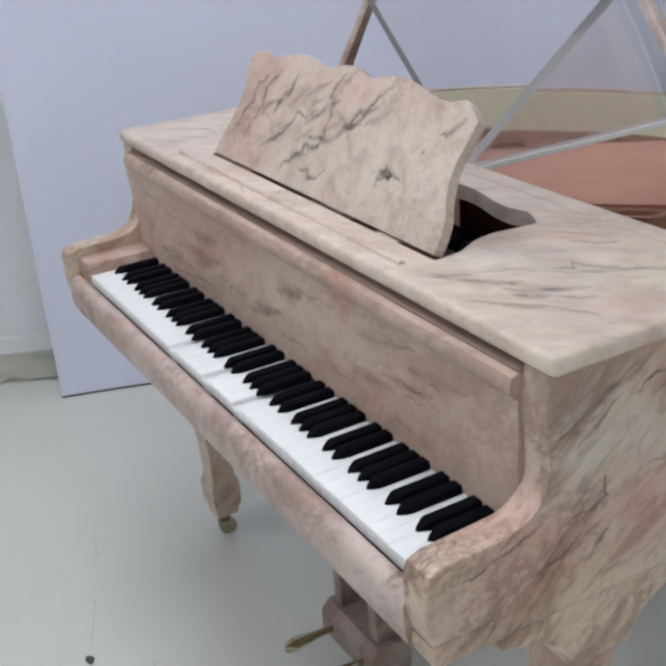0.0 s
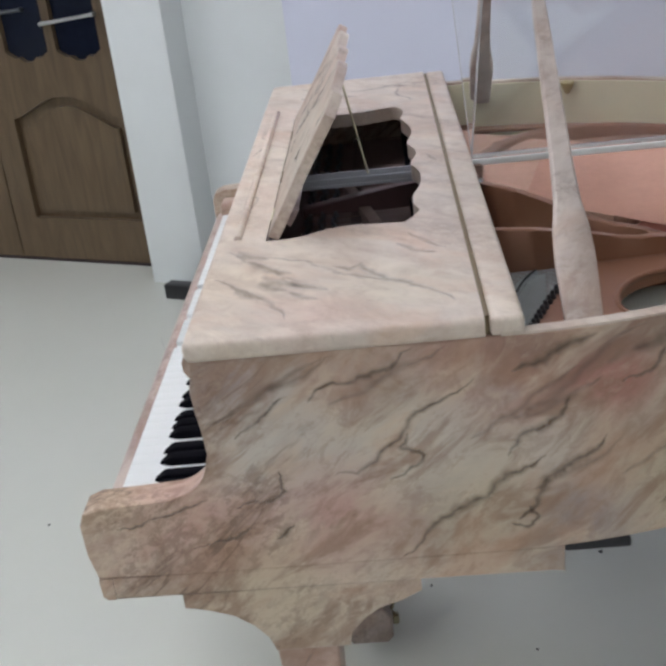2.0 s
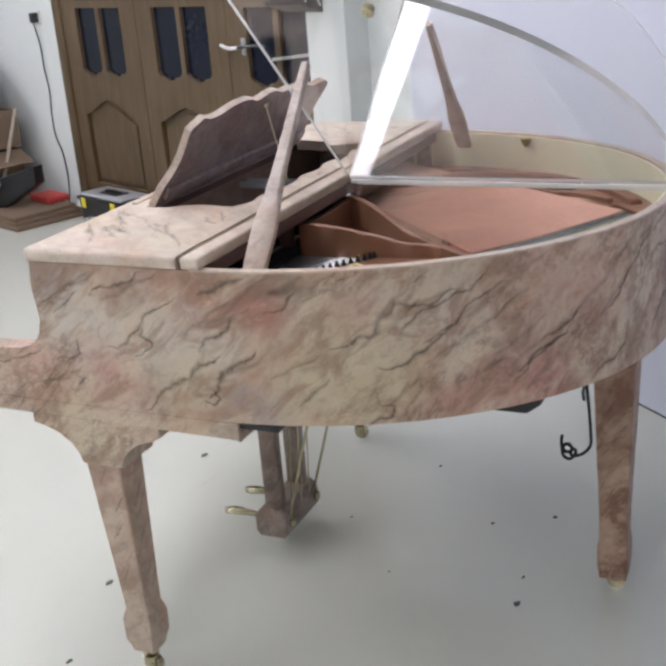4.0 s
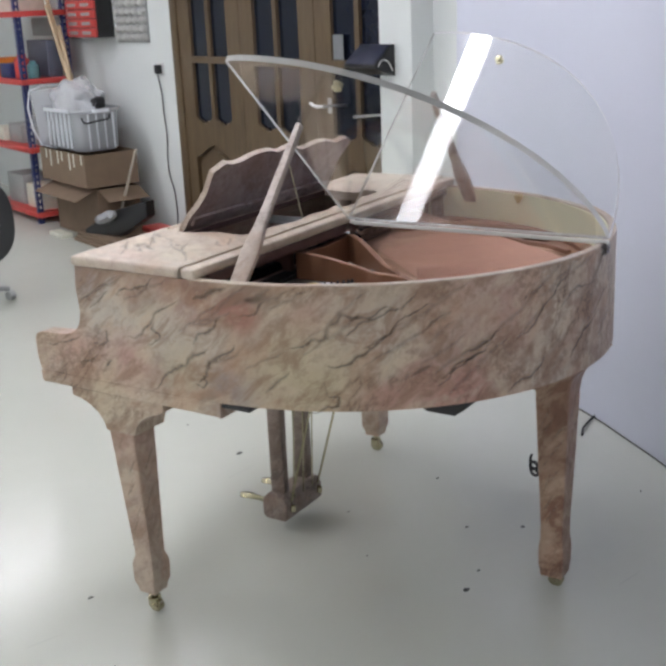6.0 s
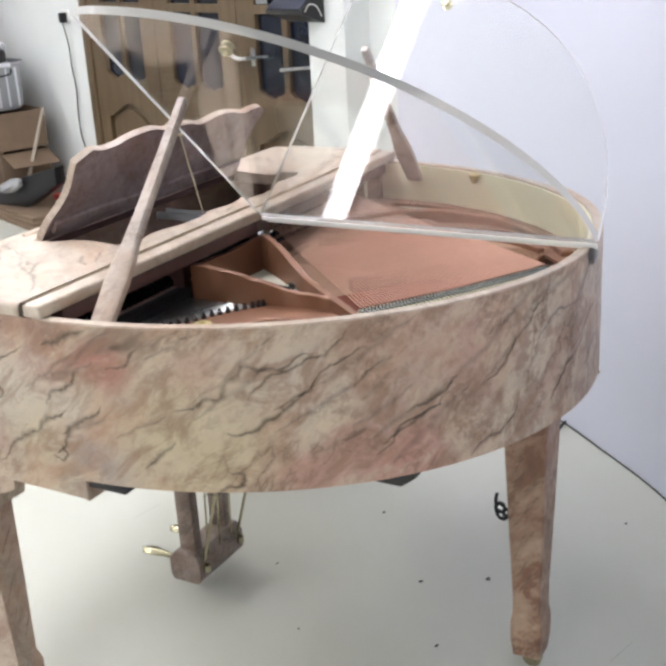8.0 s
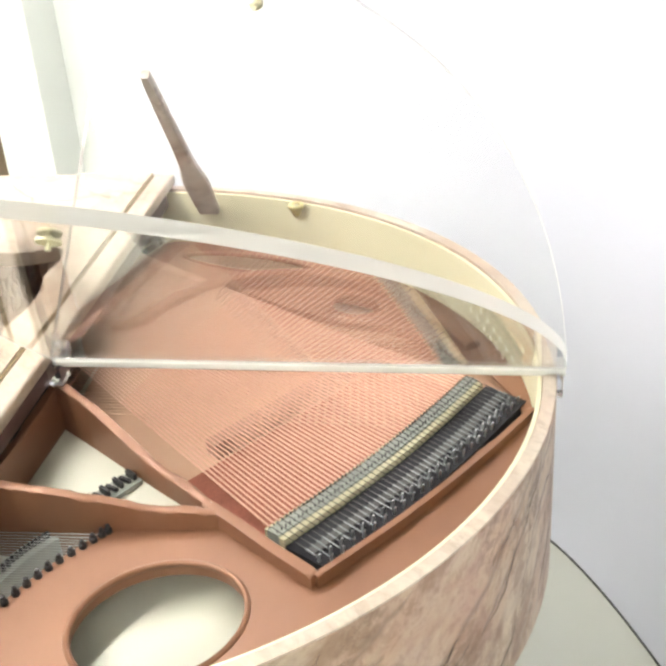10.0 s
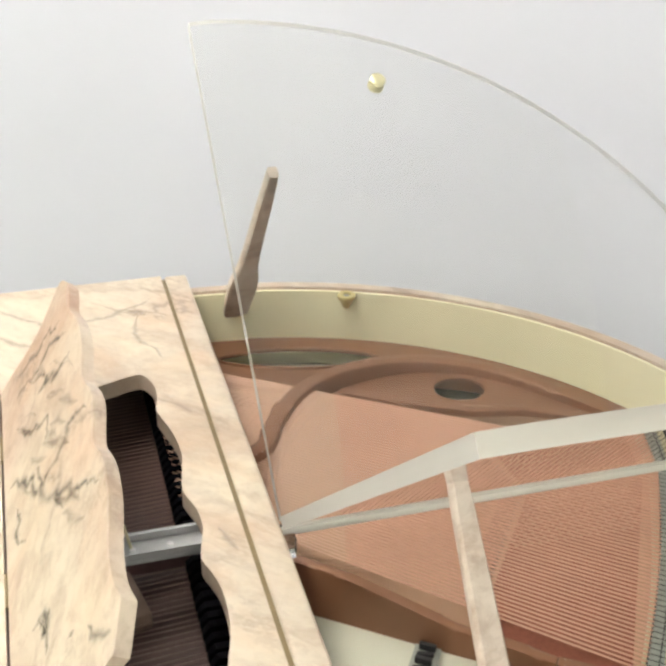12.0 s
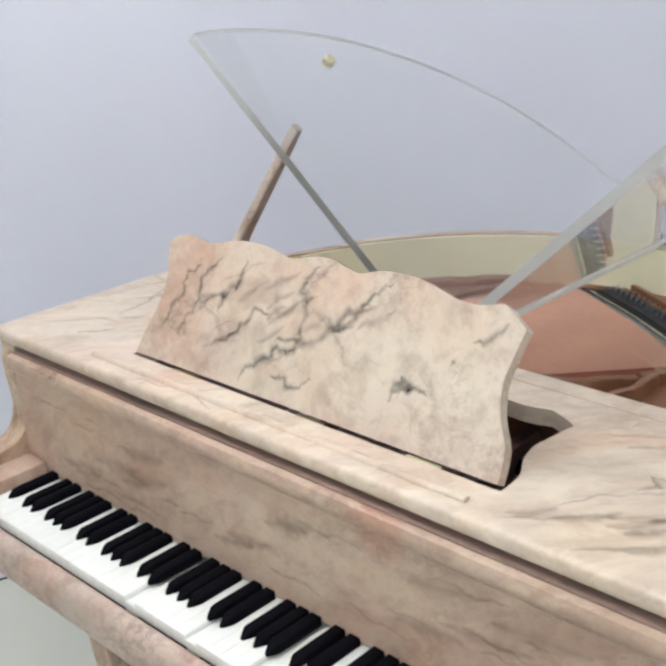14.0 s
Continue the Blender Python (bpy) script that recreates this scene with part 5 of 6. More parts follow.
for dx in (-0.085, 0.080):
    bm = bmesh.new()
    tube(bm, (lyre_x + dx, 0.340, 0.090), (lyre_x + dx * 1.1, 0.52, 0.725), 0.0042, seg=10)
    lathe(bm, [(0.004, 0.075), (0.011, 0.08), (0.011, 0.1), (0.004, 0.104)], (lyre_x + dx, 0.352, 0), 10)
    part("brace_rod", bm, M_BRASS, lyre, "brass brace rod")
for dx in (-0.056, 0.0, 0.056):
    bm = bmesh.new()
    tube(bm, (lyre_x + dx, 0.343, 0.10), (lyre_x + dx, 0.372, 0.72), 0.0026, seg=8)
    part("pedal_rod", bm, M_BRASS, lyre)

# electronics slung underneath
bm = bmesh.new()
box(bm, 0.62, 0.738, 0.622, 0.712, 0.7335, 0.7475, 0.003)
part("control_box", bm, M_BLACK, piano, "black plastic control box under the rim")
bm = bmesh.new()
prism(bm, [(1.02, 0.7475), (1.02, 0.715), (1.06, 0.692), (1.14, 0.692), (1.17, 0.715), (1.17, 0.7475)], "x", 0.25, 0.44, 0.004)
part("under_box", bm, M_BLACK, piano, "black box under the soundboard")

# black cable hanging from the underside, tied in a small loop
bm = bmesh.new()
knot = [(-0.321 + 0.004 * math.sin(2.3 * k), 1.058 + 0.013 * math.cos(1.05 * k), 0.231 + 0.013 * math.sin(1.05 * k)) for k in range(13)]
cable(bm, [(-0.30, 1.08, 0.724), (-0.31, 1.09, 0.60), (-0.322, 1.112, 0.42), (-0.326, 1.122, 0.290), (-0.326, 1.122, 0.248), (-0.325, 1.108, 0.224), (-0.323, 1.087, 0.211), (-0.320, 1.066, 0.213)] + knot
      + [(-0.324, 1.080, 0.226), (-0.330, 1.075, 0.203), (-0.335, 1.058, 0.190), (-0.340, 1.041, 0.197), (-0.345, 1.036, 0.220), (-0.352, 1.033, 0.240), (-0.360, 1.034, 0.252)], 0.0048, 6, 5)
part("hanging_cable", bm, M_RUBBER, piano, "black cable tied in a loop")

# painted cracks in the marble, each a wandering stroke between a few anchors
def crack(bm, anchors, width, seed, place, rough=0.16):
    r = random.Random(seed)
    pts = [Vector(a) for a in anchors]
    for _ in range(4):
        nxt = [pts[0]]
        for a, b in zip(pts, pts[1:]):
            d_ = b - a
            m_ = (a + b) / 2 + Vector((-d_.y, d_.x)) * r.uniform(-rough, rough)
            nxt += [m_, b]
        pts = nxt
    uv = bm.loops.layers.uv.verify()
    n_ = len(pts)
    rows_ = []
    k_ = 1.0
    for i, p in enumerate(pts):
        t = (pts[min(i + 4, n_ - 1)] - pts[max(i - 4, 0)]).normalized()
        s = Vector((-t.y, t.x))
        u = i / (n_ - 1)
        k_ = 0.7 * k_ + 0.3 * r.uniform(0.35, 1.6)
        w = width * k_ * (0.12 + 0.88 * math.sin(math.pi * min(1, u * 1.02)) ** 0.7)
        rows_.append((bm.verts.new(place(p + s * w)), bm.verts.new(place(p - s * w)), u))
    for (a, b, u), (c, e, v) in zip(rows_, rows_[1:]):
        f = bm.faces.new((a, c, e, b))
        for lp, q in zip(f.loops, ((u, 0), (v, 0), (v, 1), (u, 1))):
            lp[uv].uv = q


def leg_stroke(bm, a, z, rise, r, place, width=0.0055):
    """A slanting brush stroke on one face of a leg: a runs across the face from -1 to 1."""
    uv = bm.loops.layers.uv.verify()
    rows_ = []
    for i in range(13):
        u = i / 12
        x, y = a + 0.9 * u, z - rise / 2 + rise * u + r.uniform(-0.003, 0.003)
        w = width * (0.25 + math.sin(math.pi * u)) * r.uniform(0.6, 1.4)
        rows_.append((bm.verts.new(place(Vector((x, y + w)))), bm.verts.new(place(Vector((x, y - w)))), u))
    for (p0, p1, u), (q0, q1, v) in zip(rows_, rows_[1:]):
        f = bm.faces.new((p0, q0, q1, p1))
        for lp, q in zip(f.loops, ((u, 0), (v, 0), (v, 1), (u, 1))):
            lp[uv].uv = q


ARC = [0.0]
_prev = ell(A_, B_, 0)
for k in range(1, 721):
    q = ell(A_, B_, math.pi * k / 720)
    ARC.append(ARC[-1] + math.hypot(q[0] - _prev[0], q[1] - _prev[1]))
    _prev = q


def on_side(p):
    s, z = p.x, p.y
    if s <= YC:
        return (A_ + 0.0005, s, z)
    t = float(np.interp(s - YC, ARC, [math.pi * k / 720 for k in range(721)]))
    return (*ell(A_ + 0.0005, B_ + 0.0005, t), z)


def on_lid(p):
    return (p.x, p.y, LID_Z + 0.0005)


def on_desk(p):
    return Matrix.Translation((0, SLOT_Y, LID_Z + 0.005)) @ Matrix.Rotation(TILT_D, 4, "X") @ Vector((p.x, p.y, 0.0005))


def side_vein(width, seed, *pts):
    """One painted vein through places given as running length round the side and height."""
    bm = bmesh.new()
    crack(bm, pts, width * 1.6, seed, on_side, 0.15)
    part("painted_vein", bm, M_VEIN, rim, "", False)


side_vein(0.0075, 40, (0.827, 0.913), (0.914, 0.936), (0.963, 0.998), (1.086, 1.014))
side_vein(0.006, 41, (0.551, 0.896), (0.571, 0.929), (0.617, 0.947), (0.632, 0.975))
side_vein(0.0075, 42, (0.403, 0.752), (0.482, 0.822), (0.551, 0.87), (0.6, 0.893))
side_vein(0.0075, 43, (0.561, 0.797), (0.598, 0.851), (0.634, 0.877), (0.68, 0.912))
side_vein(0.004, 44, (0.552, 0.792), (0.575, 0.785), (0.588, 0.8), (0.575, 0.818))
side_vein(0.0045, 45, (0.395, 0.874), (0.443, 0.909), (0.413, 0.923), (0.424, 0.945))
side_vein(0.0055, 46, (0.187, 0.849), (0.235, 0.856), (0.255, 0.87), (0.25, 0.902))
side_vein(0.006, 47, (0.754, 0.791), (0.786, 0.819), (0.824, 0.848))
side_vein(0.006, 48, (0.861, 0.74), (0.939, 0.761), (0.945, 0.785), (0.914, 0.792))
side_vein(0.007, 49, (0.919, 0.87), (1.012, 0.896), (1.087, 0.965))
side_vein(0.005, 50, (1.203, 0.821), (1.271, 0.863), (1.355, 0.905))
side_vein(0.005, 51, (1.25, 0.876), (1.355, 0.927))
side_vein(0.005, 52, (0.964, 0.932), (1.05, 0.99), (1.144, 1.05))
side_vein(0.004, 53, (1.084, 0.96), (1.175, 1.017))
side_vein(0.004, 54, (1.189, 0.8), (1.326, 0.88))
side_vein(0.005, 55, (1.38, 0.754), (1.506, 0.842))
side_vein(0.005, 56, (1.553, 0.946), (1.692, 0.984))
side_vein(0.005, 57, (0.323, 0.888), (0.42, 0.949), (0.513, 1.014))
side_vein(0.01, 58, (0.56, 1.02), (0.669, 1.058))
side_vein(0.004, 59, (0.7, 0.985), (0.75, 1.005), (0.77, 1.03))
side_vein(0.004, 60, (0.02, 0.83), (0.09, 0.845), (0.15, 0.866))
side_vein(0.004, 61, (0.2, 0.955), (0.24, 0.985), (0.27, 1.01))
side_vein(0.005, 62, (0.3, 1.0), (0.38, 1.03), (0.44, 1.065))
side_vein(0.004, 63, (0.235, 0.795), (0.262, 0.815))
side_vein(0.003, 64, (0.12, 0.79), (0.17, 0.8), (0.21, 0.815))
side_vein(0.005, 65, (1.6, 0.8), (1.66, 0.86), (1.75, 0.9))
side_vein(0.005, 66, (1.42, 0.9), (1.5, 0.97), (1.58, 1.03))
# broad soft brush strokes between them, all leaning the same way
r6 = random.Random(21)
for i in range(46):
    s_, z_ = r6.uniform(0.02, 2.2), r6.uniform(0.765, 1.03)
    if z_ > 0.82 and (s_ < 0.16 or (s_ < 0.50 and z_ < 0.97)):
        continue
    ln_, up = r6.uniform(0.06, 0.20), r6.uniform(0.45, 0.80)
    z2 = min(1.062, z_ + ln_ * up)
    bm = bmesh.new()
    crack(bm, ((s_, z_), (s_ + ln_ * 0.5, (z_ + z2) / 2 + r6.uniform(-0.006, 0.006)), (s_ + ln_, z2)), r6.uniform(0.006, 0.017), 300 + i, on_side, 0.10)
    part("brush_stroke", bm, M_STROKE, rim, "", False)
# thin slanting veins on the outer and inner faces of the legs
r9 = random.Random(77)
for lg, cx, cy, out_x, top, prof in LEGS:
    zs, hs = [z for z, h in prof][::-1], [h for z, h in prof][::-1]
    for face in range(2):
        def on_leg(p, face=face):
            h = float(np.interp(p.y, zs, hs))
            mid = cx + out_x * min(1.0, (top - p.y) / 0.44)
            a = max(-0.90, min(0.90, p.x)) * h
            return (mid + h + 0.0006, cy + a, p.y) if face == 0 else (mid - a, cy + h + 0.0006, p.y)
        for k in range(9 if cy > 1 else 6):
            z_ = 0.24 + (k + r9.random()) * (0.36 / (9 if cy > 1 else 6))
            d_ = r9.uniform(0.05, 0.09)
            a_ = r9.uniform(-0.9, 0.1)
            bm = bmesh.new()
            leg_stroke(bm, a_, z_, d_, r9, on_leg, 0.0095 if cy > 1 else 0.0055)
            part("brush_stroke", bm, M_STROKE if cy > 1 or k % 2 else M_VEIN, lg, "", False)
LIDV = [
    (((0.434, 0.179), (0.521, 0.249), (0.581, 0.299)), 0.004), (((0.528, 0.380), (0.575, 0.395), (0.622, 0.445), (0.693, 0.500)), 0.006),
    (((0.541, 0.170), (0.622, 0.239), (0.706, 0.282)), 0.0045), (((0.461, 0.210), (0.573, 0.367), (0.600, 0.41)), 0.004),
    (((0.53, 0.38), (0.555, 0.36), (0.53, 0.33)), 0.004), (((-0.587, 0.329), (-0.611, 0.424), (-0.66, 0.50)), 0.005),
    (((-0.70, 0.22), (-0.62, 0.30), (-0.55, 0.31)), 0.004), (((-0.45, 0.49), (-0.52, 0.46), (-0.60, 0.47)), 0.004),
    (((0.0, 0.50), (0.05, 0.515)), 0.004), (((0.42, 0.45), (0.50, 0.50)), 0.004), (((-0.3, 0.17), (-0.2, 0.19), (-0.1, 0.165)), 0.003),
    (((0.1, 0.17), (0.2, 0.20), (0.28, 0.19)), 0.003),
]
for i, (pts, w) in enumerate(LIDV):
    bm = bmesh.new()
    crack(bm, pts, w * 2.0, 90 + i, on_lid, 0.12)
    part("painted_vein", bm, M_LIDVEIN, front_lid, "", False)
DESKV = [
    (((0.128, 0.226), (0.083, 0.180), (0.036, 0.136), (-0.008, 0.101), (-0.063, 0.083), (-0.099, 0.041), (-0.123, 0.012)), 0.006),
    (((-0.024, 0.222), (-0.050, 0.176), (-0.022, 0.143), (-0.015, 0.106)), 0.005),
    (((-0.191, 0.205), (-0.189, 0.171), (-0.224, 0.136), (-0.221, 0.109)), 0.005),
    (((0.181, 0.056), (0.183, 0.084), (0.205, 0.088), (0.211, 0.078), (0.244, 0.081)), 0.0055),
    (((0.190, 0.098), (0.197, 0.085), (0.195, 0.07)), 0.004),
    (((0.337, 0.206), (0.315, 0.179), (0.290, 0.168)), 0.0045),
    (((0.265, 0.137), (0.272, 0.134)), 0.004),
    (((-0.30, 0.19), (-0.32, 0.12), (-0.35, 0.06)), 0.004),
    (((-0.25, 0.20), (-0.28, 0.13), (-0.30, 0.05)), 0.004),
    (((-0.10, 0.13), (-0.16, 0.10), (-0.20, 0.06)), 0.0035),
    (((0.03, 0.05), (-0.02, 0.03), (-0.06, 0.035)), 0.003),
]
for i, (pts, w) in enumerate(DESKV):
    bm = bmesh.new()
    crack(bm, pts, w * 2.6, 130 + i, on_desk, 0.28)
    part("painted_vein", bm, M_GREYVEIN, desk, "", False)
r8 = random.Random(52)
for i, (pts, w) in enumerate(DESKV):
    for k in range(1 if len(pts) > 3 else 0):
        a, b = pts[r8.randrange(len(pts))], pts[0]
        ang_ = r8.uniform(0.2, 1.3) + (math.pi if r8.random() < 0.5 else 0)
        l_ = r8.uniform(0.025, 0.065)
        e_ = (max(-0.35, min(0.345, a[0] + l_ * math.cos(ang_))), max(0.008, min(0.205, a[1] + l_ * math.sin(ang_))))
        bm = bmesh.new()
        crack(bm, (a, ((a[0] + e_[0]) / 2 + r8.uniform(-0.008, 0.008), (a[1] + e_[1]) / 2), e_), w * 1.2, 160 + 3 * i + k, on_desk, 0.30)
        part("painted_vein", bm, M_GREYVEIN, desk, "", False)


r7 = random.Random(33)
for i in range(22):
    x, y = r7.uniform(-0.36, 0.10), r7.uniform(0.01, 0.17)
    l_ = r7.uniform(0.03, 0.10)
    bm = bmesh.new()
    crack(bm, ((x, y), (x + l_ * 0.45 + r7.uniform(-0.01, 0.01), y + l_ * 0.30), (x + l_, min(0.208, y + l_ * 0.75))), r7.uniform(0.004, 0.011), 500 + i, on_desk, 0.12)
    part("brush_stroke", bm, M_DESKSTROKE, desk, "", False)


def on_front(p):
    return (p.x, 0.1490, p.y)


for i in range(22):
    l_ = r7.uniform(0.05, 0.17)
    x, z = r7.uniform(-0.66, 0.64 - l_), r7.uniform(0.85, 0.995)
    rise = r7.uniform(-0.018, 0.022)
    bm = bmesh.new()
    crack(bm, ((x, z), (x + l_ * 0.3, z + rise * 0.7), (x + l_ * 0.6, z + rise * 0.3), (x + l_, z + rise)), r7.uniform(0.0030, 0.0060), 600 + i, on_front, 0.13)
    part("brush_stroke", bm, M_STROKE if i % 3 else M_LIDVEIN, fallboard, "", False)
for i in range(14):
    l_ = r7.uniform(0.06, 0.16)
    x, z = r7.uniform(-0.66, 0.60 - l_), r7.uniform(0.86, 0.98)
    bm = bmesh.new()
    crack(bm, ((x, z), (x + l_ * 0.5, z + 0.006), (x + l_, z + 0.016)), r7.uniform(0.012, 0.024), 640 + i, on_front, 0.05)
    part("brush_stroke", bm, M_DESKSTROKE, fallboard, "", False)
for i in range(12):
    side_ = r7.random() < 0.6
    x, y = (r7.uniform(0.42, 0.66), r7.uniform(0.19, 0.44)) if side_ else (r7.uniform(-0.70, -0.42), r7.uniform(0.19, 0.46))
    l_ = r7.uniform(0.04, 0.12)
    bm = bmesh.new()
    crack(bm, ((x, y), (x + l_ * 0.35, y + l_ * 0.25), (x + l_ * 0.55, y + l_ * 0.6)), r7.uniform(0.010, 0.022), 700 + i, on_lid, 0.07)
    part("brush_stroke", bm, M_DESKSTROKE, front_lid, "", False)


# ---- things round the room ----
def steel_shelf():
    """Boltless rack: blue slotted posts, red shelves."""
    root = thing("storage_rack", W(4.62, 0.40), "boltless rack with blue slotted posts and red metal shelves", "shelf")
    S0, S1, O0, O1 = 4.10, 5.15, 0.20, 0.60
    for s in (S0, S1):
        for o in (O0, O1):
            def post(q, s=s, o=o):
                box(q, s, s + 0.014, o - 0.002, o + 0.002, 0, 2.2)
                box(q, s + 0.031, s + 0.045, o - 0.002, o + 0.002, 0, 2.2)
                for k in range(43):
                    box(q, s + 0.0142, s + 0.0308, o - 0.002, o + 0.002, k * 0.052, k * 0.052 + 0.026)
                box(q, s, s + 0.004, o - 0.014, o - 0.0022, 0, 2.2)
                box(q, s, s + 0.004, o - 0.044, o - 0.030, 0, 2.2)
                for k in range(43):
                    box(q, s, s + 0.004, o - 0.0298, o - 0.0142, k * 0.052, k * 0.052 + 0.024)
            part("post", room_bm(post), M_BLUE, root)
    for z in (0.05, 0.60, 1.16, 1.70):
        def shelf(q, z=z):
            box(q, S0 - 0.01, S1 + 0.05, O0 - 0.04, O1 + 0.012, z, z + 0.045, 0.003)
        part("shelf_board", room_bm(shelf), M_RED, root)
    return root


steel_shelf()


def room_box(name, s0, s1, o0, o1, z0, z1, mat, label, cat, bev=0.006, group=""):
    bm = bmesh.new()
    box(bm, s0, s1, o0, o1, z0, z1, bev, 2, ROOM)
    return tagged(put(name, bm, mat), label, cat, group)


def jar(name, s, o, z, r, h, mat, label, cat):
    bm = bmesh.new()
    lathe(bm, [(r * 0.95, 0), (r, 0.01), (r, h * 0.75), (r * 0.6, h * 0.85), (r * 0.55, h), (r * 0.5, h)], (0, 0, 0), 16)
    bm.transform(Matrix.Translation(W(s, o, z)))
    return tagged(put(name, bm, mat), label, cat)


Z1, Z2, Z3, Z4 = 0.0955, 0.6455, 1.2055, 1.7455
room_box("plastic_bin", 4.72, 4.98, 0.36, 0.58, Z3, Z3 + 0.16, M_ORANGE, "orange plastic bin on the red shelf", "bin")
room_box("plastic_bin", 4.42, 4.66, 0.40, 0.58, Z3, Z3 + 0.12, M_BLUE, "blue plastic bin on the red shelf", "bin")
jar("paint_can", 4.33, 0.50, Z3, 0.065, 0.20, M_RED, "red paint can on the shelf", "can")
jar("paint_can", 4.20, 0.46, Z3, 0.05, 0.14, M_TEAL, "teal paint can on the shelf", "can")
room_box("toolbox", 4.14, 4.60, 0.22, 0.34, Z3, Z3 + 0.30, M_SLATE, "slate grey tool case at the back of the shelf", "case")
room_box("parts_box", 4.5, 4.8, 0.28, 0.52, Z2, Z2 + 0.16, M_GREYP, "grey box on the middle shelf", "box")
room_box("parts_box", 4.85, 5.1, 0.28, 0.55, Z2, Z2 + 0.12, M_CLOTH, "pale box on the middle shelf", "box")
jar("bottle", 4.36, 0.45, Z2, 0.05, 0.24, M_TUB, "translucent plastic bottle on the shelf", "bottle")
jar("bottle", 4.22, 0.44, Z2, 0.05, 0.20, M_GREYP, "grey bottle on the shelf", "bottle")
room_box("parts_box", 4.2, 4.55, 0.26, 0.52, Z1, Z1 + 0.20, M_CLOTH, "pale box on the bottom shelf", "box")
room_box("parts_box", 4.62, 5.0, 0.26, 0.52, Z1, Z1 + 0.26, M_GREYP, "grey box on the bottom shelf", "box")
room_box("parts_box", 4.3, 4.9, 0.25, 0.52, Z4, Z4 + 0.2, M_CLOTH, "pale carton on the top shelf", "box")
room_box("wall_board", 4.14, 4.75, 0.205, 0.215, Z3 + 0.33, Z4 - 0.06, M_GREYP, "grey sheet leaning at the back of the shelf", "sheet", 0.002)


def drawer_cabinet():
    """Wall-hung small-parts cabinet with red drawers and a black side."""
    root = thing("parts_cabinet", W(3.78, 0.02, 1.515), "wall-hung parts cabinet with red drawers and black sides", "cabinet")
    part("body", room_bm(lambda q: box(q, 3.49, 4.07, 0.022, 0.16, 1.515, 2.10, 0.004)), M_BLACK, root)
    for k in range(8):
        z = 1.522 + k * 0.072
        dr = part("drawer", room_bm(lambda q, z=z: box(q, 3.500, 4.060, 0.1605, 0.182, z, z + 0.066, 0.004)), M_RED, root, "red drawer front")
        for a in (3.58, 3.84):
            part("label_strip", room_bm(lambda q, z=z, a=a: box(q, a, a + 0.16, 0.1825, 0.188, z + 0.020, z + 0.046, 0.001)), M_GREYP, dr)


drawer_cabinet()


def tray_panel():
    """Grey moulded tray hung on the wall, rows of round cups."""
    root = thing("wall_tray", W(3.1, 0.02, 1.47), "grey moulded tray with rows of cups hung on the wall", "tray")
    part("tray", room_bm(lambda q: box(q, 2.88, 3.42, 0.021, 0.034, 1.475, 2.06, 0.003)), M_GREYP, root)
    for i in range(5):
        for j in range(9):
            def cup(q, i=i, j=j):
                c = Vector((2.935 + i * 0.107, 0.034, 1.512 + j * 0.064))
                lathe(q, [(0.050, 0.0), (0.046, 0.020), (0.034, 0.030), (0.014, 0.033)], (0, 0, 0), 10)
                bmesh.ops.scale(q, vec=(1, 0.62, 1), verts=q.verts[:])
                bmesh.ops.rotate(q, matrix=Matrix.Rotation(radians(-90), 3, "X"), verts=q.verts[:])
                bmesh.ops.translate(q, vec=c, verts=q.verts[:])
            part("cup", room_bm(cup), M_TRAYCUP, root)


tray_panel()
# socket, plug and cable
sock = thing("wall_socket", W(2.80, 0.02, 1.28), "white wall socket with a black plug and cable", "socket")
part("cover", room_bm(lambda q: box(q, 2.695, 2.805, 0.021, 0.032, 1.24, 1.33, 0.003)), M_CEIL, sock)
part("plug", room_bm(lambda q: box(q, 2.705, 2.76, 0.0325, 0.075, 1.25, 1.315, 0.006)), M_BLACK, sock)


def plug_cable(q):
    cable(q, [(2.735, 0.06, 1.25), (2.730, 0.04, 1.10), (2.742, 0.032, 0.95), (2.722, 0.032, 0.80), (2.745, 0.032, 0.62), (2.735, 0.032, 0.48), (2.675, 0.032, 0.36), (2.665, 0.032, 0.15), (2.66, 0.08, 0.006), (2.8, 0.2, 0.006)], 0.005)


part("cord", room_bm(plug_cable), M_RUBBER, sock, "black cord")


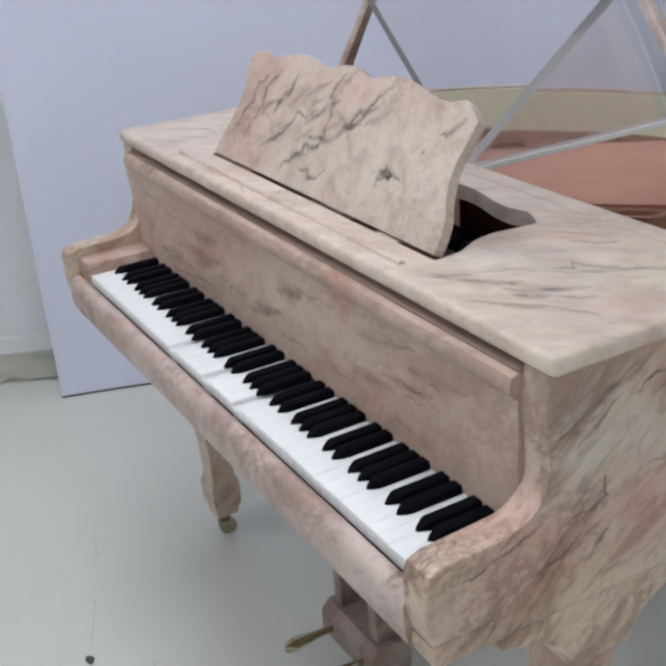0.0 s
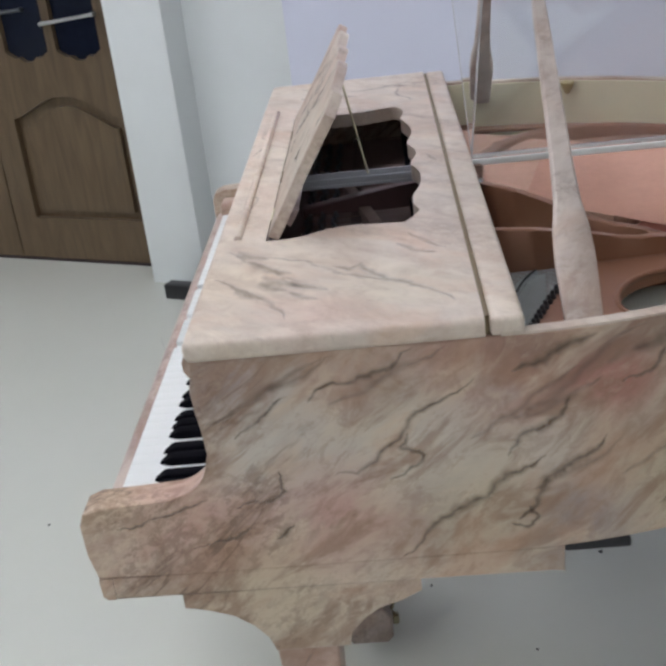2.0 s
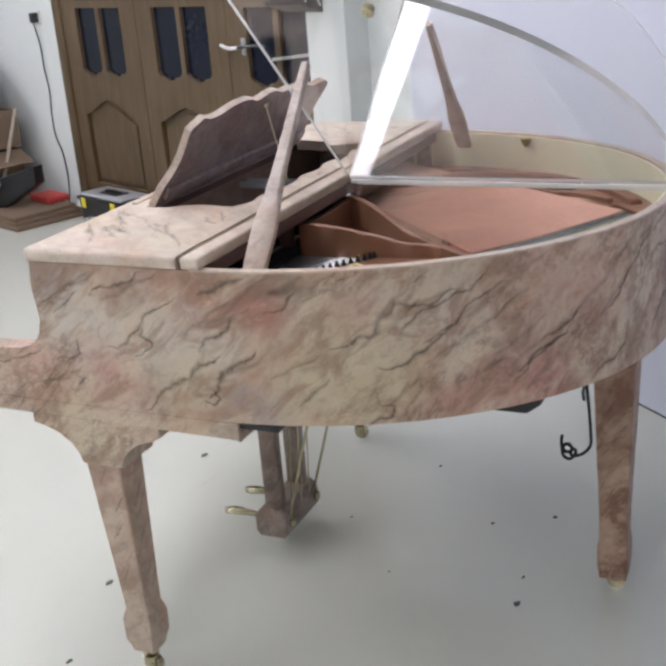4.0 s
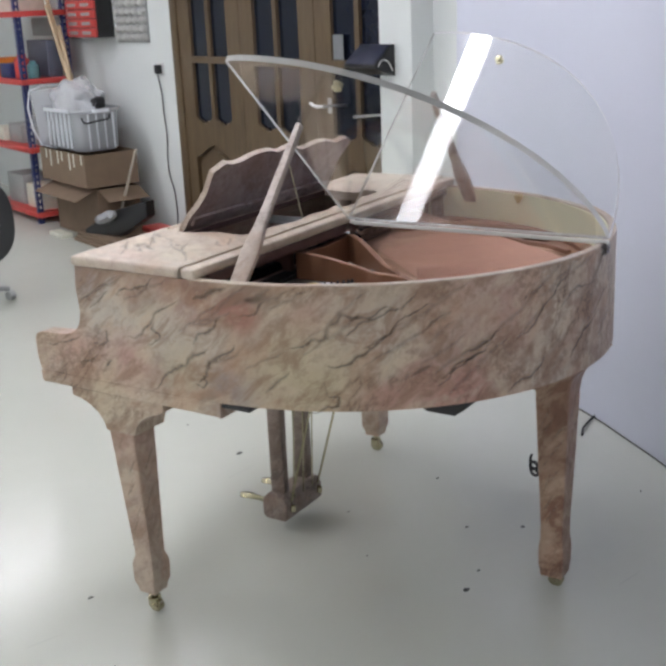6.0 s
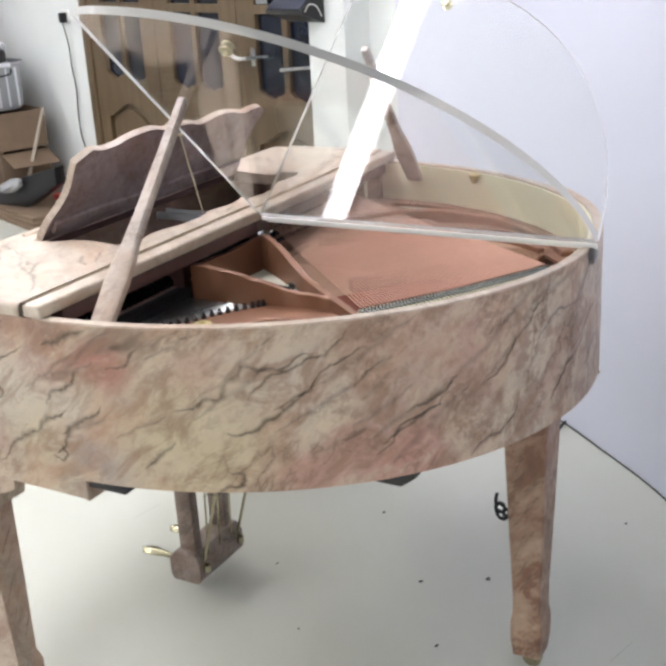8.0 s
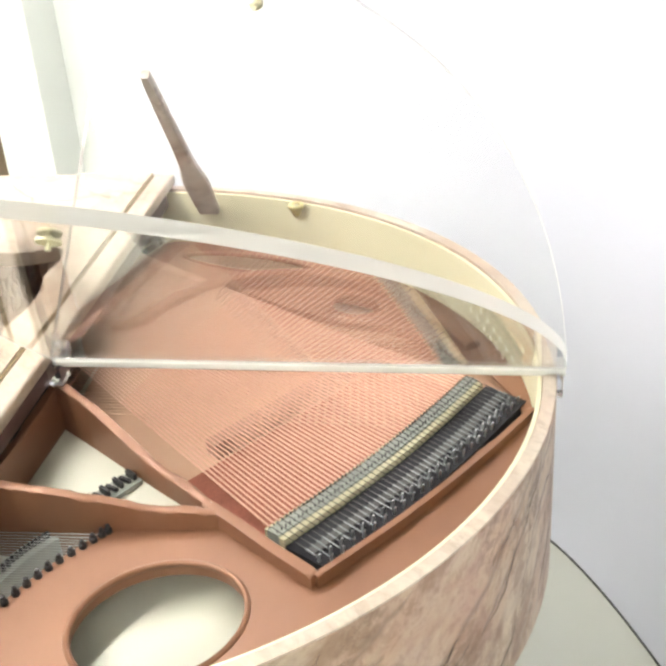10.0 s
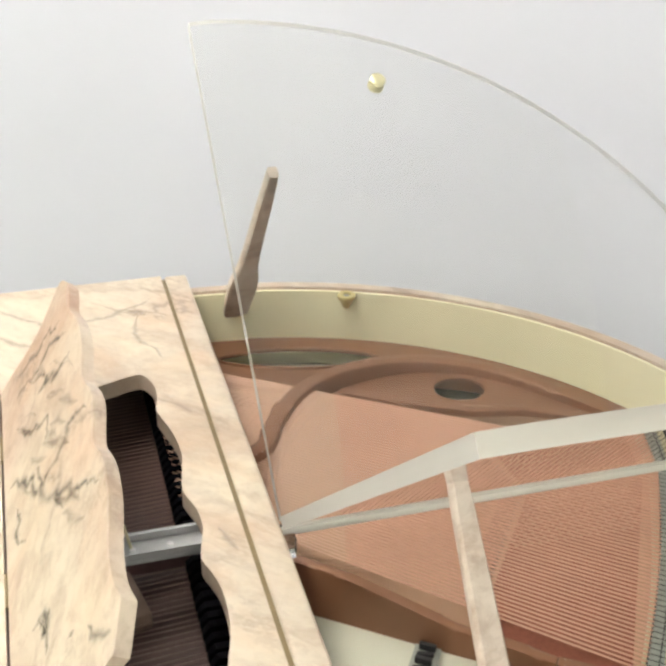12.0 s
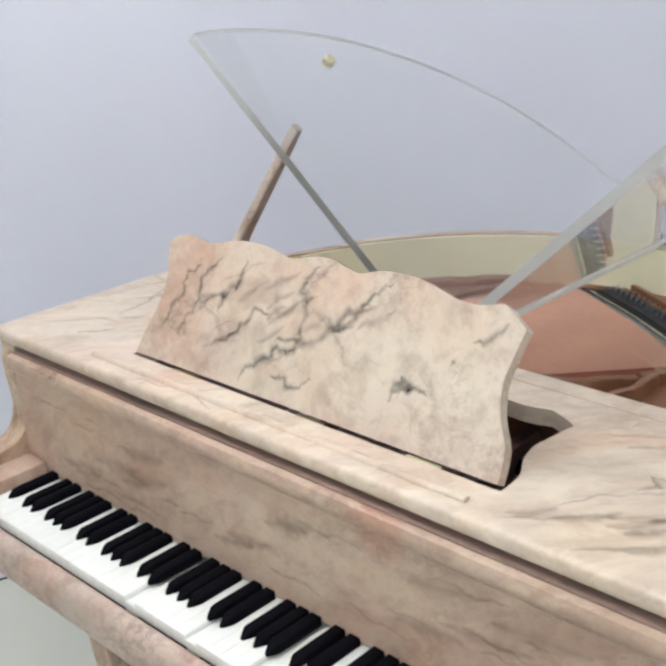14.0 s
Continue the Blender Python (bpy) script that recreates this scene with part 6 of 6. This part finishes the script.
# cartons and the tub on them
def carton(name, s0, s1, o0, o1, z0, z1, label, flaps):
    root = thing(name, W((s0 + s1) / 2, (o0 + o1) / 2, z0), label, "carton")
    t = 0.006

    def walls(q):
        box(q, s0, s1, o0, o0 + t, z0, z1)
        box(q, s0, s1, o1 - t, o1, z0, z1)
        box(q, s0, s0 + t, o0 + t, o1 - t, z0, z1)
        box(q, s1 - t, s1, o0 + t, o1 - t, z0, z1)
        box(q, s0 + t, s1 - t, o0 + t, o1 - t, z0, z0 + t)
    part("carton_body", room_bm(walls), M_CARD, root)
    for edge_, ang in flaps:
        def flap(q, edge_=edge_, ang=ang):
            w = 0.20
            if edge_ == "front":
                m = Matrix.Translation((0, o1, z1 + 0.001)) @ Matrix.Rotation(radians(ang), 4, "X")
                box(q, s0 + 0.01, s1 - 0.01, 0, w, 0, t * 0.7, 0, 2, m)
            elif edge_ == "side":
                m = Matrix.Translation((s0, 0, z1 + 0.001)) @ Matrix.Rotation(radians(180 - ang), 4, "Y")
                box(q, 0, w, o0 + 0.01, o1 - 0.01, 0, t * 0.7, 0, 2, m)
            else:
                m = Matrix.Translation((s1, 0, z1 + 0.001)) @ Matrix.Rotation(radians(ang), 4, "Y")
                box(q, 0, w, o0 + 0.01, o1 - 0.01, 0, t * 0.7, 0, 2, m)
        part("flap", room_bm(flap), M_CARDIN if edge_ != "front" else M_CARD, root)
    return root


carton("carton", 3.02, 3.86, 0.16, 0.52, 0.0, 0.40, "open brown cardboard carton on the floor", (("front", -22), ("side", 22)))
carton("carton", 3.01, 3.90, 0.16, 0.60, 0.42, 0.675, "brown cardboard carton stacked on another", ())
for k in range(7):
    s_ = 3.06 + 0.115 * k + 0.03 * (k % 2)
    bm = room_bm(lambda q: box(q, s_, s_ + 0.022, 0.6005, 0.6025, 0.60 - 0.03 * (k % 3), 0.672))
    tagged(put("tape_strip", bm, M_CLOTH), "pale strip of tape stuck on the carton", "tape", "tape strips")
part_root = thing("storage_tub", W(3.45, 0.38, 0.676), "large translucent plastic tub with clear wrap, on the cartons", "tub")


def tub(q):
    rows_ = []
    for z, g in ((0.677, 0.0), (0.70, 0.012), (0.97, 0.022), (0.985, 0.04), (1.0, 0.04)):
        s0, s1, o0, o1, r = 3.16 - g, 3.86 + g, 0.21 - g, 0.54 + g, 0.13
        ring_ = []
        for cx_, cy_, a0 in ((s1 - r, o1 - r, 0), (s0 + r, o1 - r, 90), (s0 + r, o0 + r, 180), (s1 - r, o0 + r, 270)):
            for k in range(5):
                a = radians(a0 + k * 22.5)
                ring_.append(q.verts.new((cx_ + r * math.cos(a), cy_ + r * math.sin(a), z)))
        rows_.append(ring_)
    for a, b in zip(rows_, rows_[1:]):
        for k in range(len(a)):
            q.faces.new((a[k], a[(k + 1) % len(a)], b[(k + 1) % len(a)], b[k]))
    q.faces.new(rows_[0][::-1])


part("tub_body", room_bm(tub), M_TUB, part_root)
for k in range(6):
    s_ = 3.29 + 0.085 * k
    part("rib", room_bm(lambda q: box(q, s_, s_ + 0.02, 0.556, 0.572, 0.70, 0.965, 0.004)), M_TUBRIB, part_root)
for k in range(4):
    o_ = 0.27 + 0.068 * k
    part("rib", room_bm(lambda q: box(q, 3.126, 3.1365, o_, o_ + 0.014, 0.70, 0.965, 0.003)), M_TUBRIB, part_root)
part("tub_rim", room_bm(lambda q: (box(q, 3.26, 3.76, 0.575, 0.59, 0.972, 1.0, 0.005), box(q, 3.106, 3.120, 0.31, 0.45, 0.972, 1.0, 0.005))), M_TUBRIB, part_root)
part("tub_content", room_bm(lambda q: (box(q, 3.26, 3.44, 0.28, 0.48, 0.685, 0.93, 0.02), box(q, 3.50, 3.76, 0.26, 0.48, 0.685, 0.84, 0.02))), M_GREYP, part_root, "grey parts inside")
part("tub_handle", room_bm(lambda q: cable(q, [(3.118, 0.54, 0.945), (3.100, 0.52, 0.905), (3.092, 0.42, 0.915), (3.100, 0.33, 0.925), (3.118, 0.31, 0.955)], 0.007)), M_BLACK, part_root, "black wire handle")


def tub_lid_plate(q):
    """A flat lid standing on edge against the end of the tub."""
    a, b, c, d = (Vector(p) for p in ((3.800, 0.25, 0.678), (3.875, 0.585, 0.678), (4.020, 0.585, 1.115), (3.850, 0.25, 1.140)))
    n = (b - a).cross(d - a).normalized() * 0.004
    lo_ = [q.verts.new(p - n) for p in (a, b, c, d)]
    hi_ = [q.verts.new(p + n) for p in (a, b, c, d)]
    q.faces.new(lo_[::-1])
    q.faces.new(hi_)
    for k in range(4):
        q.faces.new((lo_[k], lo_[(k + 1) % 4], hi_[(k + 1) % 4], hi_[k]))


tub_lid = thing("tub_lid", W(3.86, 0.40, 0.678), "milky plastic lid standing on edge beside the tub", "lid")
part("lid_plate", room_bm(tub_lid_plate), M_TUB, tub_lid)
part("lid_lip", room_bm(lambda q: cable(q, [(3.815, 0.25, 0.686), (3.880, 0.585, 0.690), (4.024, 0.585, 1.115), (3.858, 0.25, 1.140)], 0.008, 6, 3)), M_TUBRIB, tub_lid, "thick white lip of the lid")


def wrap(q):
    bmesh.ops.create_icosphere(q, subdivisions=4, radius=1.0)
    for v in q.verts:
        k = 1 + 0.24 * noise.noise(v.co * 2.3) + 0.12 * noise.noise(v.co * 6.0)
        v.co = Vector((3.53 + 0.36 * v.co.x * k, 0.375 + 0.16 * v.co.y * k, 1.02 + 0.19 * v.co.z * k))


tagged(put("plastic_wrap", room_bm(wrap), M_TUB), "crumpled clear plastic wrap heaped in the tub", "plastic wrap")
bm = room_bm(lambda q: box(q, 3.16, 3.28, 0.30, 0.42, 0.995, 1.09, 0.03))
tagged(put("machine_part", bm, M_BLACK), "dark machine part among the wrap", "machine part")
# black case and red tool by the cartons
for k in range(3):
    a_ = 0.04 * k
    room_box("flat_carton", 2.30 + a_, 3.24 - a_ * 0.5, 0.14 + a_ * 0.3, 0.66 - a_ * 0.4, 0.0005 + 0.027 * k, 0.026 + 0.027 * k, M_CARD if k != 1 else M_CARDIN, "flattened brown carton in a pile on the floor", "carton", 0.004, "flattened cartons")


def tool_case_shape(q):
    a, b = Vector((3.05, 0.60)), Vector((2.45, 0.36))
    d_ = (b - a)
    n_ = Vector((d_.y, -d_.x)).normalized() * 0.05
    prof_ = [(0.0, 0.0835), (0.55, 0.0835), (1.0, 0.25), (1.0, 0.37), (0.45, 0.27), (0.0, 0.115)]
    lo_ = [q.verts.new((*(a + d_ * u - n_), z)) for u, z in prof_]
    hi_ = [q.verts.new((*(a + d_ * u + n_), z)) for u, z in prof_]
    q.faces.new(lo_[::-1])
    q.faces.new(hi_)
    for k in range(6):
        q.faces.new((lo_[k], lo_[(k + 1) % 6], hi_[(k + 1) % 6], hi_[k]))
    bmesh.ops.recalc_face_normals(q, faces=q.faces[:])
    bmesh.ops.bevel(q, geom=q.edges[:], offset=0.008, segments=2, affect="EDGES", profile=0.5)


case = tagged(put("tool_case", room_bm(tool_case_shape), M_BLACK), "black tool case tilted up on the flattened cartons", "case")


def crumpled_bag(q):
    bmesh.ops.create_icosphere(q, subdivisions=3, radius=1.0)
    for v in q.verts:
        k = 1 + 0.3 * noise.noise(v.co * 2.1) + 0.15 * noise.noise(v.co * 5.0)
        v.co = Vector((2.80 + 0.17 * v.co.x * k, 0.57 + 0.045 * v.co.y * k, 0.225 + 0.045 * v.co.z * k - 0.16 * v.co.x * 0.35))


tagged(put("plastic_bag", room_bm(crumpled_bag), M_GREYBAR), "crumpled pale plastic bag on the black case", "bag")
room_box("red_tool", 2.50, 2.76, 0.13, 0.30, 0.0805, 0.128, M_RED, "small red tool on the flattened cartons", "tool", 0.015)
room_box("floor_clutter", 3.35, 3.60, 0.62, 0.72, 0.0, 0.035, M_CLOTH, "pale paper scrap on the floor", "paper", 0.008)
# sticks leaning at the rack and behind the cartons
for i, (a, b) in enumerate((((3.44, 0.36, 0.70), (4.04, 0.34, 1.86)), ((3.56, 0.33, 0.70), (3.84, 0.34, 1.62)), ((3.50, 0.34, 0.70), (3.96, 0.38, 1.78)))):
    bm = room_bm(lambda q, a=a, b=b: tube(q, a, b, 0.018, 0.016, 10))
    tagged(put("wooden_stick", bm, M_STICK), "pale bare wooden stick leaning on the rack", "stick", "leaning sticks")
bm = room_bm(lambda q: tube(q, (2.86, 0.50, 0.005), (2.93, 0.20, 0.69), 0.012, 0.012, 8))
tagged(put("wooden_stick", bm, M_GREYSTICK), "greyish wooden stick leaning on the cartons", "stick", "leaning sticks")

# black tool box in front of the door
tool_box = thing("tool_box", W(1.745, 0.25), "black plastic tool box with a grey lid and two yellow latches", "tool box")
m_tool = ROOM @ pose(1.745, 0.245, 0)
bm = bmesh.new()
rows_ = []
for z, w, d in ((0.004, 0.226, 0.100), (0.012, 0.232, 0.106), (0.090, 0.240, 0.111), (0.150, 0.244, 0.114), (0.196, 0.246, 0.115)):
    rows_.append([bm.verts.new(m_tool @ Vector((x, y, z))) for x, y in ((-w, 0.012 - d), (0.012 - w, -d), (w - 0.012, -d), (w, 0.012 - d), (w, d - 0.012), (w - 0.012, d), (0.012 - w, d), (-w, d - 0.012))])
for r0, r1 in zip(rows_, rows_[1:]):
    for k in range(8):
        bm.faces.new((r0[k], r0[(k + 1) % 8], r1[(k + 1) % 8], r1[k]))
bm.faces.new(rows_[0][::-1])
bm.faces.new(rows_[-1])
part("body", bm, M_BLACK, tool_box)
bm = bmesh.new()
box(bm, -0.255, 0.255, -0.122, 0.122, 0.1965, 0.218, 0.006, 2, m_tool)
part("lid_rim", bm, M_BLACK, tool_box)
bm = bmesh.new()
box(bm, -0.236, 0.236, -0.106, 0.106, 0.2182, 0.238, 0.009, 3, m_tool)
lid_ = part("lid", bm, M_GREYBAR, tool_box, "grey plastic lid")
bm = bmesh.new()
box(bm, -0.105, 0.105, -0.052, 0.052, 0.2382, 0.2405, 0.001, 2, m_tool)
part("handle_recess", bm, M_BLACK, lid_, "dark recess for the handle")
bm = bmesh.new()
cable(bm, [m_tool @ Vector(p) for p in ((-0.085, 0.0, 0.241), (-0.070, 0.0, 0.247), (0.070, 0.0, 0.247), (0.085, 0.0, 0.241))], 0.0055)
part("carry_handle", bm, M_BLACK, lid_)
for dx in (-0.165, 0.165):
    bm = bmesh.new()
    box(bm, dx - 0.022, dx + 0.022, 0.1225, 0.131, 0.152, 0.216, 0.003, 2, m_tool)
    box(bm, dx - 0.014, dx + 0.014, 0.1315, 0.135, 0.160, 0.182, 0.002, 2, m_tool)
    part("latch", bm, M_YELLOW, tool_box, "yellow plastic latch")
tin = thing("machine_part", W(1.72, 0.44), "small silver machine part with a dark hub beside the tool box", "part")
bm = bmesh.new()
box(bm, -0.050, 0.050, -0.030, 0.030, 0.0, 0.125, 0.008, 2, ROOM @ pose(1.72, 0.44, 0, 0, 0, 8))
part("housing", bm, M_STEEL, tin)
bm = bmesh.new()
tube(bm, ROOM @ Vector((1.716, 0.470, 0.070)), ROOM @ Vector((1.714, 0.492, 0.070)), 0.030, 0.024, 14)
part("hub", bm, M_BLACK, tin, "dark round hub")

# dark time clock on the column
clock = thing("wall_terminal", W(-0.15, 0.22, 1.33), "black wall-mounted terminal with a tilted dark screen on the column", "terminal")
bm = room_bm(lambda q: prism(q, [(0.2205, 1.33), (0.35, 1.375), (0.355, 1.390), (0.235, 1.490), (0.2205, 1.490)], "x", -0.28, -0.01, 0.004))
part("terminal_body", bm, M_BLACK, clock)
def screen(q):
    box(q, -0.27, -0.02, -0.072, 0.072, 0.0, 0.004, 0.001, 2, Matrix.Translation((0, 0.297, 1.4415)) @ Matrix.Rotation(math.atan2(-0.100, 0.120), 4, "X"))


part("terminal_cable", room_bm(lambda q: cable(q, [(-0.2825, 0.24, 1.36), (-0.284, 0.27, 1.405), (-0.284, 0.31, 1.415), (-0.2825, 0.335, 1.385)], 0.003)), M_CEIL, clock, "white cable")
part("screen", room_bm(screen), M_SCREEN, clock, "dark blue screen")

# dark timber bar and crumpled foam at the foot of the wall
bm = bmesh.new()
a, b = Vector((-2.17, -0.53, 0)), Vector((-2.03, -0.20, 0))
ang = math.degrees(math.atan2(b.y - a.y, b.x - a.x))
m_bar = pose((a.x + b.x) / 2, (a.y + b.y) / 2, 0, 0, 0, ang)
box(bm, -0.185, 0.185, -0.03, 0.03, 0.0, 0.062, 0.004, 2, m_bar)
tagged(put("black_bar", bm, M_BLACK), "black painted timber bar lying at the foot of the wall", "bar")
bm = bmesh.new()
gx, gy = 28, 10
grid = [[None] * (gy + 1) for _ in range(gx + 1)]
for i in range(gx + 1):
    for j in range(gy + 1):
        u, v = i / gx, j / gy
        p = Vector((-2.20, -0.28)).lerp(Vector((-1.86, 0.42)), u) + Vector((0.9, -0.4)).normalized() * (v - 0.5) * 0.20
        z = 0.012 + 0.055 * math.sin(math.pi * v) * (0.6 + 0.6 * noise.noise(Vector((u * 5, v * 2, 0)))) + 0.015 * noise.noise(Vector((u * 14, v * 6, 3)))
        grid[i][j] = bm.verts.new((p.x, p.y, max(0.003, z)))
for i in range(gx):
    for j in range(gy):
        bm.faces.new((grid[i][j], grid[i + 1][j], grid[i + 1][j + 1], grid[i][j + 1]))
bmesh.ops.solidify(bm, geom=bm.faces[:], thickness=0.004)
tagged(put("foam_sheet", bm, M_CLOTH), "crumpled cream foam sheet along the foot of the wall", "foam sheet")


# office chair at the edge of the workshop
def office_chair(x, y, yaw):
    root = thing("office_chair", (x, y, 0), "black office chair on a grey five-star base", "chair")
    m = pose(x, y, 0, 0, 0, yaw)
    bm = bmesh.new()
    box(bm, -0.24, 0.24, -0.24, 0.24, 0.44, 0.52, 0.03, 3, m)
    part("seat", bm, M_BLACK, root)
    bm = bmesh.new()
    ring_ = [(0.31 * math.copysign(abs(math.cos(a)) ** 0.8, math.cos(a)), 0.56 + 0.29 * math.copysign(abs(math.sin(a)) ** 0.8, math.sin(a))) for a in [math.tau * k / 36 for k in range(36)]]
    front_ = [bm.verts.new(m @ Vector((x_ - 0.10, 0.20 + 0.5 * x_ * x_, z_))) for x_, z_ in ring_]
    back_ = [bm.verts.new(m @ Vector((x_ - 0.10, 0.26 + 0.5 * x_ * x_, z_))) for x_, z_ in ring_]
    bm.faces.new(front_)
    bm.faces.new(back_[::-1])
    for k in range(36):
        bm.faces.new((front_[k], back_[k], back_[(k + 1) % 36], front_[(k + 1) % 36]))
    part("backrest", bm, M_BLACK, root)
    bm = bmesh.new()
    box(bm, -0.03, 0.03, 0.20, 0.30, 0.44, 0.70, 0.008, 2, m)
    part("back_bracket", bm, M_BLACK, root)
    bm = bmesh.new()
    tube(bm, m @ Vector((0, 0, 0.10)), m @ Vector((0, 0, 0.44)), 0.025)
    part("gas_column", bm, M_STEEL, root)
    for k in range(5):
        a = math.tau * k / 5 + math.pi
        tip = Vector((0.33 * math.cos(a), 0.33 * math.sin(a), 0.07))
        bm = bmesh.new()
        tube(bm, m @ Vector((0, 0, 0.11)), m @ tip, 0.024, 0.015, 8)
        arm = part("base_arm", bm, M_GREYP, root)
        bm = bmesh.new()
        q = m @ tip
        tube(bm, (q.x - 0.02, q.y, 0.028), (q.x + 0.02, q.y, 0.028), 0.028, seg=14)
        part("caster_wheel", bm, M_GREYP, arm)


office_chair(-1.465, -3.218, -41)

# black cable end at the foot of the wall
bm = bmesh.new()
cable(bm, [(-1.372, 0.920, 0.012), (-1.34, 0.913, 0.008), (-1.30, 0.912, 0.007), (-1.22, 0.916, 0.007), (-1.15, 0.935, 0.007)], 0.0055, 6, 5)
tagged(put("floor_cable", bm, M_RUBBER), "short black cable at the foot of the wall", "cable")

# dirt and scuffs on the floor
bits = [(-0.231, 0.857, 0.012), (0.015, 1.012, 0.010), (-0.316, 1.022, 0.014), (0.139, 1.027, 0.018), (-0.148, 0.438, 0.008), (0.098, 0.655, 0.006), (-0.534, 0.593, 0.011), (-0.390, -0.222, 0.022),
        (-0.537, -0.607, 0.009), (-1.463, -0.190, 0.016), (-1.877, -0.289, 0.014), (0.383, -0.080, 0.016), (-1.633, -1.354, 0.010), (0.713, 0.030, 0.013), (-0.757, 1.290, 0.009), (0.95, 0.35, 0.007)]
r5 = random.Random(4)
bm = bmesh.new()
for x, y, r in bits:
    k = r5.randint(6, 9)
    vs = [bm.verts.new((x + r * r5.uniform(0.5, 1.1) * math.cos(math.tau * j / k), y + 0.6 * r * r5.uniform(0.5, 1.1) * math.sin(math.tau * j / k), 0.0012)) for j in range(k)]
    top_ = bm.verts.new((x, y, 0.0012 + r * 0.25))
    for j in range(k):
        bm.faces.new((vs[j], vs[(j + 1) % k], top_))
    bm.faces.new(vs[::-1])
tagged(put("floor_specks", bm, M_SMUDGE), "dark crumbs of dirt on the floor", "dirt", kind="stuff")

# thin scuff lines on the floor
bm = bmesh.new()
for pts in (((-0.92, -0.03), (-0.85, -0.06), (-0.76, -0.075)), ((-0.60, -0.14), (-0.44, -0.20)), ((-1.75, -0.50), (-1.45, -0.42), (-1.20, -0.47)), ((-1.20, -0.47), (-1.18, -0.40)), ((-2.05, -0.75), (-1.98, -0.72)), ((-0.3, -0.1), (-0.18, -0.12)), ((0.9, 0.1), (1.0, 0.06)), ((-0.2, 1.45), (-0.1, 1.42))):
    sm = smooth_path([(x, y, 0) for x, y in pts], 6)
    for i, (p, q) in enumerate(zip(sm, sm[1:])):
        w_ = 0.0006 + 0.0009 * r5.random()
        d_ = (q - p).normalized()
        n_ = Vector((-d_.y, d_.x, 0)) * w_
        bm.faces.new([bm.verts.new((c.x, c.y, 0.0006)) for c in (p - n_, q - n_, q + n_, p + n_)])
tagged(put("floor_scuffs", bm, M_SCUFF), "thin grey scuff marks on the floor", "scuffs", kind="stuff")
